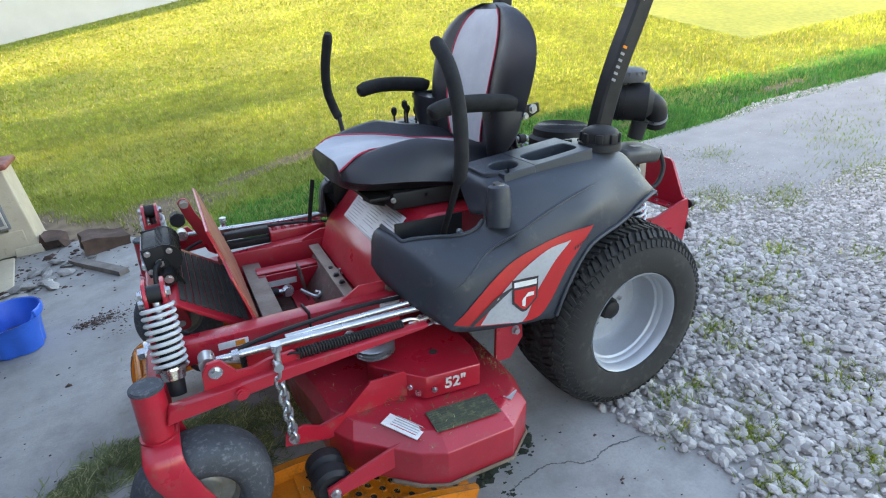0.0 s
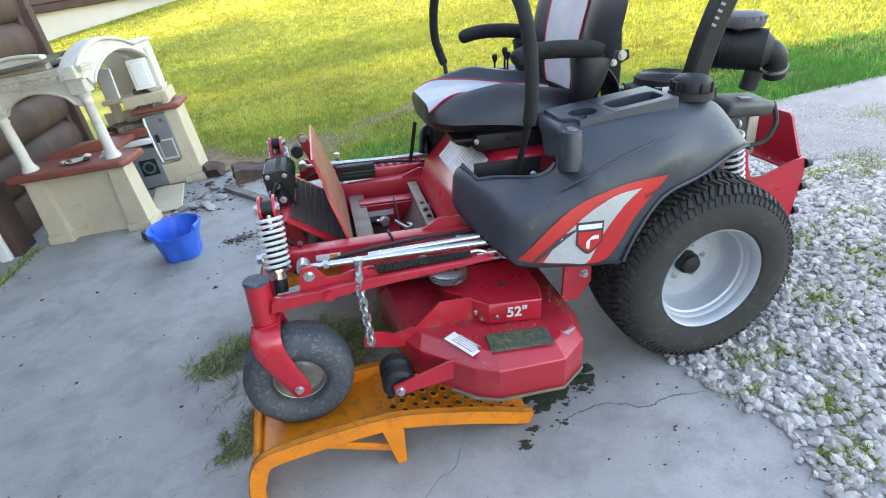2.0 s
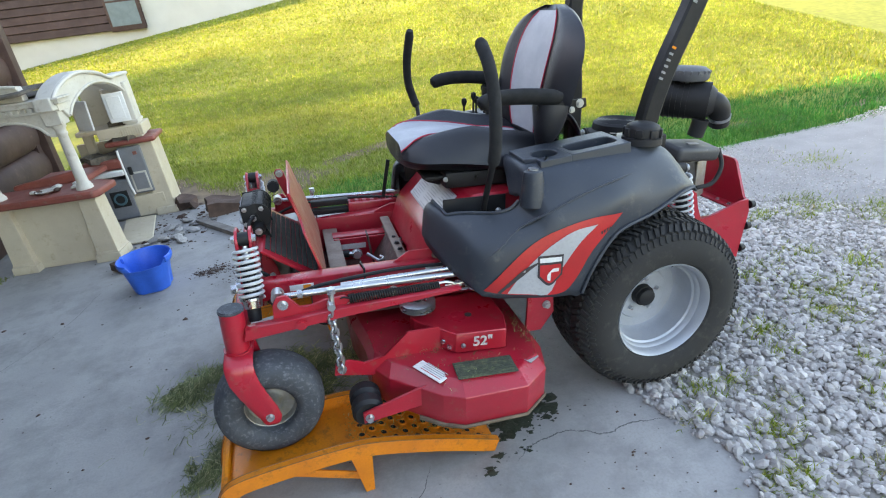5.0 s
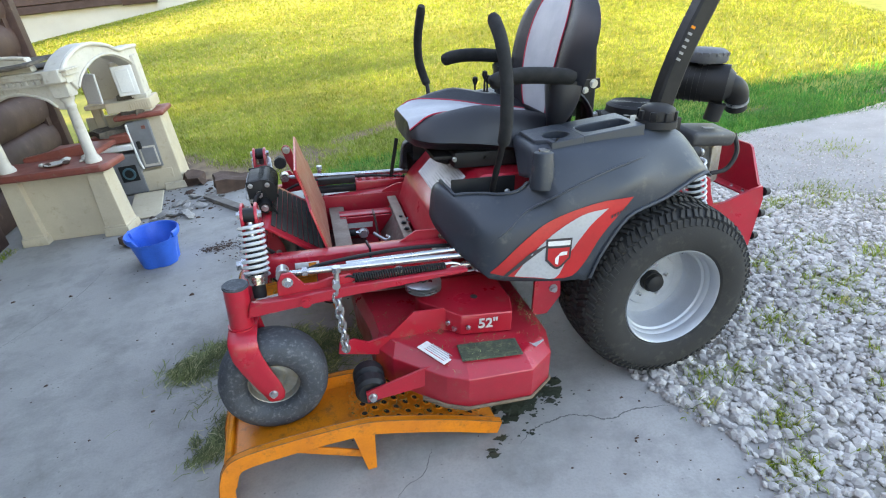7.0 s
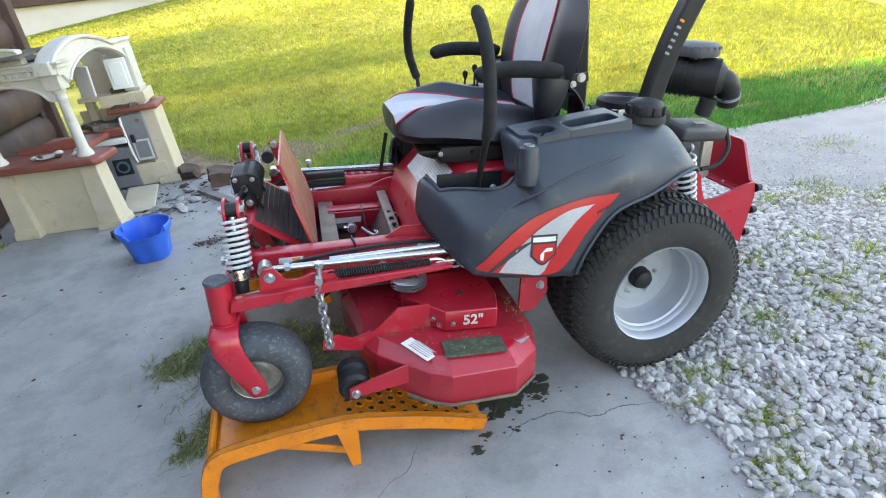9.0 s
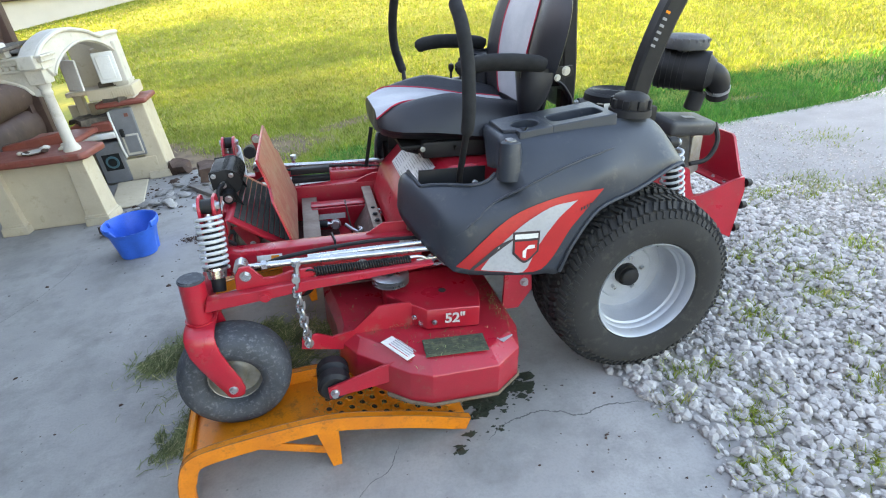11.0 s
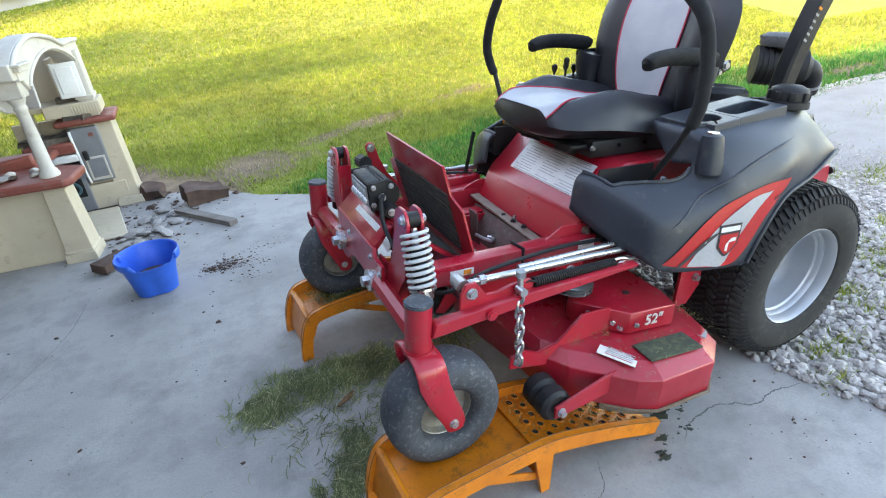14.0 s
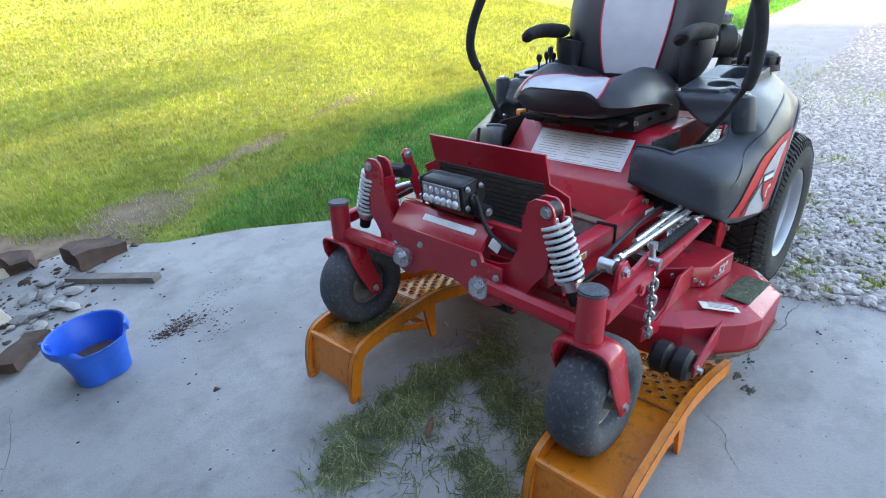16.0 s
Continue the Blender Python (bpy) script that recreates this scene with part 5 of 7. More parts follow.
for s in (-1, 1):
    bm = sweep(bmesh.new(), [(-0.516, s * 0.266, 0.908), (-0.495, s * 0.267, 0.922), (-0.44, s * 0.268, 0.931), (-0.37, s * 0.268, 0.931), (-0.32, s * 0.266, 0.927), (-0.265, s * 0.266, 0.92)], lambda u: 0.02 * min(1, 0.55 + 5 * u, 0.75 + 3 * (1 - u)), seg=16, n=5, flat=1.5)
    part("armrest", bm, GRIP, seat, "padded black armrest")
    bm = plate(bmesh.new(), [(-0.33, 0.9), (-0.17, 0.915), (-0.165, 0.89), (-0.2, 0.875), (-0.26, 0.87), (-0.33, 0.885)], "y", s * 0.248 - 0.004, s * 0.248 + 0.004, 0.001)
    part("armrest_bracket", bm, STEEL_BLACK, seat)
    part("armrest_bolt", bolt(bmesh.new(), (-0.19, s * 0.252, 0.9), (0, s, 0), 0.012, 0.008), CHROME, seat)
    part("armrest_bolt", bolt(bmesh.new(), (-0.215, s * 0.252, 0.882), (0, s, 0), 0.009, 0.008), CHROME, seat)
    bm = sweep(bmesh.new(), [(-0.275, s * 0.228, 0.895), (-0.278, s * 0.232, 0.865), (-0.282, s * 0.23, 0.83), (-0.285, s * 0.222, 0.8), (-0.288, s * 0.21, 0.765)], lambda u: 0.056 - 0.036 * u ** 1.6, seg=18, n=4)
    part("recline_cover", bm, VINYL, seat)
    part("back_frame", box(bmesh.new(), (-0.2, s * 0.15, 0.85), (0.022, 0.03, 0.3), (0, 11, 0), bevel=0.004), STEEL_BLACK, seat)
for y, z, x in ((0.014, 0.69, -0.648), (0.184, 0.685, -0.638)):
    bm = box(bmesh.new(), (x, y, z), (0.02, 0.045, 0.022), bevel=0.006)
    part("amber_reflector", bm, AMBER, mower, "amber side marker")

# Black panels over the console sides stand in for shadow in the lever openings.
for s in (-1, 1):
    part("well_liner", box(bmesh.new(), (-0.53, s * 0.275 + (0.01 if s > 0 else 0), 0.575), (0.2, 0.006, 0.14), bevel=0.001), BLACK, console)

# steering levers: bent rod, then the foam grip
LEVER = {
    1: ([(-0.515, 0.352, 0.6), (-0.529, 0.385, 0.67), (-0.53, 0.44, 0.76), (-0.53, 0.475, 0.815)],
        [(-0.53, 0.47, 0.8), (-0.543, 0.487, 0.84), (-0.56, 0.486, 0.9), (-0.568, 0.455, 0.985), (-0.564, 0.398, 1.094)]),
    -1: ([(-0.515, 0.352, 0.6), (-0.535, 0.37, 0.636), (-0.545, 0.43, 0.726), (-0.548, 0.475, 0.81)],
         [(-0.548, 0.472, 0.795), (-0.548, 0.485, 0.86), (-0.552, 0.48, 0.96), (-0.56, 0.455, 1.04), (-0.564, 0.398, 1.092)]),
}
for s in (-1, 1):
    rod, hold = LEVER[s]
    lv = part("steering_lever", sweep(bmesh.new(), [(x, s * y, z) for x, y, z in rod], 0.0085, seg=10), STEEL_BLACK, mower)
    bm = sweep(bmesh.new(), [(x, s * y, z) for x, y, z in hold], lambda u: 0.0165 if 0.02 < u < 0.98 else 0.012, seg=14)
    part("grip", bm, GRIP, lv, "black foam grip")
    part("lever_boot", box(bmesh.new(), (-0.51, s * 0.35, 0.605), (0.09, 0.04, 0.014), bevel=0.003), STEEL_BLACK, lv)
    part("bolt", bolt(bmesh.new(), (-0.49, s * 0.37, 0.63), (0, s, 0.3), 0.008, 0.01), CHROME, lv)

# fender top fittings
for s, fen in ((-1, left_fender), (1, right_fender)):
    bm = lathe(bmesh.new(), [(0.001, 0.046), (0.03, 0.046), (0.046, 0.038), (0.05, 0.03), (0.05, 0.006), (0.058, 0.004), (0.06, -0.015)], pose(-0.037, s * 0.364, 0.808, 90, 0, 0), seg=24)
    cap = part("fuel_cap", bm, BLACK, fen, "large black fuel cap")
    for k in range(8):
        a = 2 * math.pi * k / 8
        part("cap_grip", box(bmesh.new(), (-0.037 + 0.05 * math.cos(a), s * 0.364 + 0.05 * math.sin(a), 0.826), (0.012, 0.02, 0.026), (0, 0, math.degrees(a)), bevel=0.003), BLACK, cap)
    bm = lathe(bmesh.new(), [(0.001, 0.0), (0.02, 0.0), (0.026, -0.004), (0.03, -0.03), (0.034, -0.085), (0.034, -0.1)], pose(-0.42, s * 0.44, 0.762, 84, 0, 0), seg=24)
    kb = part("height_knob", bm, PLASTIC, fen, "moulded height adjuster pot")
    part("knob_cap", cyl(bmesh.new(), (-0.42, s * 0.44, 0.761), (-0.42, s * 0.44, 0.767), 0.015, seg=20), CHROME, kb)
    part("tank_vent", bolt(bmesh.new(), (-0.095, s * 0.3, 0.797), (0, 0, 1), 0.014, 0.014), BLACK, fen)
# small control levers beside the seat
for k, (x, y, z) in enumerate(((-0.352, 0.27, 0.86), (-0.33, 0.3, 0.84), (-0.3, 0.29, 0.835), (-0.38, 0.3, 0.835))):
    bm = cyl(bmesh.new(), (x, y, 0.79), (x, y, z), 0.004, seg=8)
    lathe(bm, [(0.001, 0.016), (0.009, 0.012), (0.011, 0.0), (0.006, -0.014)], pose(x, y, z, 90, 0, 0), seg=14)
    part("control_knob", bm, BLACK, mower)

# engine, air cleaner, roll bar
ENGINE = material("dark_grey_engine_cover", (0.03, 0.031, 0.034), (0.045, 0.046, 0.05), rough=0.45, scale=12, bump=0.1, dirt=(0.16, 0.15, 0.13), dirt_amount=0.3)
DOME = material("dusty_grey_plastic", (0.06, 0.064, 0.072), (0.09, 0.093, 0.1), rough=0.55, scale=20, bump=0.1, dirt=(0.17, 0.165, 0.155), dirt_amount=0.3)
engine = part("engine", box(bmesh.new(), (0.25, 0, 0.58), (0.32, 0.28, 0.17), bevel=0.03, seg=3), ENGINE, mower, "dark grey engine with a finned cover")
bm = lathe(bmesh.new(), [(0.001, 0.03), (0.09, 0.03), (0.1, 0.022), (0.103, 0.0), (0.115, -0.01), (0.115, -0.05)], pose(0.13, 0.0, 0.755, 90, 0, 0), seg=40)
part("fan_shroud", bm, BLACK, engine)
for k in range(7):
    part("screen_ring", lathe(bmesh.new(), [(0.015 + 0.011 * k, 0.0), (0.019 + 0.011 * k, 0.004), (0.023 + 0.011 * k, 0.0)], pose(0.13, 0.0, 0.7845, 90, 0, 0), seg=36, cap_below=0), BLACK, engine)
part("valve_cover", box(bmesh.new(), (0.315, -0.15, 0.695), (0.2, 0.12, 0.05), (7, 5, 8), bevel=0.016, seg=3), ENGINE, engine)
part("cover_badge", box(bmesh.new(), (0.32, -0.165, 0.7212), (0.05, 0.018, 0.002), (7, 5, 8)), MARK, engine)
part("muffler", cyl(bmesh.new(), (0.4, -0.06, 0.5), (0.4, 0.18, 0.5), 0.065, seg=24), STEEL_BLACK, engine)
part("heat_shield", box(bmesh.new(), (0.41, -0.125, 0.575), (0.07, 0.012, 0.15), (0, -8, 24), bevel=0.004), CASTER_RIM, engine, "dull grey heat shield")
part("fuel_hose", sweep(bmesh.new(), [(0.42, -0.18, 0.7), (0.425, -0.205, 0.64), (0.39, -0.215, 0.585), (0.33, -0.21, 0.57)], 0.008, seg=8), BLACK, engine)
air = part("air_cleaner", cyl(bmesh.new(), (0.285, 0.0, 0.86), (0.405, -0.11, 0.855), 0.066, seg=32), BLACK, mower, "black canister air cleaner")
for k in range(5):
    f = 0.1 + 0.11 * k
    a, b = Vector((0.285, 0.0, 0.86)), Vector((0.405, -0.11, 0.855))
    part("canister_rib", cyl(bmesh.new(), a.lerp(b, f), a.lerp(b, f + 0.03), 0.07, seg=32), BLACK, air)
part("canister_end", cyl(bmesh.new(), (0.4, -0.106, 0.855), (0.42, -0.124, 0.854), 0.062, 0.04, seg=28), BLACK, air)
bm = cyl(bmesh.new(), (0.34, -0.055, 0.905), (0.34, -0.055, 0.945), 0.03, seg=20)
lathe(bm, [(0.03, -0.014), (0.068, -0.014), (0.074, -0.004), (0.071, 0.02), (0.055, 0.03), (0.001, 0.032)], pose(0.34, -0.055, 0.94, 90, 0, 0), seg=36)
part("pre_cleaner", bm, DOME, air, "dusty dark grey rain cap")
for k in range(18):
    a = 2 * math.pi * k / 18
    part("cap_rib", box(bmesh.new(), (0.34 + 0.066 * math.cos(a), -0.055 + 0.066 * math.sin(a), 0.951), (0.016, 0.006, 0.022), (0, 24, math.degrees(a)), bevel=0.002, seg=1), DOME, air)
bm = sweep(bmesh.new(), [(0.375, -0.085, 0.857), (0.405, -0.12, 0.857), (0.438, -0.128, 0.832), (0.462, -0.112, 0.772)], 0.036, seg=16)
part("intake_elbow", bm, BLACK, air)
part("hose_clamp", cyl(bmesh.new(), (0.449, -0.122, 0.805), (0.453, -0.119, 0.796), 0.039, seg=20), CHROME, air)
part("elbow_stub", cyl(bmesh.new(), (0.375, -0.12, 0.795), (0.37, -0.11, 0.735), 0.028, seg=16), BLACK, air)

def square_bar(bm, pts, a, b, n=5):
    """A bar of rectangular section, a along the way of travel's side and b across."""
    path = smooth_path(pts, n)
    rings = []
    for i, q in enumerate(path):
        d = (path[min(i + 1, len(path) - 1)] - path[max(i - 1, 0)]).normalized()
        u = (Vector((0, 1, 0)) - d * d.y)
        u = u.normalized() if u.length > 0.3 else Vector((0, 0, 1))
        w = d.cross(u).normalized()
        rings.append([bm.verts.new(q + u * (su * b) + w * (sw * a)) for su, sw in ((-1, -0.75), (-0.75, -1), (0.75, -1), (1, -0.75), (1, 0.75), (0.75, 1), (-0.75, 1), (-1, 0.75))])
    for p, q in zip(rings, rings[1:]):
        for k in range(8):
            bm.faces.new((p[k], p[(k + 1) % 8], q[(k + 1) % 8], q[k]))
    bm.faces.new(rings[0]), bm.faces.new(rings[-1])
    return bm


POST = [(0.012, 0.6), (0.014, 0.8), (0.024, 0.88), (0.045, 0.965), (0.068, 1.035), (0.094, 1.1), (0.122, 1.175), (0.185, 1.35), (0.27, 1.58)]
FAR_POST = [(0.1, 0.6), (0.095, 0.8), (0.08, 0.95), (0.066, 1.1), (0.062, 1.19), (0.085, 1.3), (0.15, 1.42), (0.27, 1.58)]
rops = part("roll_bar", sweep(bmesh.new(), [(0.29, -0.3, 1.57), (0.325, -0.27, 1.68), (0.335, -0.2, 1.72), (0.335, 0.2, 1.72), (0.325, 0.27, 1.68), (0.29, 0.3, 1.57)], 0.034, seg=10, n=4), STEEL_BLACK, mower, "black steel roll bar")
for s in (-1, 1):
    part("roll_bar_post", square_bar(bmesh.new(), [(x, s * 0.3, z) for x, z in (POST if s < 0 else FAR_POST)], 0.029, 0.024), STEEL_BLACK, rops)
    part("post_foot", box(bmesh.new(), (0.02, s * 0.3, 0.78), (0.11, 0.07, 0.05), bevel=0.006), STEEL_BLACK, rops)
for z0, n_ in ((1.055, 6), (1.245, 5)):
    for k in range(n_):
        z = z0 - 0.017 * k
        x = float(np.interp(z, [p[1] for p in POST], [p[0] for p in POST]))
        part("label_bar", box(bmesh.new(), (x - 0.017, -0.3248, z), (0.014, 0.0016, 0.0065), (0, 22, 0)), AMBER if k == 0 and z0 < 1.1 else MARK, rops)

# rear frame, guard and shocks
for s in (-1, 1):
    bm = plate(bmesh.new(), [(0.14, 0.42), (0.18, 0.55), (0.3, 0.57), (0.325, 0.555), (0.34, 0.5), (0.363, 0.45), (0.4, 0.457), (0.528, 0.503), (0.56, 0.51), (0.575, 0.46), (0.565, 0.27), (0.45, 0.33), (0.3, 0.4)], "y", s * 0.22 - 0.005, s * 0.22 + 0.005, 0.0015)
    side = part("rear_side_plate", bm, RED, mower)
    for x, z in ((0.573, 0.485), (0.575, 0.4), (0.57, 0.31)):
        part("rubber_stop", cyl(bmesh.new(), (x, s * 0.22, z), (x + 0.02, s * 0.22, z), 0.016, 0.013, seg=14), BLACK, side)
    part("bolt", bolt(bmesh.new(), (0.362, s * 0.225, 0.425), (0, s, 0), 0.016, 0.01), CHROME, side)
    shock((0.17, s * 0.3, 0.68), (0.225, s * 0.31, 0.43), 0.034, 8)
bm = plate(bmesh.new(), [(-0.215, 0.468), (-0.215, 0.505), (-0.2, 0.512), (-0.135, 0.628), (-0.12, 0.638), (0.12, 0.638), (0.135, 0.628), (0.2, 0.512), (0.215, 0.505), (0.215, 0.468)], "x", 0.555, 0.565, 0.001)
part("rear_guard", bm, RED, mower, "red rear engine guard")
part("guard_flange", box(bmesh.new(), (0.531, 0, 0.472), (0.05, 0.43, 0.006), bevel=0.001), RED, mower)
for y in (-0.17, -0.11, 0.11, 0.17):
    part("bolt", bolt(bmesh.new(), (0.528, y, 0.475), (0, 0, 1), 0.007, 0.006), CHROME, mower)
bm = box(bmesh.new(), (0.0, 0, 0.31), (0.18, 0.6, 0.12), bevel=0.02)
part("transaxle", bm, STEEL_BLACK, mower)
bm = box(bmesh.new(), (-0.76, 0.365, 0.437), (0.195, 0.11, 0.056), bevel=0.004)
step = part("foot_step", bm, RED, mower)
for i in range(6):
    for j in range(3):
        part("dimple", lathe(bmesh.new(), [(0.0105, 0.0), (0.009, 0.0045), (0.006, 0.0)], pose(-0.838 + 0.031 * i, 0.333 + 0.032 * j, 0.4652, 90, 0, 0), seg=10, cap_below=0), RED, step)
        # Flat dark disc, shade painted inside the dimple.
        part("hole", cyl(bmesh.new(), (-0.838 + 0.031 * i, 0.333 + 0.032 * j, 0.4652), (-0.838 + 0.031 * i, 0.333 + 0.032 * j, 0.466), 0.0062, seg=10), DARK, step)
for z in (0.436, 0.47):
    part("step_bracket", box(bmesh.new(), (-0.93, 0.335, z), (0.145, 0.03, 0.024), bevel=0.004), BLACK, mower)
bm = box(bmesh.new(), (-0.6, 0.0, 0.31), (0.5, 0.5, 0.006))
part("belly_plate", bm, DECK_RED, mower)
# painted deck size on the belt cover
txt = bpy.data.curves.new("deck_size_text", "FONT")
txt.body, txt.size, txt.offset, txt.extrude, txt.align_x, txt.align_y = '52"', 0.043, 0.0011, 0.0006, "CENTER", "CENTER"
t_ob = new("deck_size_text", txt)
bpy.context.view_layer.update()
me = bpy.data.meshes.new_from_object(t_ob.evaluated_get(bpy.context.evaluated_depsgraph_get()))
bpy.data.objects.remove(t_ob)
me.materials.clear()
me.materials.append(WORN_LETTER)
t_ob = new("size_lettering", me)
t_ob.parent = deck
t_ob.matrix_basis = pose(-0.582, -0.5135, 0.2905, 90, 0, -5.0)
icd = part("maker_mark", box(bmesh.new(), (-0.455, -0.575, 0.248), (0.05, 0.022, 0.002), (6, 6, 38)), SILVER_DECAL, deck)
# ---- service ramps ----
RAIL = [(-0.06, 0.0), (-0.052, 0.06), (-0.034, 0.125), (-0.008, 0.17), (0.035, 0.19), (0.12, 0.195), (0.24, 0.194), (0.35, 0.187), (0.42, 0.172), (0.52, 0.138), (0.62, 0.1), (0.76, 0.038)]


SCUFF = material("rusty_scuffed_edge", (0.16, 0.07, 0.03), (0.26, 0.11, 0.03), rough=0.7, scale=60, bump=0.2)


def ramp(m, group):
    """Local x from the raised front to the low rear end, y across, z up."""
    r = thing("service_ramp", "orange painted steel service ramp with perforated slope", "ramp", m, group)
    def z_at(u):
        for (a, za), (b, zb) in zip(RAIL[4:], RAIL[5:]):
            if u <= b:
                return za + (zb - za) * (u - a) / (b - a)
        return RAIL[-1][1]
    bm = bmesh.new()
    us = [-0.012, 0.03, 0.08, 0.14, 0.2, 0.27, 0.34]
    outline = [(u, z_at(max(u, 0.05)) - 0.042) for u in us]
    plate(bm, outline + [(u, z - 0.004) for u, z in outline[::-1]], "y", -0.104, 0.104)
    part("top_plate", bm, ORANGE, r)
    bm = bmesh.new()
    us = [0.335, 0.42, 0.5, 0.58, 0.66, 0.72, 0.755]
    outline = [(u, max(z_at(u) - 0.03, 0.006)) for u in us]
    plate(bm, outline + [(u, z - 0.004) for u, z in outline[::-1]], "y", -0.104, 0.104)
    tread = part("tread_plate", bm, ORANGE, r)
    for i in range(12):
        for j in range(5):
            u = 0.37 + 0.031 * i
            v = -0.09 + 0.0405 * j + (0.02 if i % 2 else 0) - 0.001
            z = max(z_at(u) - 0.03, 0.006)
            slope = math.degrees(math.atan2(z_at(u) - z_at(u + 0.03), 0.03))
            bm = lathe(bmesh.new(), [(0.0135, 0.0), (0.0125, 0.003), (0.0095, 0.0035), (0.0085, 0.0012)], pose(u, v, z, 0, slope, 0) @ pose(0, 0, 0, 90, 0, 0), seg=10, cap_below=0)
            part("punched_rim", bm, ORANGE, tread)
            # Dark disc laid on the plate as the shade of a punched hole.
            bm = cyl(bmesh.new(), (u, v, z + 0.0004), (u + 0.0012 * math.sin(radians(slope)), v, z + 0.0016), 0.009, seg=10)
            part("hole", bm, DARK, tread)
    for s in (-1, 1):
        bm = bmesh.new()
        top = smooth_path([(u, 0, z) for u, z in RAIL], 4)
        n = len(top)
        low = []
        for i, p in enumerate(top):
            d = (top[min(i + 1, n - 1)] - top[max(i - 1, 0)]).normalized()
            low.append(p - Vector((-d.z, 0, d.x)) * (0.045 if i > 6 else 0.04))
        v = [[bm.verts.new((q.x, s * 0.112 + o, max(q.z, 0.0))) for q in row] for row in (top, low) for o in (-0.01, 0.01)]
        a, b, c, d_ = v
        for i in range(n - 1):
            bm.faces.new((a[i], a[i + 1], b[i + 1], b[i])), bm.faces.new((c[i], d_[i], d_[i + 1], c[i + 1]))
            bm.faces.new((a[i], c[i], c[i + 1], a[i + 1])), bm.faces.new((b[i], b[i + 1], d_[i + 1], d_[i]))
        bm.faces.new((a[0], b[0], d_[0], c[0])), bm.faces.new((a[-1], c[-1], d_[-1], b[-1]))
        part("side_rail", bm, ORANGE, r)
        for o in (-0.0098, 0.0098):
            part("worn_edge", sweep(bmesh.new(), [(q.x, s * 0.112 + o, max(q.z, 0.0) + 0.0003) for q in top[4:]], lambda u: 0.0009 + 0.0007 * math.sin(41 * u) ** 2, seg=5, n=1), SCUFF, r)
        bm = bmesh.new()
        plate(bm, [(0.322, 0.168), (0.388, 0.16), (0.371, 0.0), (0.345, 0.0)], "y", s * 0.107 - 0.006, s * 0.107 + 0.006, 0.001)
        part("rear_leg", bm, ORANGE, r)
        bm = box(bmesh.new(), (0.255, s * 0.098, 0.1), (0.215, 0.006, 0.024), (0, 27, 0), bevel=0.001)
        part("brace", bm, ORANGE, r)
    bm = bmesh.new()
    plate(bm, [(-0.102, 0.172), (0.102, 0.172), (0.102, 0.03), (0.085, 0.045), (-0.085, 0.045), (-0.102, 0.03)], "x", -0.004, 0.004, 0.001)
    skirt = part("front_skirt", bm, ORANGE, r)
    skirt.matrix_basis = pose(-0.048, 0, 0, 0, 14, 0)
    bm = sweep(bmesh.new(), [(-0.004, -0.105, 0.163), (-0.004, 0, 0.164), (-0.004, 0.105, 0.163)], 0.011, seg=8, n=2)
    part("front_edge", bm, ORANGE, r)
    part("cross_tube", cyl(bmesh.new(), (0.358, -0.1, 0.04), (0.358, 0.1, 0.04), 0.012, seg=10), ORANGE, r)
    return r


ramp(pose(-1.344, -0.489, 0, 0, 0, 2), "pair of ramps")
ramp(pose(-1.376, 0.408, 0, 0, 0, 3.5), "pair of ramps")

# ---- blue bucket ----
bucket = thing("bucket", "blue plastic bucket with debris inside on the concrete", "bucket", pose(-1.912, 1.208, 0) @ Matrix.Diagonal((1, 1, 1.04, 1)))
bm = bmesh.new()
N = 48
def bucket_ring(r, z, flat):
    """One ring of the pail: squarish below, round above, its rim broken away on one side."""
    ring = []
    for k in range(N):
        a = 2 * math.pi * k / N
        rr, zz = r * (1 - flat * (0.5 + 0.5 * math.cos(4 * a)) ** 2 * 0.14), z
        gap = abs((a - radians(284) + math.pi) % (2 * math.pi) - math.pi) / radians(44)
        if gap < 1 and z > 0.143:
            zz = min(z, 0.147 + 0.007 * noise.noise((k * 0.8, 0, 7)) + (0.03 * (gap - 0.85) / 0.15 if gap > 0.85 else 0))
            rr = min(max(rr, 0.124), 0.1275) if z > 0.15 or r > 0.13 else rr
        ring.append((rr * math.cos(a), rr * math.sin(a), zz))
    return ring


prof = [(0.093, 0.0, 1), (0.1, 0.004, 1), (0.111, 0.07, 1), (0.12, 0.12, 0.5), (0.125, 0.143, 0.1), (0.134, 0.146, 0), (0.138, 0.156, 0), (0.139, 0.174, 0), (0.135, 0.18, 0), (0.129, 0.176, 0), (0.123, 0.146, 0.1), (0.1165, 0.12, 0.5), (0.1065, 0.06, 1), (0.092, 0.01, 1)]
loft(bm, [bucket_ring(*p) for p in prof])
part("body", bm, BLUE, bucket)
for s in (-1, 1):
    part("handle_lug", box(bmesh.new(), (s * 0.138 * 0.9, s * -0.05, 0.162), (0.016, 0.05, 0.03), (0, 0, -s * 20), bevel=0.005), BLUE, bucket)
bm = bmesh.new()
lathe(bm, [(0.089, 0.0), (0.06, 0.008), (0.001, 0.006)], pose(0, 0, 0.07, 90, 0, 0), seg=24)
part("debris", bm, TIMBER, bucket, "wet leaf debris")


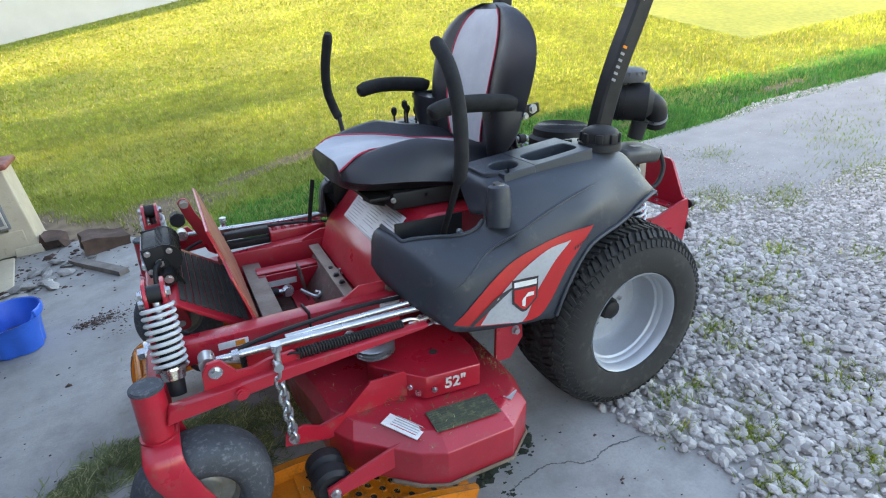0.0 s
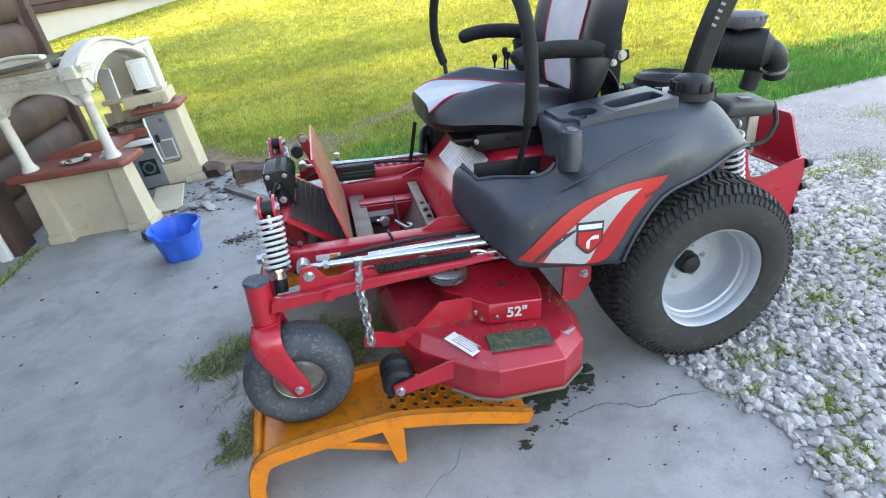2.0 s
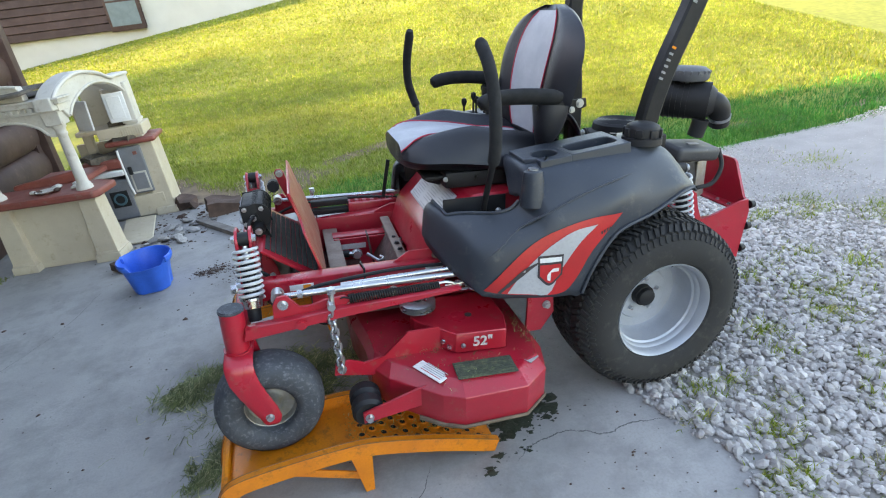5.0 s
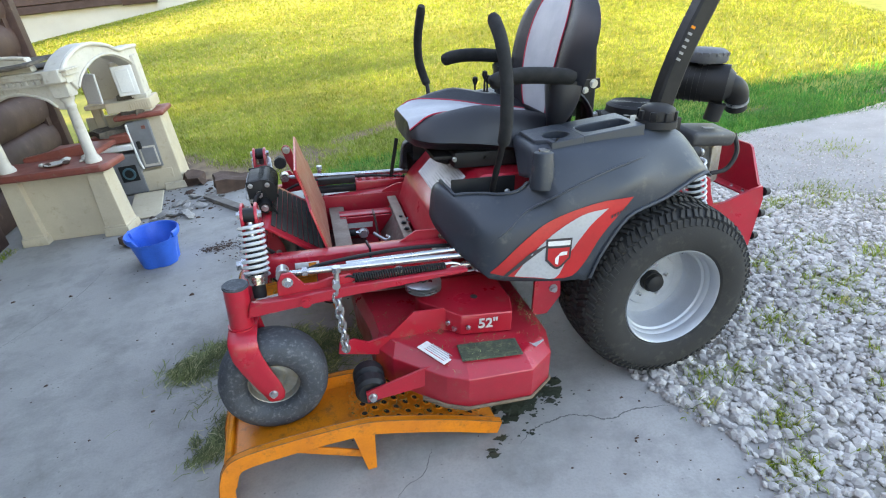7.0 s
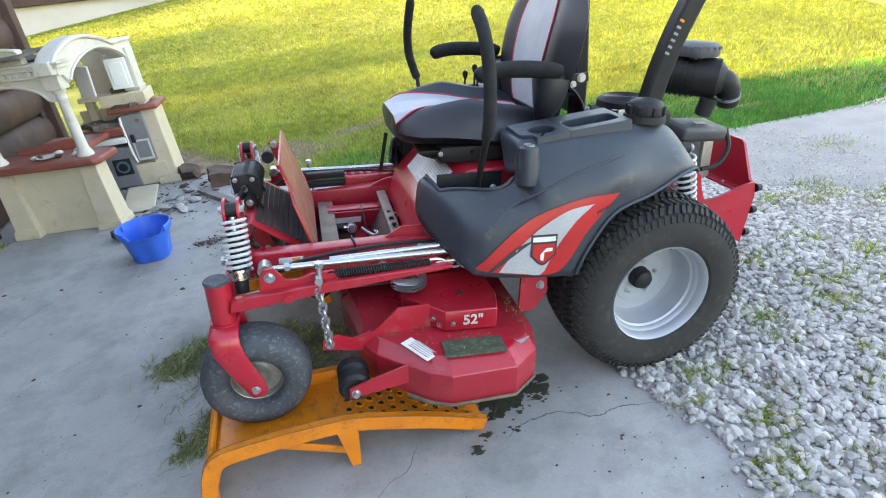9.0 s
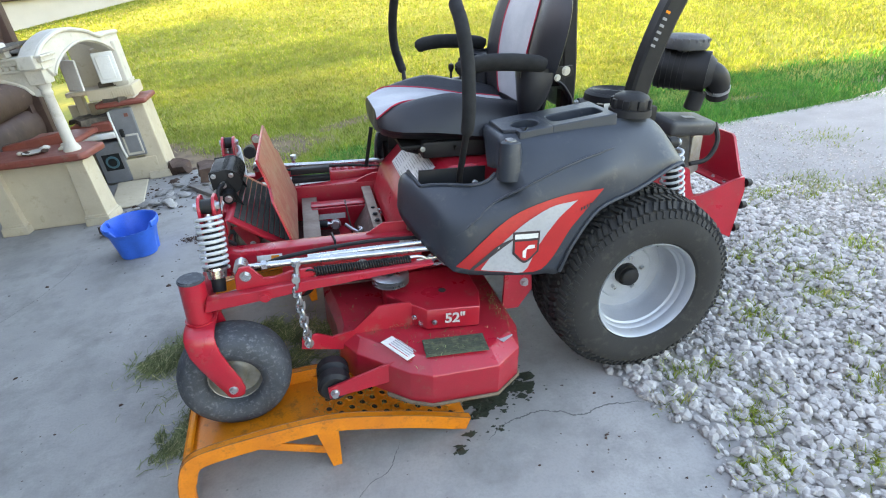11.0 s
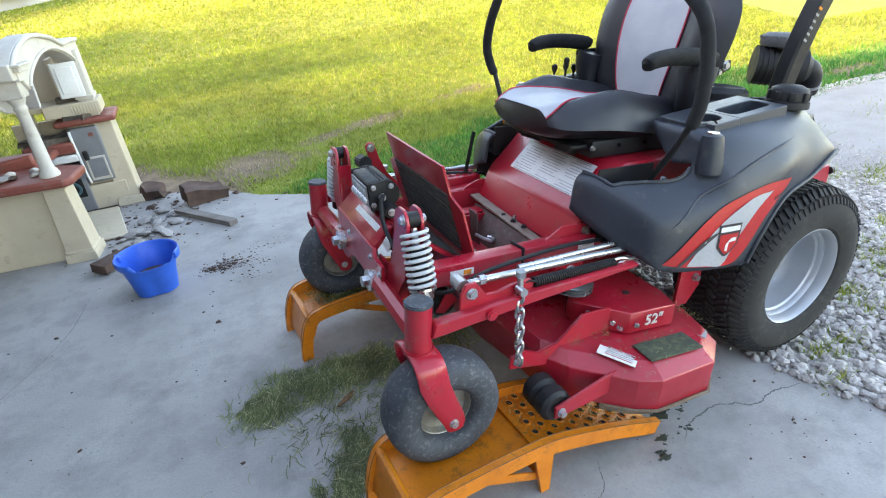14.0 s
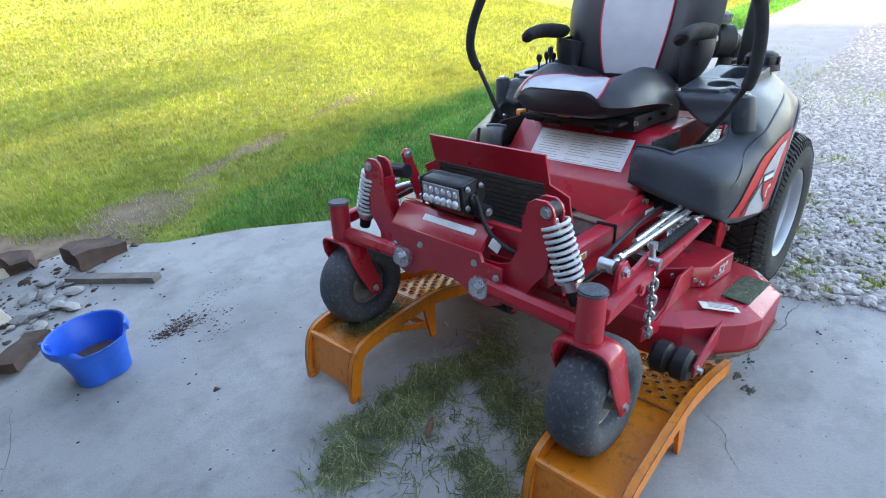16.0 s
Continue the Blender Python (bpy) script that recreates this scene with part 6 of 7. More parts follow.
def lump(bm, s, seed, rough=0.12):
    bmesh.ops.create_cube(bm, size=1)
    bmesh.ops.subdivide_edges(bm, edges=bm.edges[:], cuts=3, use_grid_fill=True)
    for v in bm.verts:
        v.co = Vector((v.co.x * s[0], v.co.y * s[1], v.co.z * s[2]))
        v.co += Vector((noise.noise(v.co * 14 + Vector((seed, 0, 0))), noise.noise(v.co * 14 + Vector((0, seed, 0))), noise.noise(v.co * 14 + Vector((0, 0, seed))))) * rough * min(s)
    return bm


def lump_panel(w, d, t, seed):
    """A thin rotten board with a ragged rim."""
    bm = lump(bmesh.new(), (w, d, t), seed, 0.3)
    for v in bm.verts:
        if abs(v.co.x) > w * 0.4 or abs(v.co.y) > d * 0.4:
            v.co.x += 0.03 * noise.noise(v.co * 9 + Vector((seed, 0, 0)))
            v.co.y += 0.03 * noise.noise(v.co * 9 + Vector((0, seed, 0)))
    return bm


# ---- toy kitchen against the log wall ----
play = thing("play_kitchen", "cream and brick-red plastic play kitchen, weathered, against the logs", "play kitchen")
FL, PR, TR = Vector((-2.83, 1.835, 0)), Vector((-2.215, 1.745, 0)), Vector((-2.075, 2.62, 0))


def along(a, b):
    """A frame at a with x towards b, y inwards, z up."""
    d = (b - a).normalized()
    return Matrix(((d.x, -d.y, 0, a.x), (d.y, d.x, 0, a.y), (0, 0, 1, 0), (0, 0, 0, 1)))


MF, LF = along(FL, PR), (PR - FL).length
def put(name, bm, mat_, m, label="", bev=0.006):
    ob = part(name, bm, mat_, play, label)
    ob.matrix_basis = m
    return bevelled(ob, bev)


def taper(bm, c, low, high, z0, z1):
    """A four-sided shaft that narrows from low to high."""
    rings = [[bm.verts.new((c[0] + sx * w / 2, c[1] + sy * d / 2, z)) for sx, sy in ((-1, -1), (1, -1), (1, 1), (-1, 1))] for (w, d), z in ((low, z0), (high, z1))]
    for k in range(4):
        bm.faces.new((rings[0][k], rings[0][(k + 1) % 4], rings[1][(k + 1) % 4], rings[1][k]))
    bm.faces.new(rings[0][::-1]), bm.faces.new(rings[1])
    return bm


put("front_panel", plate(bmesh.new(), [(0.05, 0.0), (LF - 0.05, 0.0), (LF - 0.05, 0.42), (0.05, 0.42)], "y", 0.045, 0.075), CREAM, MF)
for x0 in (0.06, LF - 0.062):
    bm = bmesh.new()
    taper(bm, (x0, 0.075), (0.128, 0.15), (0.1, 0.13), 0.06, 0.405)
    taper(bm, (x0, 0.075), (0.155, 0.18), (0.148, 0.17), 0.0, 0.05)
    taper(bm, (x0, 0.075), (0.14, 0.16), (0.13, 0.152), 0.05, 0.066)
    taper(bm, (x0, 0.075), (0.12, 0.15), (0.125, 0.155), 0.398, 0.42)
    put("pilaster", bm, CREAM, MF, "", 0.004)
bm = plate(bmesh.new(), [(-0.05, -0.045), (LF * 0.5, -0.06), (LF + 0.02, -0.055), (LF + 0.05, -0.02), (LF + 0.06, 0.18), (LF - 0.06, 0.25), (-0.05, 0.25)], "z", 0.42, 0.462)
put("counter", bm, TOY_RED, MF, "brick-red counter top", 0.012)
col_prof = [(0.046, 0.0), (0.046, 0.016), (0.041, 0.022), (0.04, 0.03), (0.033, 0.038), (0.0305, 0.07), (0.029, 0.2), (0.0255, 0.32), (0.03, 0.328), (0.031, 0.338), (0.027, 0.344), (0.03, 0.362), (0.037, 0.37), (0.038, 0.385)]
for x0, h in ((0.06, 0.9), (LF - 0.062, 1.0)):
    bm = lathe(bmesh.new(), [(r * (1 + 0.0), a * h) for r, a in col_prof], pose(x0, 0.055, 0.461, 90, 0, 0), seg=32, cap_below=1)
    for v in bm.verts:
        d = Vector((v.co.x - x0, v.co.y - 0.055, 0))
        u = (v.co.z - 0.461) / h
        if 0.045 < u < 0.31:
            v.co -= d * 0.06 * (0.5 + 0.5 * math.cos(16 * math.atan2(d.y, d.x)))
    ob = part("column", bm, PALE, play, "", 50)
    ob.matrix_basis = MF
    put("capital", taper(bmesh.new(), (x0, 0.055), (0.09, 0.09), (0.1, 0.1), 0.461 + 0.384 * h, 0.96), PALE, MF, "", 0.004)


def arch(x0, x1, z0, z1, rise, foot=0.06, n=14):
    pts = [(x0, z1), (x0, z0)]
    for k in range(n + 1):
        t = k / n
        pts.append((x0 + foot + (x1 - x0 - 2 * foot) * t, z0 + 0.008 + rise * math.sin(math.pi * t) ** 0.6))
    return pts + [(x1, z0), (x1, z1)]


put("arched_beam", plate(bmesh.new(), arch(0.03, LF - 0.06, 0.775, 0.955, 0.095), "y", 0.035, 0.09), PALE, MF)
rim = arch(0.03, LF - 0.06, 0.775, 0.955, 0.095)[2:-2]
put("arch_moulding", sweep(bmesh.new(), [(x, 0.033, z + 0.012) for x, z in rim], 0.008, seg=8, n=2), PALE, MF, "", 0.001)
bm = box(bmesh.new(), (LF / 2, 0.05, 0.94), (LF + 0.01, 0.1, 0.04))
box(bm, (LF / 2, 0.045, 0.972), (LF + 0.05, 0.13, 0.024))
box(bm, (LF / 2, 0.04, 0.99), (LF + 0.075, 0.15, 0.012))
put("cornice", bm, PALE, MF, "", 0.003)
for k in range(17):
    part("dentil", box(bmesh.new(), (0.03 + (LF - 0.06) * k / 16, -0.006, 0.945), (0.018, 0.02, 0.022), bevel=0.003), PALE, play).matrix_basis = MF
top = [(-0.03, 0.997)] + [(0.02 + 0.44 * k / 12, 1.0 + 0.085 * math.sin(math.pi * (0.08 + 0.62 * k / 12)) ** 0.8) for k in range(13)]
put("pediment", plate(bmesh.new(), top + [(0.47, 0.997)], "y", 0.0, 0.05), PALE, MF, "broken arched pediment", 0.004)
put("pediment_moulding", sweep(bmesh.new(), [(x, -0.002, z - 0.004) for x, z in top[1:]], 0.011, seg=8, n=2), PALE, MF, "", 0.001)
put("roof_panel", lump_panel(0.5, 0.3, 0.016, 2.0), MOULD, MF @ pose(0.27, 0.07, 1.035, 4, -3, -3), "rotten grey roof panel with a ragged edge")
put("roof_panel", lump_panel(0.34, 0.5, 0.014, 5.0), MOULD, MF @ pose(LF - 0.25, 0.4, 1.0, 1, -2, -8), "rotten grey roof panel with a ragged edge")
MS, LS = along(PR, TR), (TR - PR).length
n = 16
def crown_z(t):
    return 1.0 + (0.1 * math.sin(math.pi * min(1.0, t / 0.72)) ** 0.75 if t < 0.72 else 0.0) + 0.028 * max(0.0, min(1.0, (t - 0.5) / 0.3))
outer = [(-0.05, 0.93), (-0.05, 1.0)] + [(-0.02 + (LS + 0.09) * k / n, crown_z(k / n)) for k in range(n + 1)] + [(LS + 0.085, 1.02), (LS + 0.085, 0.86)]
inner = [(LS - 0.02 - (LS - 0.11) * k / n, 0.87 + 0.13 * math.sin(math.pi * k / n) ** 0.7) for k in range(n + 1)]
put("side_arch", plate(bmesh.new(), outer + inner + [(0.04, 0.93)], "y", 0.0, 0.09), PALE, MS, "arched side beam", 0.005)
put("arch_moulding", sweep(bmesh.new(), [(x, -0.006, z - 0.012) for x, z in outer[2:-2]], 0.012, seg=8, n=2), PALE, MS, "", 0.001)
put("arch_moulding", sweep(bmesh.new(), [(x, -0.004, z + 0.012) for x, z in inner], 0.008, seg=8, n=2), PALE, MS, "", 0.001)
# kitchen wall at the far end, facing the counter
def kit(name, c, s, mat_, label="", rot=(0, 0, 0), bev=0.006):
    return put(name, box(bmesh.new(), c, s, rot), mat_, Matrix(), label, bev)


put("tower", taper(bmesh.new(), (-2.065, 2.67), (0.13, 0.27), (0.1, 0.25), 0.05, 0.56), CREAM, Matrix())
put("tower_foot", taper(bmesh.new(), (-2.065, 2.665), (0.16, 0.3), (0.145, 0.285), 0.0, 0.055), CREAM, Matrix())
kit("back_panel", (-2.32, 2.8, 0.28), (0.52, 0.03, 0.56), CREAM)
kit("shelf_edge", (-2.145, 2.66, 0.568), (0.33, 0.32, 0.035), TOY_RED, "brick-red shelf edge", bev=0.012)
kit("fridge_body", (-2.18, 2.67, 0.29), (0.16, 0.2, 0.52), CREAM)
kit("fridge_foot", (-2.16, 2.56, 0.09), (0.22, 0.05, 0.16), CREAM)
kit("fridge_door", (-2.176, 2.55, 0.36), (0.158, 0.035, 0.35), TOY_GREY, "silver-grey toy fridge door", bev=0.012)
kit("niche_frame", (-2.17, 2.531, 0.275), (0.112, 0.008, 0.15), PALE, bev=0.003)
kit("water_niche", (-2.168, 2.527, 0.278), (0.088, 0.006, 0.12), TOY_GREY, bev=0.002)
kit("niche_tap", (-2.21, 2.52, 0.365), (0.028, 0.02, 0.06), DARK, bev=0.008)
put("door_handle", sweep(bmesh.new(), [(-2.252, 2.53, 0.52), (-2.25, 2.515, 0.46), (-2.246, 2.512, 0.36), (-2.244, 2.515, 0.26), (-2.24, 2.53, 0.19)], 0.0085, seg=8), WHITE_PAINT, Matrix(), "", 0.001)
kit("fridge_badge", (-2.145, 2.531, 0.485), (0.026, 0.006, 0.024), TOY_RED, bev=0.001)
kit("oven", (-2.35, 2.64, 0.16), (0.19, 0.22, 0.3), TOY_GREY, "toy oven with a dark window", bev=0.012)
kit("oven_window", (-2.345, 2.528, 0.17), (0.12, 0.008, 0.12), DARK, bev=0.003)
TEAL = material("faded_teal_print", (0.05, 0.13, 0.16), rough=0.5, bump=0)
put("burner_print", lathe(bmesh.new(), [(0.03, -0.002), (0.044, -0.003), (0.046, 0.001)], pose(-2.345, 2.522, 0.17), seg=24, cap_below=0), TEAL, Matrix(), "", 0.001)
kit("sink_edge", (-2.37, 2.6, 0.365), (0.24, 0.2, 0.045), WHITE_PAINT, bev=0.012)
kit("low_counter", (-2.38, 2.62, 0.43), (0.27, 0.24, 0.07), TOY_RED, "", bev=0.014)
kit("upper_post", (-2.105, 2.64, 0.77), (0.085, 0.15, 0.39), PALE)
kit("post_band", (-2.105, 2.635, 0.7), (0.1, 0.165, 0.02), PALE, bev=0.003)
kit("cabinet_back", (-2.28, 2.79, 0.82), (0.3, 0.03, 0.34), CREAM)
kit("cabinet_floor", (-2.19, 2.66, 0.64), (0.3, 0.25, 0.075), CREAM)
for k in range(9):
    kit("rib", (-2.19 + 0.016 * k, 2.532, 0.635), (0.007, 0.006, 0.05), CREAM, bev=0.002)
kit("cabinet_divider", (-2.235, 2.69, 0.8), (0.02, 0.18, 0.26), CREAM)
kit("cabinet_door", (-2.152, 2.53, 0.81), (0.132, 0.016, 0.2), WHITE_PAINT, "white toy cabinet door ajar", (0, 0, 8))
kit("door_panel", (-2.153, 2.519, 0.81), (0.088, 0.008, 0.15), WHITE_PAINT, "", (0, 0, 8), 0.003)
kit("cabinet_door", (-2.37, 2.51, 0.79), (0.118, 0.016, 0.2), WHITE_PAINT, "white toy cabinet door standing open", (0, 4, -25))
kit("back_post", (-2.46, 2.72, 0.68), (0.06, 0.06, 0.5), CREAM)
kit("low_shelf", (-2.4, 2.66, 0.66), (0.16, 0.2, 0.03), CREAM)
kit("fallen_board", (-2.2, 2.2, 0.02), (0.2, 0.5, 0.014), CREAM, "loose cream floor board", (2, 4, 8))
put("back_counter", box(bmesh.new(), (LF * 0.36, 0.47, 0.435), (LF * 0.62, 0.42, 0.04), (0, 0, 0)), TOY_RED, MF, "", 0.014)
put("counter_riser", box(bmesh.new(), (LF * 0.36, 0.3, 0.47), (LF * 0.62, 0.05, 0.07), (0, -6, 8)), TOY_RED, MF, "", 0.014)
for k, (x, y, z, sx, sy) in enumerate(((-2.2, 2.62, 0.685, 0.1, 0.06), (-2.36, 2.6, 0.475, 0.22, 0.16), (-2.46, 2.62, 0.48, 0.12, 0.1), (-2.17, 2.6, 0.592, 0.18, 0.12))):
    ob = lump(bmesh.new(), (sx, sy, 0.035), 20.0 + k, 0.9)
    put("leaf_litter", ob, MOULD, pose(x, y, z, 0, 0, 25 * k), "rotted leaves and mould", 0.001)
put("plate", lathe(bmesh.new(), [(0.001, 0.004), (0.035, 0.004), (0.055, 0.012), (0.058, 0.012), (0.036, 0.0), (0.001, 0.0)], MF @ pose(0.33, 0.07, 0.466, 90, 0, 0), seg=24), PALE, Matrix(), "pale toy plate", 0.0005)
rng = random.Random(4)
for k in range(7):
    bm = bmesh.new()
    bmesh.ops.create_icosphere(bm, subdivisions=2, radius=0.022)
    for v in bm.verts:
        v.co += v.normal * 0.012 * noise.noise(v.co * 40 + Vector((k * 7, 0, 0)))
        v.co.z *= 0.6
    ob = finish(bm, "pebble", [PALE, TIMBER, STUCCO][k % 3])
    ob.matrix_basis = MF @ pose(0.26 + 0.035 * k + rng.uniform(-.02, .02), 0.1 + rng.uniform(-.03, .1), 0.472, 0, 0, rng.uniform(0, 180))
    tagged(ob, "small pale stone lying on the toy counter", "stone", "stones on the counter")

# ---- things lying at the edge of the concrete ----
for i, (c, s, rz, lab_) in enumerate((((-1.925, 2.56, 0.045), (0.15, 0.1, 0.085), -18, "short dark weathered timber block"), ((-1.615, 2.29, 0.05), (0.25, 0.15, 0.085), 14, "split dark timber block lying on the concrete"))):
    ob = finish(lump(bmesh.new(), s, i * 5.0, 0.34), "timber_block", TIMBER)
    ob.matrix_basis = pose(*c, 4, 10 if i else 3, rz)
    tagged(ob, lab_, "timber block", "loose timber")
ob = finish(lump(bmesh.new(), (0.5, 0.055, 0.03), 3.0, 0.08), "plank", GREY_WOOD)
ob.matrix_basis = pose(-1.647, 1.945, 0.016, 0, 0, -55)
tagged(ob, "grey weathered wooden plank offcut on the concrete", "plank", "loose timber")
ob = finish(lump(bmesh.new(), (0.24, 0.1, 0.045), 8.0, 0.2), "plank", TIMBER)
ob.matrix_basis = pose(-2.1, 1.6, 0.026, 0, 5, 48)
tagged(ob, "dark broken board beside the blue bucket", "plank", "loose timber")


# ---- loose stones: 14 shapes shared ----
def stone_mesh(seed):
    r = random.Random(seed)
    bm = bmesh.new()
    for i in range(15):
        up, turn = 1 - 2 * (i + 0.5) / 15, i * 2.4 + r.uniform(-0.35, 0.35)
        flat_, k = math.sqrt(1 - up * up), r.uniform(0.86, 1.1)
        bm.verts.new((flat_ * math.cos(turn) * 1.1 * k, flat_ * math.sin(turn) * 0.85 * k, up * r.uniform(0.5, 0.68)))
    bmesh.ops.convex_hull(bm, input=bm.verts)
    for v in [v for v in bm.verts if not v.link_faces]:
        bm.verts.remove(v)
    bmesh.ops.triangulate(bm, faces=bm.faces)
    me = bpy.data.meshes.new("stone")
    bmesh.ops.recalc_face_normals(bm, faces=bm.faces)
    bm.to_mesh(me)
    bm.free()
    me.materials.append(STONE)
    return me


STONES = [stone_mesh(100 + k) for k in range(14)]
rng = random.Random(11)
for k in range(48):
    u = rng.uniform(-1, 1)
    x, y = -1.93 + 0.16 * u + rng.gauss(0, 0.07), 2.0 + 0.26 * u + rng.gauss(0, 0.1)
    ob = new("rubble", STONES[k % 14])
    r = rng.choice((0.01, 0.014, 0.018, 0.026, 0.034, 0.042))
    ob.matrix_basis = pose(x, y, r * 0.4, rng.uniform(-15, 15), rng.uniform(-15, 15), rng.uniform(0, 360)) @ Matrix.Diagonal((r * 1.2, r, r * 0.6, 1))
    ob.material_slots[0].link = "OBJECT"
    ob.material_slots[0].material = RUBBLE
    tagged(ob, "small broken piece of pale concrete rubble", "rubble", "rubble by the play kitchen")


def many(name, parts_v, parts_f, mat_, label, category, parent=None, flat=False):
    me = bpy.data.meshes.new(name)
    v, f = np.concatenate(parts_v), np.concatenate(parts_f)
    me.vertices.add(len(v)), me.loops.add(f.size), me.polygons.add(len(f))
    me.vertices.foreach_set("co", v.astype(np.float32).ravel())
    me.loops.foreach_set("vertex_index", f.astype(np.int32).ravel())
    me.polygons.foreach_set("loop_start", np.arange(0, f.size, f.shape[1], dtype=np.int32))
    me.update(calc_edges=True)
    if flat:
        me.shade_flat()
    me.materials.append(mat_)
    ob = new(name, me)
    if parent:
        ob.parent = parent
    return tagged(ob, label, category, kind="stuff")


def weeds_at(x, y):
    return max(0.0, noise.noise((x * 1.3 + 3, y * 1.3, 5.0)) - 0.18) * 2.2


gen = np.random.default_rng(5)
shapes = [(np.array([tuple(v.co) for v in me.vertices]), np.array([tuple(p.vertices) for p in me.polygons])) for me in STONES]
pv, pf, base, singles = [], [], 0, 0
spots = []
for x0, x1, y0, y1, dens, size in ((-0.14, 1.2, -2.0, 1.5, 4300, 0.0128), (1.2, 3.0, -2.4, 1.55, 4200, 0.0102), (3.0, 6.0, -3.0, 1.6, 1500, 0.0105), (6.0, 12.0, -3.0, 1.6, 200, 0.014)):
    n = int((x1 - x0) * (y1 - y0) * dens)
    for x, y in zip(gen.uniform(x0, x1, n), gen.uniform(y0, y1, n)):
        if x < stone_edge(y) + gen.exponential(0.03) - 0.02 or y > 1.5 + 0.12 * math.sin(x * 2):
            continue
        spots.append((x, y, size))
for i, (x, y, size) in enumerate(spots):
    r = size * min(1.7, float(gen.lognormal(-0.12, 0.4)))
    k = int(gen.integers(14))
    flat_ = packed(x, y)
    if flat_ > 0 and gen.random() < 0.4 * flat_:
        continue
    r *= 1 - 0.6 * flat_
    z = -0.006 + r * 0.3 + float(gen.uniform(0, 0.008 if x < 1.2 else 0.004)) if x > 0.12 else r * 0.42
    a, b, c = gen.normal(0, 24), gen.normal(0, 24), gen.uniform(0, 360)
    if singles < 300 and -0.1 < x < 0.75 and -1.05 < y < -0.35 and r > 0.012:
        ob = new("stone", STONES[k])
        ob.matrix_basis = pose(x, y, z, a, b, c) @ Matrix.Diagonal((r, r, r, 1))
        ob.parent = gravel
        singles += 1
        continue
    m = np.array(pose(x, y, z, a, b, c).to_3x3()) * r
    v, f = shapes[k]
    pv.append(v @ m.T + np.array((x, y, z)))
    pf.append(f + base)
    base += len(v)
n = 22000
xs_, ys_ = gen.uniform(-0.12, 2.2, n), gen.uniform(-1.9, 1.45, n)
for x, y in zip(xs_, ys_):
    if x < stone_edge(y) + 0.01 - float(gen.exponential(0.015)):
        continue
    r = float(gen.uniform(0.0025, 0.0065))
    v, f = shapes[int(gen.integers(14))]
    m = np.array(pose(0, 0, 0, gen.uniform(-90, 90), gen.uniform(-90, 90), gen.uniform(0, 360)).to_3x3()) * r
    pv.append(v @ m.T + np.array((x, y, (0.0 if x < 0.02 else -0.001) + r * 0.4 + (0.004 * gen.random() if x > 0.05 else 0))))
    pf.append(f + base)
    base += len(v)
many("gravel_stones", pv, pf, STONE, "crushed pale grey limestone stones of the drive", "", gravel, True)


# the packed track: fine crushed stone, flush with the feet of the loose stones
PACKED = material("packed_stone_fines", (0.31, 0.291, 0.277), (0.255, 0.239, 0.226), rough=0.95, scale=5, fine=150, bump=0.55, dirt=(0.29, 0.265, 0.235), dirt_amount=0.24, spots=((0.38, 0.36, 0.34), 55, 0.12))
bm = bmesh.new()
tx, ty = [1.0 + 0.1 * k for k in range(31)] + [4.4, 5, 6, 8, 12], [-0.1 + 0.06 * k for k in range(28)]
rows = [[bm.verts.new((x, y, -0.012 + 0.014 * min(1.0, packed(x, y) * 1.6) + 0.0015 * noise.noise((x * 9, y * 9, 1.0)))) for x in tx] for y in ty]
for a, b in zip(rows, rows[1:]):
    for k in range(len(tx) - 1):
        bm.faces.new((a[k], a[k + 1], b[k + 1], b[k]))
tagged(finish(bm, "gravel_track", PACKED), "packed fine grey stone of a wheel track in the gravel", "gravel track", kind="structure")


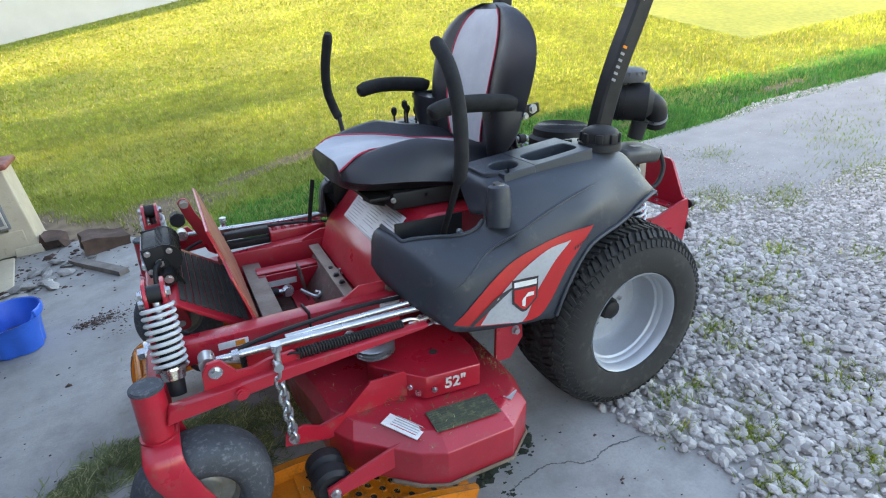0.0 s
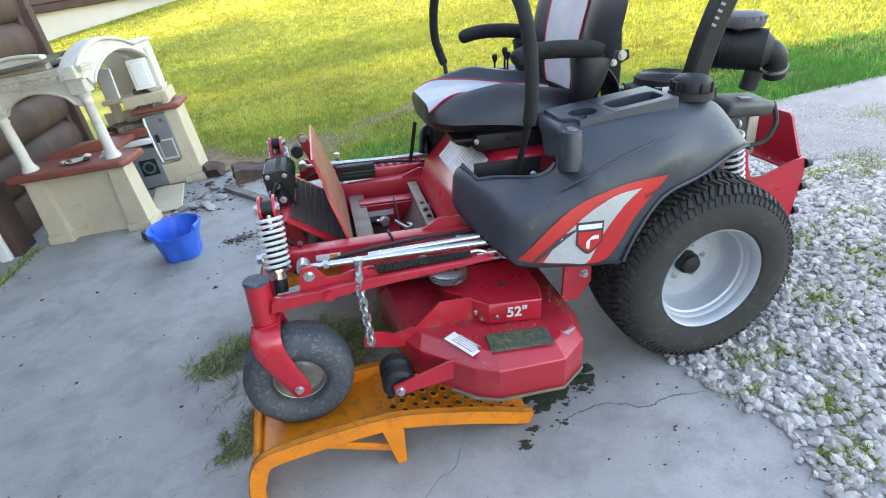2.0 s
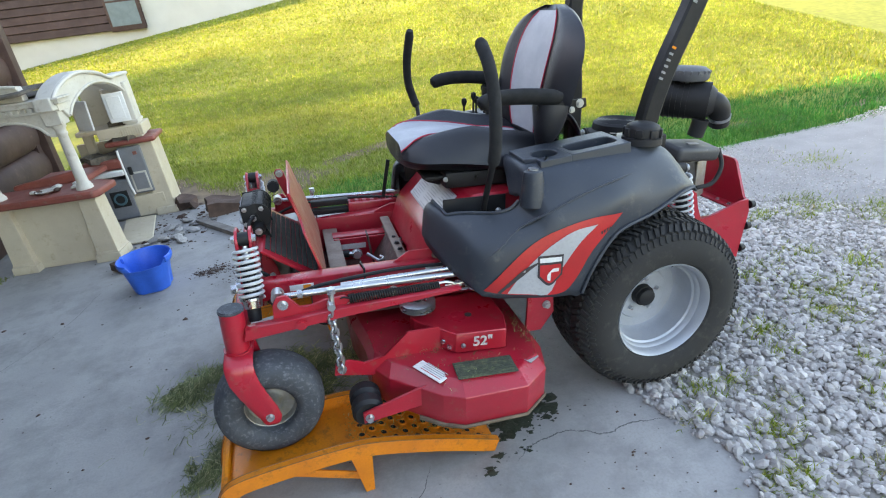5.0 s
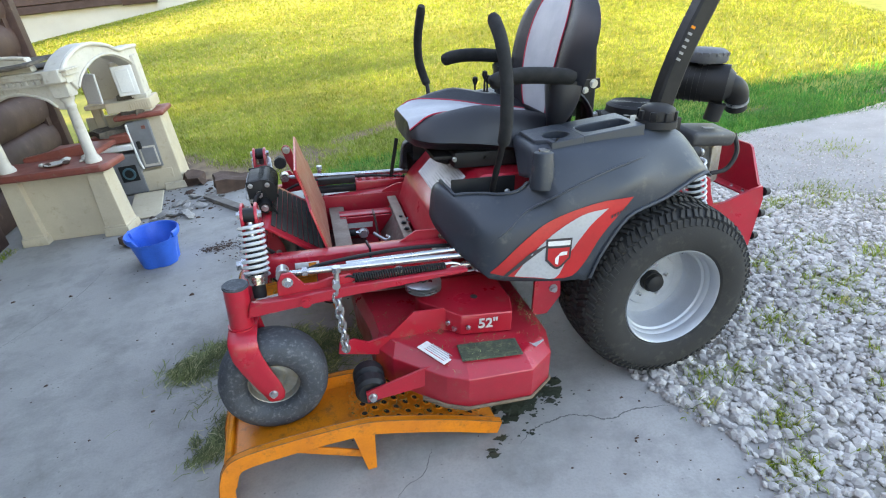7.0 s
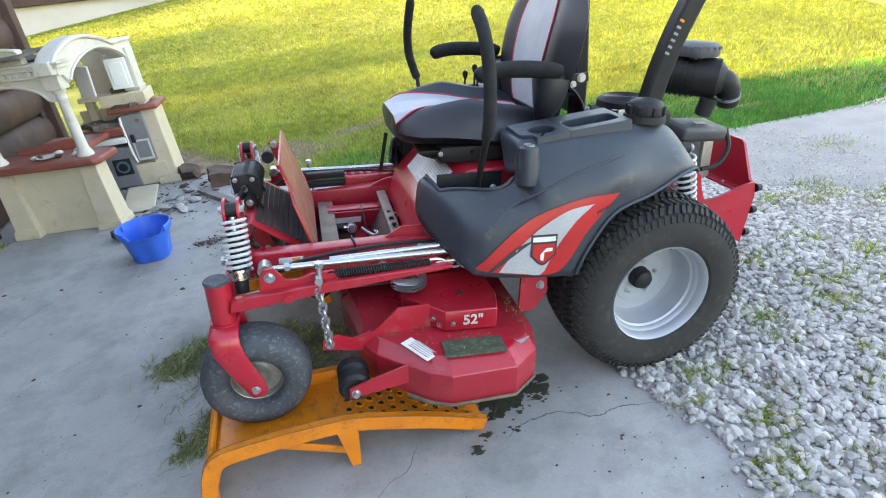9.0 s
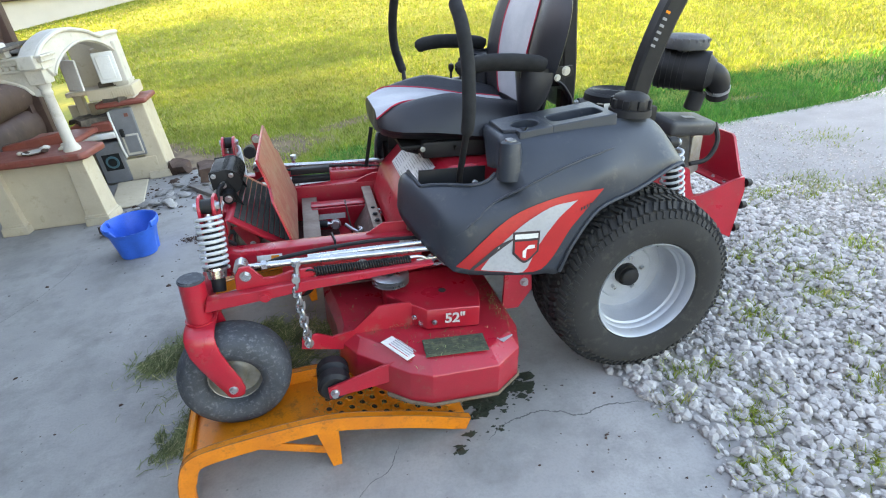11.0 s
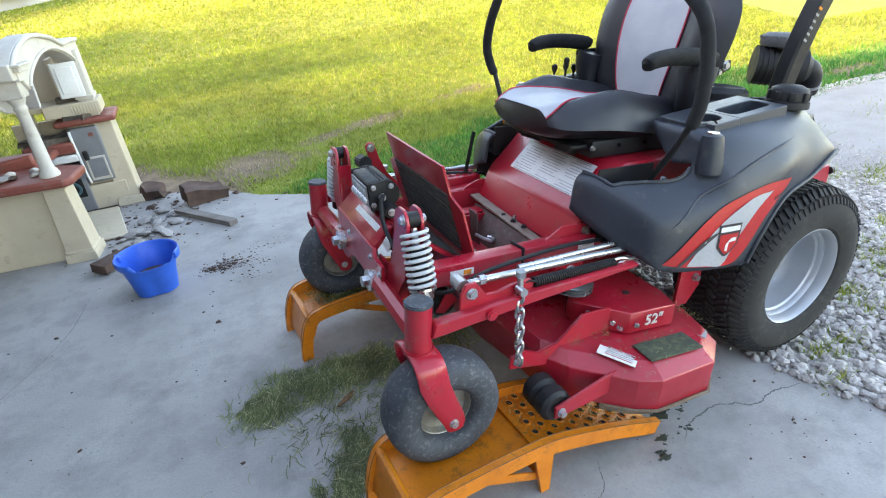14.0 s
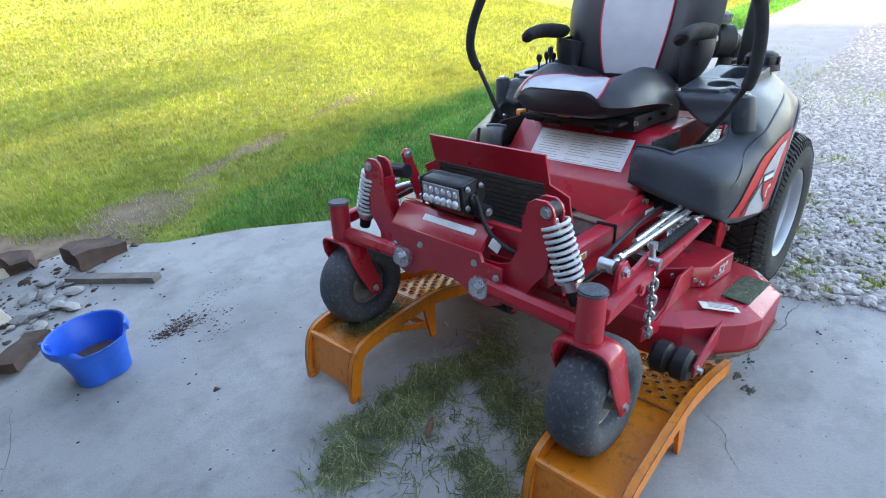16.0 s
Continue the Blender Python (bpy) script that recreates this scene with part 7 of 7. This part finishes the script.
# ---- grass ----
def blade_material(name, a, b, dry):
    m = bpy.data.materials.new(name)
    m.use_nodes = True
    nt = m.node_tree
    p = nt.nodes["Principled BSDF"]
    geo = nt.nodes.new("ShaderNodeNewGeometry")
    ramp_ = nt.nodes.new("ShaderNodeValToRGB")
    cr = ramp_.color_ramp
    cr.elements[0].position, cr.elements[0].color = 0.0, (*a, 1)
    cr.elements[1].position, cr.elements[1].color = 0.8, (*b, 1)
    e = cr.elements.new(0.97)
    e.color = (*dry, 1)
    nt.links.new(geo.outputs["Random Per Island"], ramp_.inputs[0])
    co, n = nt.nodes.new("ShaderNodeTexCoord"), nt.nodes.new("ShaderNodeTexNoise")
    n.inputs["Scale"].default_value, n.inputs["Detail"].default_value = 1.1, 4
    nt.links.new(co.outputs["Object"], n.inputs["Vector"])
    hs, mr = nt.nodes.new("ShaderNodeHueSaturation"), nt.nodes.new("ShaderNodeMapRange")
    mr.inputs["From Min"].default_value, mr.inputs["From Max"].default_value, mr.inputs["To Min"].default_value, mr.inputs["To Max"].default_value = 0.3, 0.7, 0.75, 1.3
    nt.links.new(n.outputs["Fac"], mr.inputs["Value"]), nt.links.new(mr.outputs[0], hs.inputs["Value"]), nt.links.new(ramp_.outputs[0], hs.inputs["Color"])
    n2, m2, h2 = nt.nodes.new("ShaderNodeTexNoise"), nt.nodes.new("ShaderNodeMapRange"), nt.nodes.new("ShaderNodeHueSaturation")
    n2.inputs["Scale"].default_value, n2.inputs["Detail"].default_value = 11.0, 3
    m2.inputs["From Min"].default_value, m2.inputs["From Max"].default_value, m2.inputs["To Min"].default_value, m2.inputs["To Max"].default_value = 0.32, 0.68, 0.68, 1.3
    nt.links.new(co.outputs["Object"], n2.inputs["Vector"]), nt.links.new(n2.outputs["Fac"], m2.inputs["Value"])
    nt.links.new(m2.outputs[0], h2.inputs["Value"]), nt.links.new(hs.outputs[0], h2.inputs["Color"])
    hs = h2
    nt.links.new(hs.outputs[0], p.inputs["Base Color"])
    p.inputs["Roughness"].default_value = 0.55
    tr, mx = nt.nodes.new("ShaderNodeBsdfTranslucent"), nt.nodes.new("ShaderNodeMixShader")
    nt.links.new(hs.outputs[0], tr.inputs["Color"])
    mx.inputs[0].default_value = 0.4
    nt.links.new(p.outputs[0], mx.inputs[1]), nt.links.new(tr.outputs[0], mx.inputs[2])
    nt.links.new(mx.outputs[0], nt.nodes["Material Output"].inputs["Surface"])
    return m


GRASS = blade_material("grass_blades", (0.155, 0.225, 0.018), (0.245, 0.295, 0.027), (0.44, 0.37, 0.13))
# Deep green for the thick grass and for shade painted along the drive.
LUSH_SHADE = blade_material("lush_and_shade_blades", (0.028, 0.155, 0.02), (0.055, 0.24, 0.032), (0.16, 0.27, 0.05))
STRAW = blade_material("dry_straw_blades", (0.36, 0.3, 0.16), (0.46, 0.38, 0.2), (0.2, 0.22, 0.05))
CLIPPINGS = blade_material("grass_clippings", (0.1, 0.125, 0.045), (0.25, 0.29, 0.115), (0.55, 0.5, 0.28))
EDGE = [(-3.2, 3.6), (-3.0, 3.5), (-2.4, 3.25), (-1.95, 2.85), (-1.55, 2.45), (-1.3, 2.15), (-0.95, 1.9), (-0.62, 1.55), (-0.28, 1.28), (0.0, 1.34), (0.6, 1.38), (40, 1.4)]
ex, ey = np.array([p[0] for p in EDGE]), np.array([p[1] for p in EDGE])


def blades(x, y, z, h, w, lean, gen_):
    """Bent blades as arrays: five points and three faces each."""
    n = len(x)
    t = gen_.uniform(0, 2 * np.pi, n)
    d = gen_.uniform(0, 2 * np.pi, n)
    sx, sy = np.cos(t) * w / 2, np.sin(t) * w / 2
    lx, ly = np.cos(d) * lean * h, np.sin(d) * lean * h
    v = np.empty((n, 5, 3))
    v[:, 0] = np.stack((x - sx, y - sy, z), 1)
    v[:, 1] = np.stack((x + sx, y + sy, z), 1)
    v[:, 2] = np.stack((x - sx * 0.8 + lx * 0.35, y - sy * 0.8 + ly * 0.35, z + h * 0.55), 1)
    v[:, 3] = np.stack((x + sx * 0.8 + lx * 0.35, y + sy * 0.8 + ly * 0.35, z + h * 0.55), 1)
    v[:, 4] = np.stack((x + lx, y + ly, z + h * np.sqrt(np.clip(1 - lean ** 2 * 0.6, 0.2, 1))), 1)
    f = np.array([(0, 1, 3), (0, 3, 2), (2, 3, 4)])
    return v.reshape(-1, 3), (f[None] + 5 * np.arange(n)[:, None, None]).reshape(-1, 3)


hx = np.vectorize(lawn_height, otypes=[float])


def bareness(x, y):
    """How bare the lawn is at each place."""
    out = np.zeros(len(x))
    for cx, cy, rx, ry, turn, amount in BARE:
        c, s_ = math.cos(radians(turn)), math.sin(radians(turn))
        u, v = (x - cx) * c + (y - cy) * s_, -(x - cx) * s_ + (y - cy) * c
        out = np.maximum(out, amount * np.exp(-((u / rx) ** 2 + (v / ry) ** 2)))
    return out


def lush_and_shade(x, y):
    """The thick dark grass beside the concrete; along the drive its green paints a shade band."""
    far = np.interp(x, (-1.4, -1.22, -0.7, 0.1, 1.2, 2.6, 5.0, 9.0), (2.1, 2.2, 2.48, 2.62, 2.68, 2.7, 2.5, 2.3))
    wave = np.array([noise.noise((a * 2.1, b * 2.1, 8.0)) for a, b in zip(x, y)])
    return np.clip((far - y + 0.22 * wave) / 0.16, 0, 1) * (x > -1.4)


layers = {"lawn_grass": ([], []), "lush_grass": ([], []), "dry_grass": ([], [])}
for x0, x1, y0, y1, dens, h, w in ((-3.0, 3.2, 1.2, 3.4, 9000, 0.03, 0.0036), (-3.2, 6.0, 3.4, 6.0, 4200, 0.024, 0.0056), (-5.0, 9.0, 6.0, 9.5, 1500, 0.025, 0.0105), (-8.0, 13.0, 9.5, 14.0, 420, 0.026, 0.02), (3.2, 10.0, 1.2, 3.4, 2200, 0.035, 0.007)):
    n = int((x1 - x0) * (y1 - y0) * dens)
    x, y = gen.uniform(x0, x1, n), gen.uniform(y0, y1, n)
    rag = np.array([noise.noise((a * 3, b * 3, 1.0)) for a, b in zip(x, y)])
    patchy = np.array([noise.noise((a * 0.9 + 9, b * 1.6, 4.0)) for a, b in zip(x, y)])
    keep = y > np.interp(x, ex, ey) + 0.04 + 0.1 * rag + gen.exponential(0.03, n)
    bare = bareness(x, y) + 0.3 * rag * (bareness(x, y) > 0.12) + 0.4 * np.clip(patchy - 0.3, 0, 1)
    pick = gen.uniform(0, 1, n)
    lush_dark = keep & (gen.uniform(0, 1, n) < lush_and_shade(x, y)) & (bare < 0.55)
    dry = keep & ~lush_dark & (pick < 0.55 * bare) & (gen.uniform(0, 1, n) < 0.4)
    lawn = keep & ~lush_dark & ~dry & (pick > bare * 1.15)
    for name_, mask, grow, lean0 in (("lawn_grass", lawn, 1.0, 0.35), ("lush_grass", lush_dark, 1.5, 0.15), ("dry_grass", dry, 0.7, 0.75)):
        a, b, r_ = x[mask], y[mask], rag[mask]
        hh = h * grow * gen.lognormal(-0.1, 0.28, len(a)) * (1 + 0.25 * r_)
        v, f = blades(a, b, hx(a, b) - 0.035, hh + 0.01, w * gen.uniform(0.7, 1.3, len(a)), gen.uniform(lean0, 0.97, len(a)), gen)
        vs_, fs_ = layers[name_]
        fs_.append(f + sum(len(q) for q in vs_)), vs_.append(v)
for name_, mat_, lab_ in (("lawn_grass", GRASS, "short uneven green lawn grass"), ("lush_grass", LUSH_SHADE, "thick dark green grass beside the concrete"), ("dry_grass", STRAW, "dry straw-coloured dead grass on bare soil")):
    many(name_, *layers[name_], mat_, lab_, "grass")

# weeds in the gravel and along the joint at the garage
pv, pf, base = [], [], 0
for cx, cy, rad, n in ((0.92, -0.3, 0.15, 700), (0.02, -0.7, 0.05, 130), (0.12, -0.6, 0.07, 180), (0.08, -0.98, 0.07, 300), (0.2, -0.82, 0.06, 160), (0.77, -0.1, 0.08, 200), (1.1, -0.02, 0.09, 220), (1.29, 0.39, 0.08, 240), (1.5, 0.3, 0.1, 160), (0.82, -0.45, 0.1, 260), (0.51, -0.44, 0.07, 160), (1.6, 0.36, 0.14, 200), (1.75, 0.12, 0.12, 260), (0.62, -0.86, 0.1, 260), (2.55, 0.1, 0.35, 900), (0.35, -1.05, 0.09, 220), (0.9, -1.25, 0.12, 260), (1.3, -0.75, 0.1, 180), (0.5, -0.55, 0.06, 90), (0.45, -0.3, 0.06, 80), (0.3, -0.75, 0.05, 60), (1.6, 0.45, 0.12, 160), (2.9, -0.4, 0.3, 500),
                       (1.1, 0.3, 0.06, 70), (0.12, -0.95, 0.08, 90), (3.4, 0.75, 0.4, 500), (1.9, -1.1, 0.2, 260), (0.75, -1.0, 0.05, 60), (-1.1, -0.95, 0.05, 40), (0.25, -0.62, 0.05, 110), (0.55, -0.42, 0.07, 160), (0.9, -0.05, 0.08, 150), (1.25, -0.2, 0.1, 200), (0.2, -0.85, 0.07, 130), (0.42, -1.2, 0.1, 260), (0.7, -0.68, 0.05, 80), (1.9, 0.2, 0.12, 200), (1.5, -0.45, 0.1, 160), (3.0, 0.5, 0.3, 500), (3.6, 0.2, 0.4, 500), (4.4, 0.8, 0.5, 500), (2.2, 0.9, 0.2, 300)):
    x, y = gen.normal(cx, rad * 0.6, n), gen.normal(cy, rad * 0.45, n)
    v, f = blades(x, y, np.full(n, -0.01), gen.uniform(0.012, 0.05, n), gen.uniform(0.002, 0.0055, n), gen.uniform(0.3, 0.98, n), gen)
    pv.append(v), pf.append(f + base)
    base += len(v)
n = 3200
y = gen.uniform(-0.8, 1.83, n)
x = -2.94 + gen.normal(0, 0.03, n) + 0.02 * np.sin(y * 4)
v, f = blades(x, y, np.zeros(n), gen.uniform(0.008, 0.03, n), gen.uniform(0.002, 0.004, n), gen.uniform(0.3, 0.98, n), gen)
pv.append(v), pf.append(f + base)
many("weeds", pv, pf, GRASS, "green weeds growing in the gravel and joints", "weeds")

# wet grass clippings fallen under the deck
pv, pf, base = [], [], 0
# heaps: centre, half width, thickness of the mat, blades
HEAPS = ((-1.6, 0.125, 0.05, 0.8, 1500), (-1.53, 0.14, 0.055, 1.0, 2000), (-1.45, 0.145, 0.05, 1.0, 2000), (-1.37, 0.15, 0.045, 1.0, 1900), (-1.29, 0.15, 0.045, 0.9, 1700), (-1.2, 0.14, 0.05, 0.7, 1500),
         (-1.11, 0.12, 0.055, 0.6, 1300), (-1.03, 0.06, 0.06, 0.45, 1000), (-1.07, -0.05, 0.05, 0.35, 600), (-1.14, -0.12, 0.05, 0.3, 500), (-1.13, -0.23, 0.045, 0.8, 1400), (-1.22, -0.29, 0.04, 0.8, 1300),
         (-1.36, -0.18, 0.035, 0.4, 600), (-1.45, -0.31, 0.035, 0.6, 1200), (-1.4, -0.25, 0.03, 0.4, 500), (-1.47, -0.36, 0.03, 0.5, 600), (-0.9, 0.12, 0.08, 0.3, 500), (-1.3, 0.02, 0.16, 0.1, 500), (-1.45, 0.0, 0.15, 0.1, 260), (-1.3, -0.18, 0.12, 0.1, 260))
for k, (cx, cy, sd, mat_h, n) in enumerate(HEAPS):
    x, y = gen.normal(cx, sd, n), gen.normal(cy, sd * 0.85, n)
    tuft = np.array([noise.noise((a * 26, b * 26, 3.0)) + 0.6 * noise.noise((a * 9, b * 9, 6.0)) for a, b in zip(x, y)])
    near = np.exp(-(((x - cx) ** 2 + (y - cy) ** 2) / (2 * sd * sd)))
    keep = tuft + 0.55 * near + gen.normal(0, 0.16, n) > 0.12
    x, y, near, n = x[keep], y[keep], near[keep], int(keep.sum())
    t, ln = gen.normal(0.9 + 0.8 * math.sin(k * 2.1), 0.8, n), gen.uniform(0.012, 0.055, n)
    z = gen.uniform(0, 0.026, n) * mat_h * near + 0.002
    w = gen.uniform(0.0007, 0.0014, n)
    dx, dy = np.cos(t) * ln / 2, np.sin(t) * ln / 2
    px, py = -np.sin(t) * w, np.cos(t) * w
    bx, by = gen.normal(0, 0.12, n) * dy, gen.normal(0, 0.12, n) * dx
    tz = np.abs(gen.normal(0, 0.007, n)) * (0.3 + mat_h)
    v = np.empty((n, 6, 3))
    for i, (u, lift) in enumerate(((-1, 0.0), (0, 0.6), (1, 1.0))):
        mx_, my_ = x + dx * u + bx * (1 - abs(u)) * 2, y + dy * u + by * (1 - abs(u)) * 2
        v[:, 2 * i] = np.stack((mx_ - px, my_ - py, z + tz * lift), 1)
        v[:, 2 * i + 1] = np.stack((mx_ + px, my_ + py, z + tz * lift), 1)
    f = np.array([(0, 1, 3), (0, 3, 2), (2, 3, 5), (2, 5, 4)])
    pv.append(v.reshape(-1, 3)), pf.append((f[None] + 6 * np.arange(n)[:, None, None]).reshape(-1, 3) + base)
    base += 6 * n
n = 4500
x, y = gen.normal(-1.2, 0.06, n), gen.normal(0.42, 0.055, n)
v, f = blades(x, y, 0.16 - 0.15 * np.maximum(x + 1.2, 0) + np.abs(gen.normal(0, 0.008, n)), gen.uniform(0.004, 0.02, n), gen.uniform(0.0016, 0.003, n), gen.uniform(0.8, 2.2, n), gen)
pv.append(v), pf.append(f + base)
base += len(v)
# bits lying on the perforated slope of the near ramp
n = 420
u, w = gen.uniform(0.33, 0.72, n), gen.uniform(-0.09, 0.09, n)
c6, s6 = math.cos(radians(2)), math.sin(radians(2))
v, f = blades(-1.344 + u * c6 - w * s6, -0.489 + u * s6 + w * c6, np.interp(u, [p[0] for p in RAIL[4:]], [p[1] for p in RAIL[4:]]) - 0.02, gen.uniform(0.003, 0.012, n), gen.uniform(0.0016, 0.003, n), gen.uniform(0.8, 2.5, n), gen)
pv.append(v), pf.append(f + base)
base += len(v)
# and on the deck, between belt cover and hanger
for cx, cy, sx, sy, cz, n in ((-0.43, -0.44, 0.012, 0.07, 0.26, 200), (-0.72, -0.47, 0.05, 0.012, 0.26, 60), (-0.6, -0.55, 0.1, 0.012, 0.258, 50), (-0.83, -0.4, 0.05, 0.06, 0.258, 50), (-0.62, -0.6, 0.07, 0.03, 0.262, 30)):
    v, f = blades(gen.normal(cx, sx, n), gen.normal(cy, sy, n), np.full(n, cz), gen.uniform(0.002, 0.01, n), gen.uniform(0.0014, 0.0026, n), gen.uniform(0.8, 2.5, n), gen)
    rot = np.array(TIP.to_3x3())
    v = v @ rot.T + np.array(TIP.translation)
    pv.append(v), pf.append(f + base)
    base += len(v)
many("grass_clippings", pv, pf, CLIPPINGS, "scattered green and straw-coloured grass clippings on concrete", "grass clippings")


# ---- cracks, wet debris and crumbs on the concrete ----
CRACK = material("dirt_filled_crack", (0.11, 0.105, 0.1), (0.16, 0.155, 0.15), rough=0.95, scale=40, bump=0.3)
WET = material("wet_dark_clippings", (0.02, 0.026, 0.016), (0.035, 0.042, 0.024), rough=0.5, scale=30, fine=120, bump=0.8)


def crack(points, width, seed):
    r = random.Random(seed)
    path = smooth_path([(x, y, 0) for x, y in points], 14)
    bm = bmesh.new()
    rows = []
    for i, p in enumerate(path):
        d = (path[min(i + 1, len(path) - 1)] - path[max(i - 1, 0)]).normalized()
        side = Vector((-d.y, d.x, 0))
        q = p + side * (0.006 * noise.noise((p.x * 30, p.y * 30, seed)) + 0.002 * r.uniform(-1, 1))
        w = width * r.uniform(0.3, 1.1) * min(1.0, 0.15 + 4 * i / len(path), 0.15 + 4 * (1 - i / len(path)))
        rows.append([bm.verts.new((q.x + side.x * s, q.y + side.y * s, 0.0012)) for s in (-w / 2, w / 2)])
    for a, b in zip(rows, rows[1:]):
        bm.faces.new((a[0], b[0], b[1], a[1]))
    part("crack", bm, CRACK, concrete, smooth=0)


crack([(-0.06, -0.668), (-0.099, -0.657), (-0.181, -0.641), (-0.257, -0.648), (-0.31, -0.62), (-0.368, -0.596), (-0.43, -0.6), (-0.492, -0.609), (-0.55, -0.65)], 0.006, 1)
crack([(-0.8, -0.57), (-0.817, -0.609), (-0.849, -0.659), (-0.913, -0.692), (-0.95, -0.74)], 0.003, 2)
crack([(-2.93, -0.8), (-2.92, 0.4), (-2.94, 1.2), (-2.92, 1.84)], 0.03, 5)
crack([(-2.6, 0.4), (-2.3, 0.9), (-2.2, 1.3)], 0.0025, 6)


def flakes(name, groups, mat_, label, category, flat):
    """Irregular flat bits: many small fans joined into one object."""
    pv, pf, base = [], [], 0
    for cx, cy, sx, sy, n, r0 in groups:
        for _ in range(n):
            x, y, r = gen.normal(cx, sx), gen.normal(cy, sy), r0 * float(gen.lognormal(0, 0.5))
            k = 11
            a = np.sort(gen.uniform(0, 2 * np.pi, k))
            rad = r * gen.uniform(0.5, 1.3, k)
            rim = np.stack((x + rad * np.cos(a), y + rad * np.sin(a) * 0.75, np.full(k, 0.0008)), 1)
            mid = np.stack((x + rad * 0.55 * np.cos(a), y + rad * 0.42 * np.sin(a), flat * r * gen.uniform(0.6, 1.4, k) + 0.001), 1)
            v = np.concatenate((rim, mid, [[x, y, flat * r * 1.1 + 0.001]]))
            f = [(i, (i + 1) % k, k + (i + 1) % k) for i in range(k)] + [(i, k + (i + 1) % k, k + i) for i in range(k)] + [(k + i, k + (i + 1) % k, 2 * k) for i in range(k)]
            pv.append(v), pf.append(np.array(f) + base)
            base += 2 * k + 1
    many(name, pv, pf, mat_, label, category)


flakes("wet_clumps", ((-0.37, -0.48, 0.02, 0.01, 9, 0.022), (-0.5, -0.5, 0.035, 0.02, 22, 0.024), (-0.46, -0.505, 0.03, 0.012, 14, 0.014), (-0.545, -0.535, 0.02, 0.015, 8, 0.014), (-0.6, -0.6, 0.01, 0.012, 5, 0.01), (-0.64, -0.65, 0.01, 0.012, 6, 0.01), (-0.41, -0.425, 0.03, 0.015, 10, 0.01), (-0.52, -0.42, 0.055, 0.03, 160, 0.012), (-0.45, -0.5, 0.06, 0.035, 60, 0.0035), (-0.52, -0.61, 0.03, 0.012, 10, 0.0035)), WET, "dark wet grass clumps fallen on the concrete", "grass clumps", 0.06)
flakes("crumbs", ((-1.6, 1.25, 0.055, 0.035, 420, 0.0028), (-1.66, 1.24, 0.03, 0.02, 60, 0.004), (-1.45, 1.2, 0.05, 0.04, 60, 0.0028), (-1.5, 1.08, 0.05, 0.03, 30, 0.003), (-1.42, 1.36, 0.06, 0.04, 40, 0.003), (-1.9, 1.95, 0.2, 0.2, 130, 0.007), (-1.3, 1.2, 0.4, 0.4, 30, 0.004), (-1.5, 0.2, 0.6, 0.7, 40, 0.0035), (-0.5, -0.9, 0.4, 0.3, 35, 0.0028), (-2.2, 0.6, 0.5, 0.6, 50, 0.0045), (-1.75, 2.4, 0.35, 0.2, 160, 0.007), (-0.2, -0.75, 0.1, 0.2, 25, 0.0035)), TIMBER, "dark dirt crumbs and bark bits scattered about", "crumbs", 0.4)
DRY = material("dry_leaf", (0.2, 0.1, 0.045), (0.14, 0.07, 0.03), rough=0.7, scale=30, bump=0.3)
bm = bmesh.new()
rows = [[bm.verts.new((0.02 * (i - 2), 0.011 * (j - 1) * (1 - 0.22 * (i - 2) ** 2), 0.006 + 0.004 * math.sin(i * 1.7 + j))) for j in range(3)] for i in range(5)]
for a, b in zip(rows, rows[1:]):
    for j in range(2):
        bm.faces.new((a[j], a[j + 1], b[j + 1], b[j]))
leaf = solid(finish(bm, "leaf", DRY), 0.001)
leaf.matrix_basis = pose(-1.349, 0.011, 0.002, 6, -4, 30)
tagged(leaf, "curled brown dry leaf on the concrete", "leaf")

# cart standing inside the garage bay
cart = thing("cart_wheel", "dark spoked cart wheel leaning inside the garage", "wheel", pose(-3.42, 1.66, 0.155, 0, 8, 76))
part("tyre", lathe(bmesh.new(), [(0.12, -0.02), (0.145, -0.022), (0.155, 0.0), (0.145, 0.022), (0.12, 0.02)], seg=32, close=True), RUBBER, cart)
part("hub", cyl(bmesh.new(), (0, -0.03, 0), (0, 0.03, 0), 0.02, seg=12), STEEL_BLACK, cart)
for k in range(8):
    a = math.pi * k / 4
    part("spoke", cyl(bmesh.new(), (0.018 * math.cos(a), 0, 0.018 * math.sin(a)), (0.124 * math.cos(a), 0, 0.124 * math.sin(a)), 0.004, seg=6), STEEL_BLACK, cart)
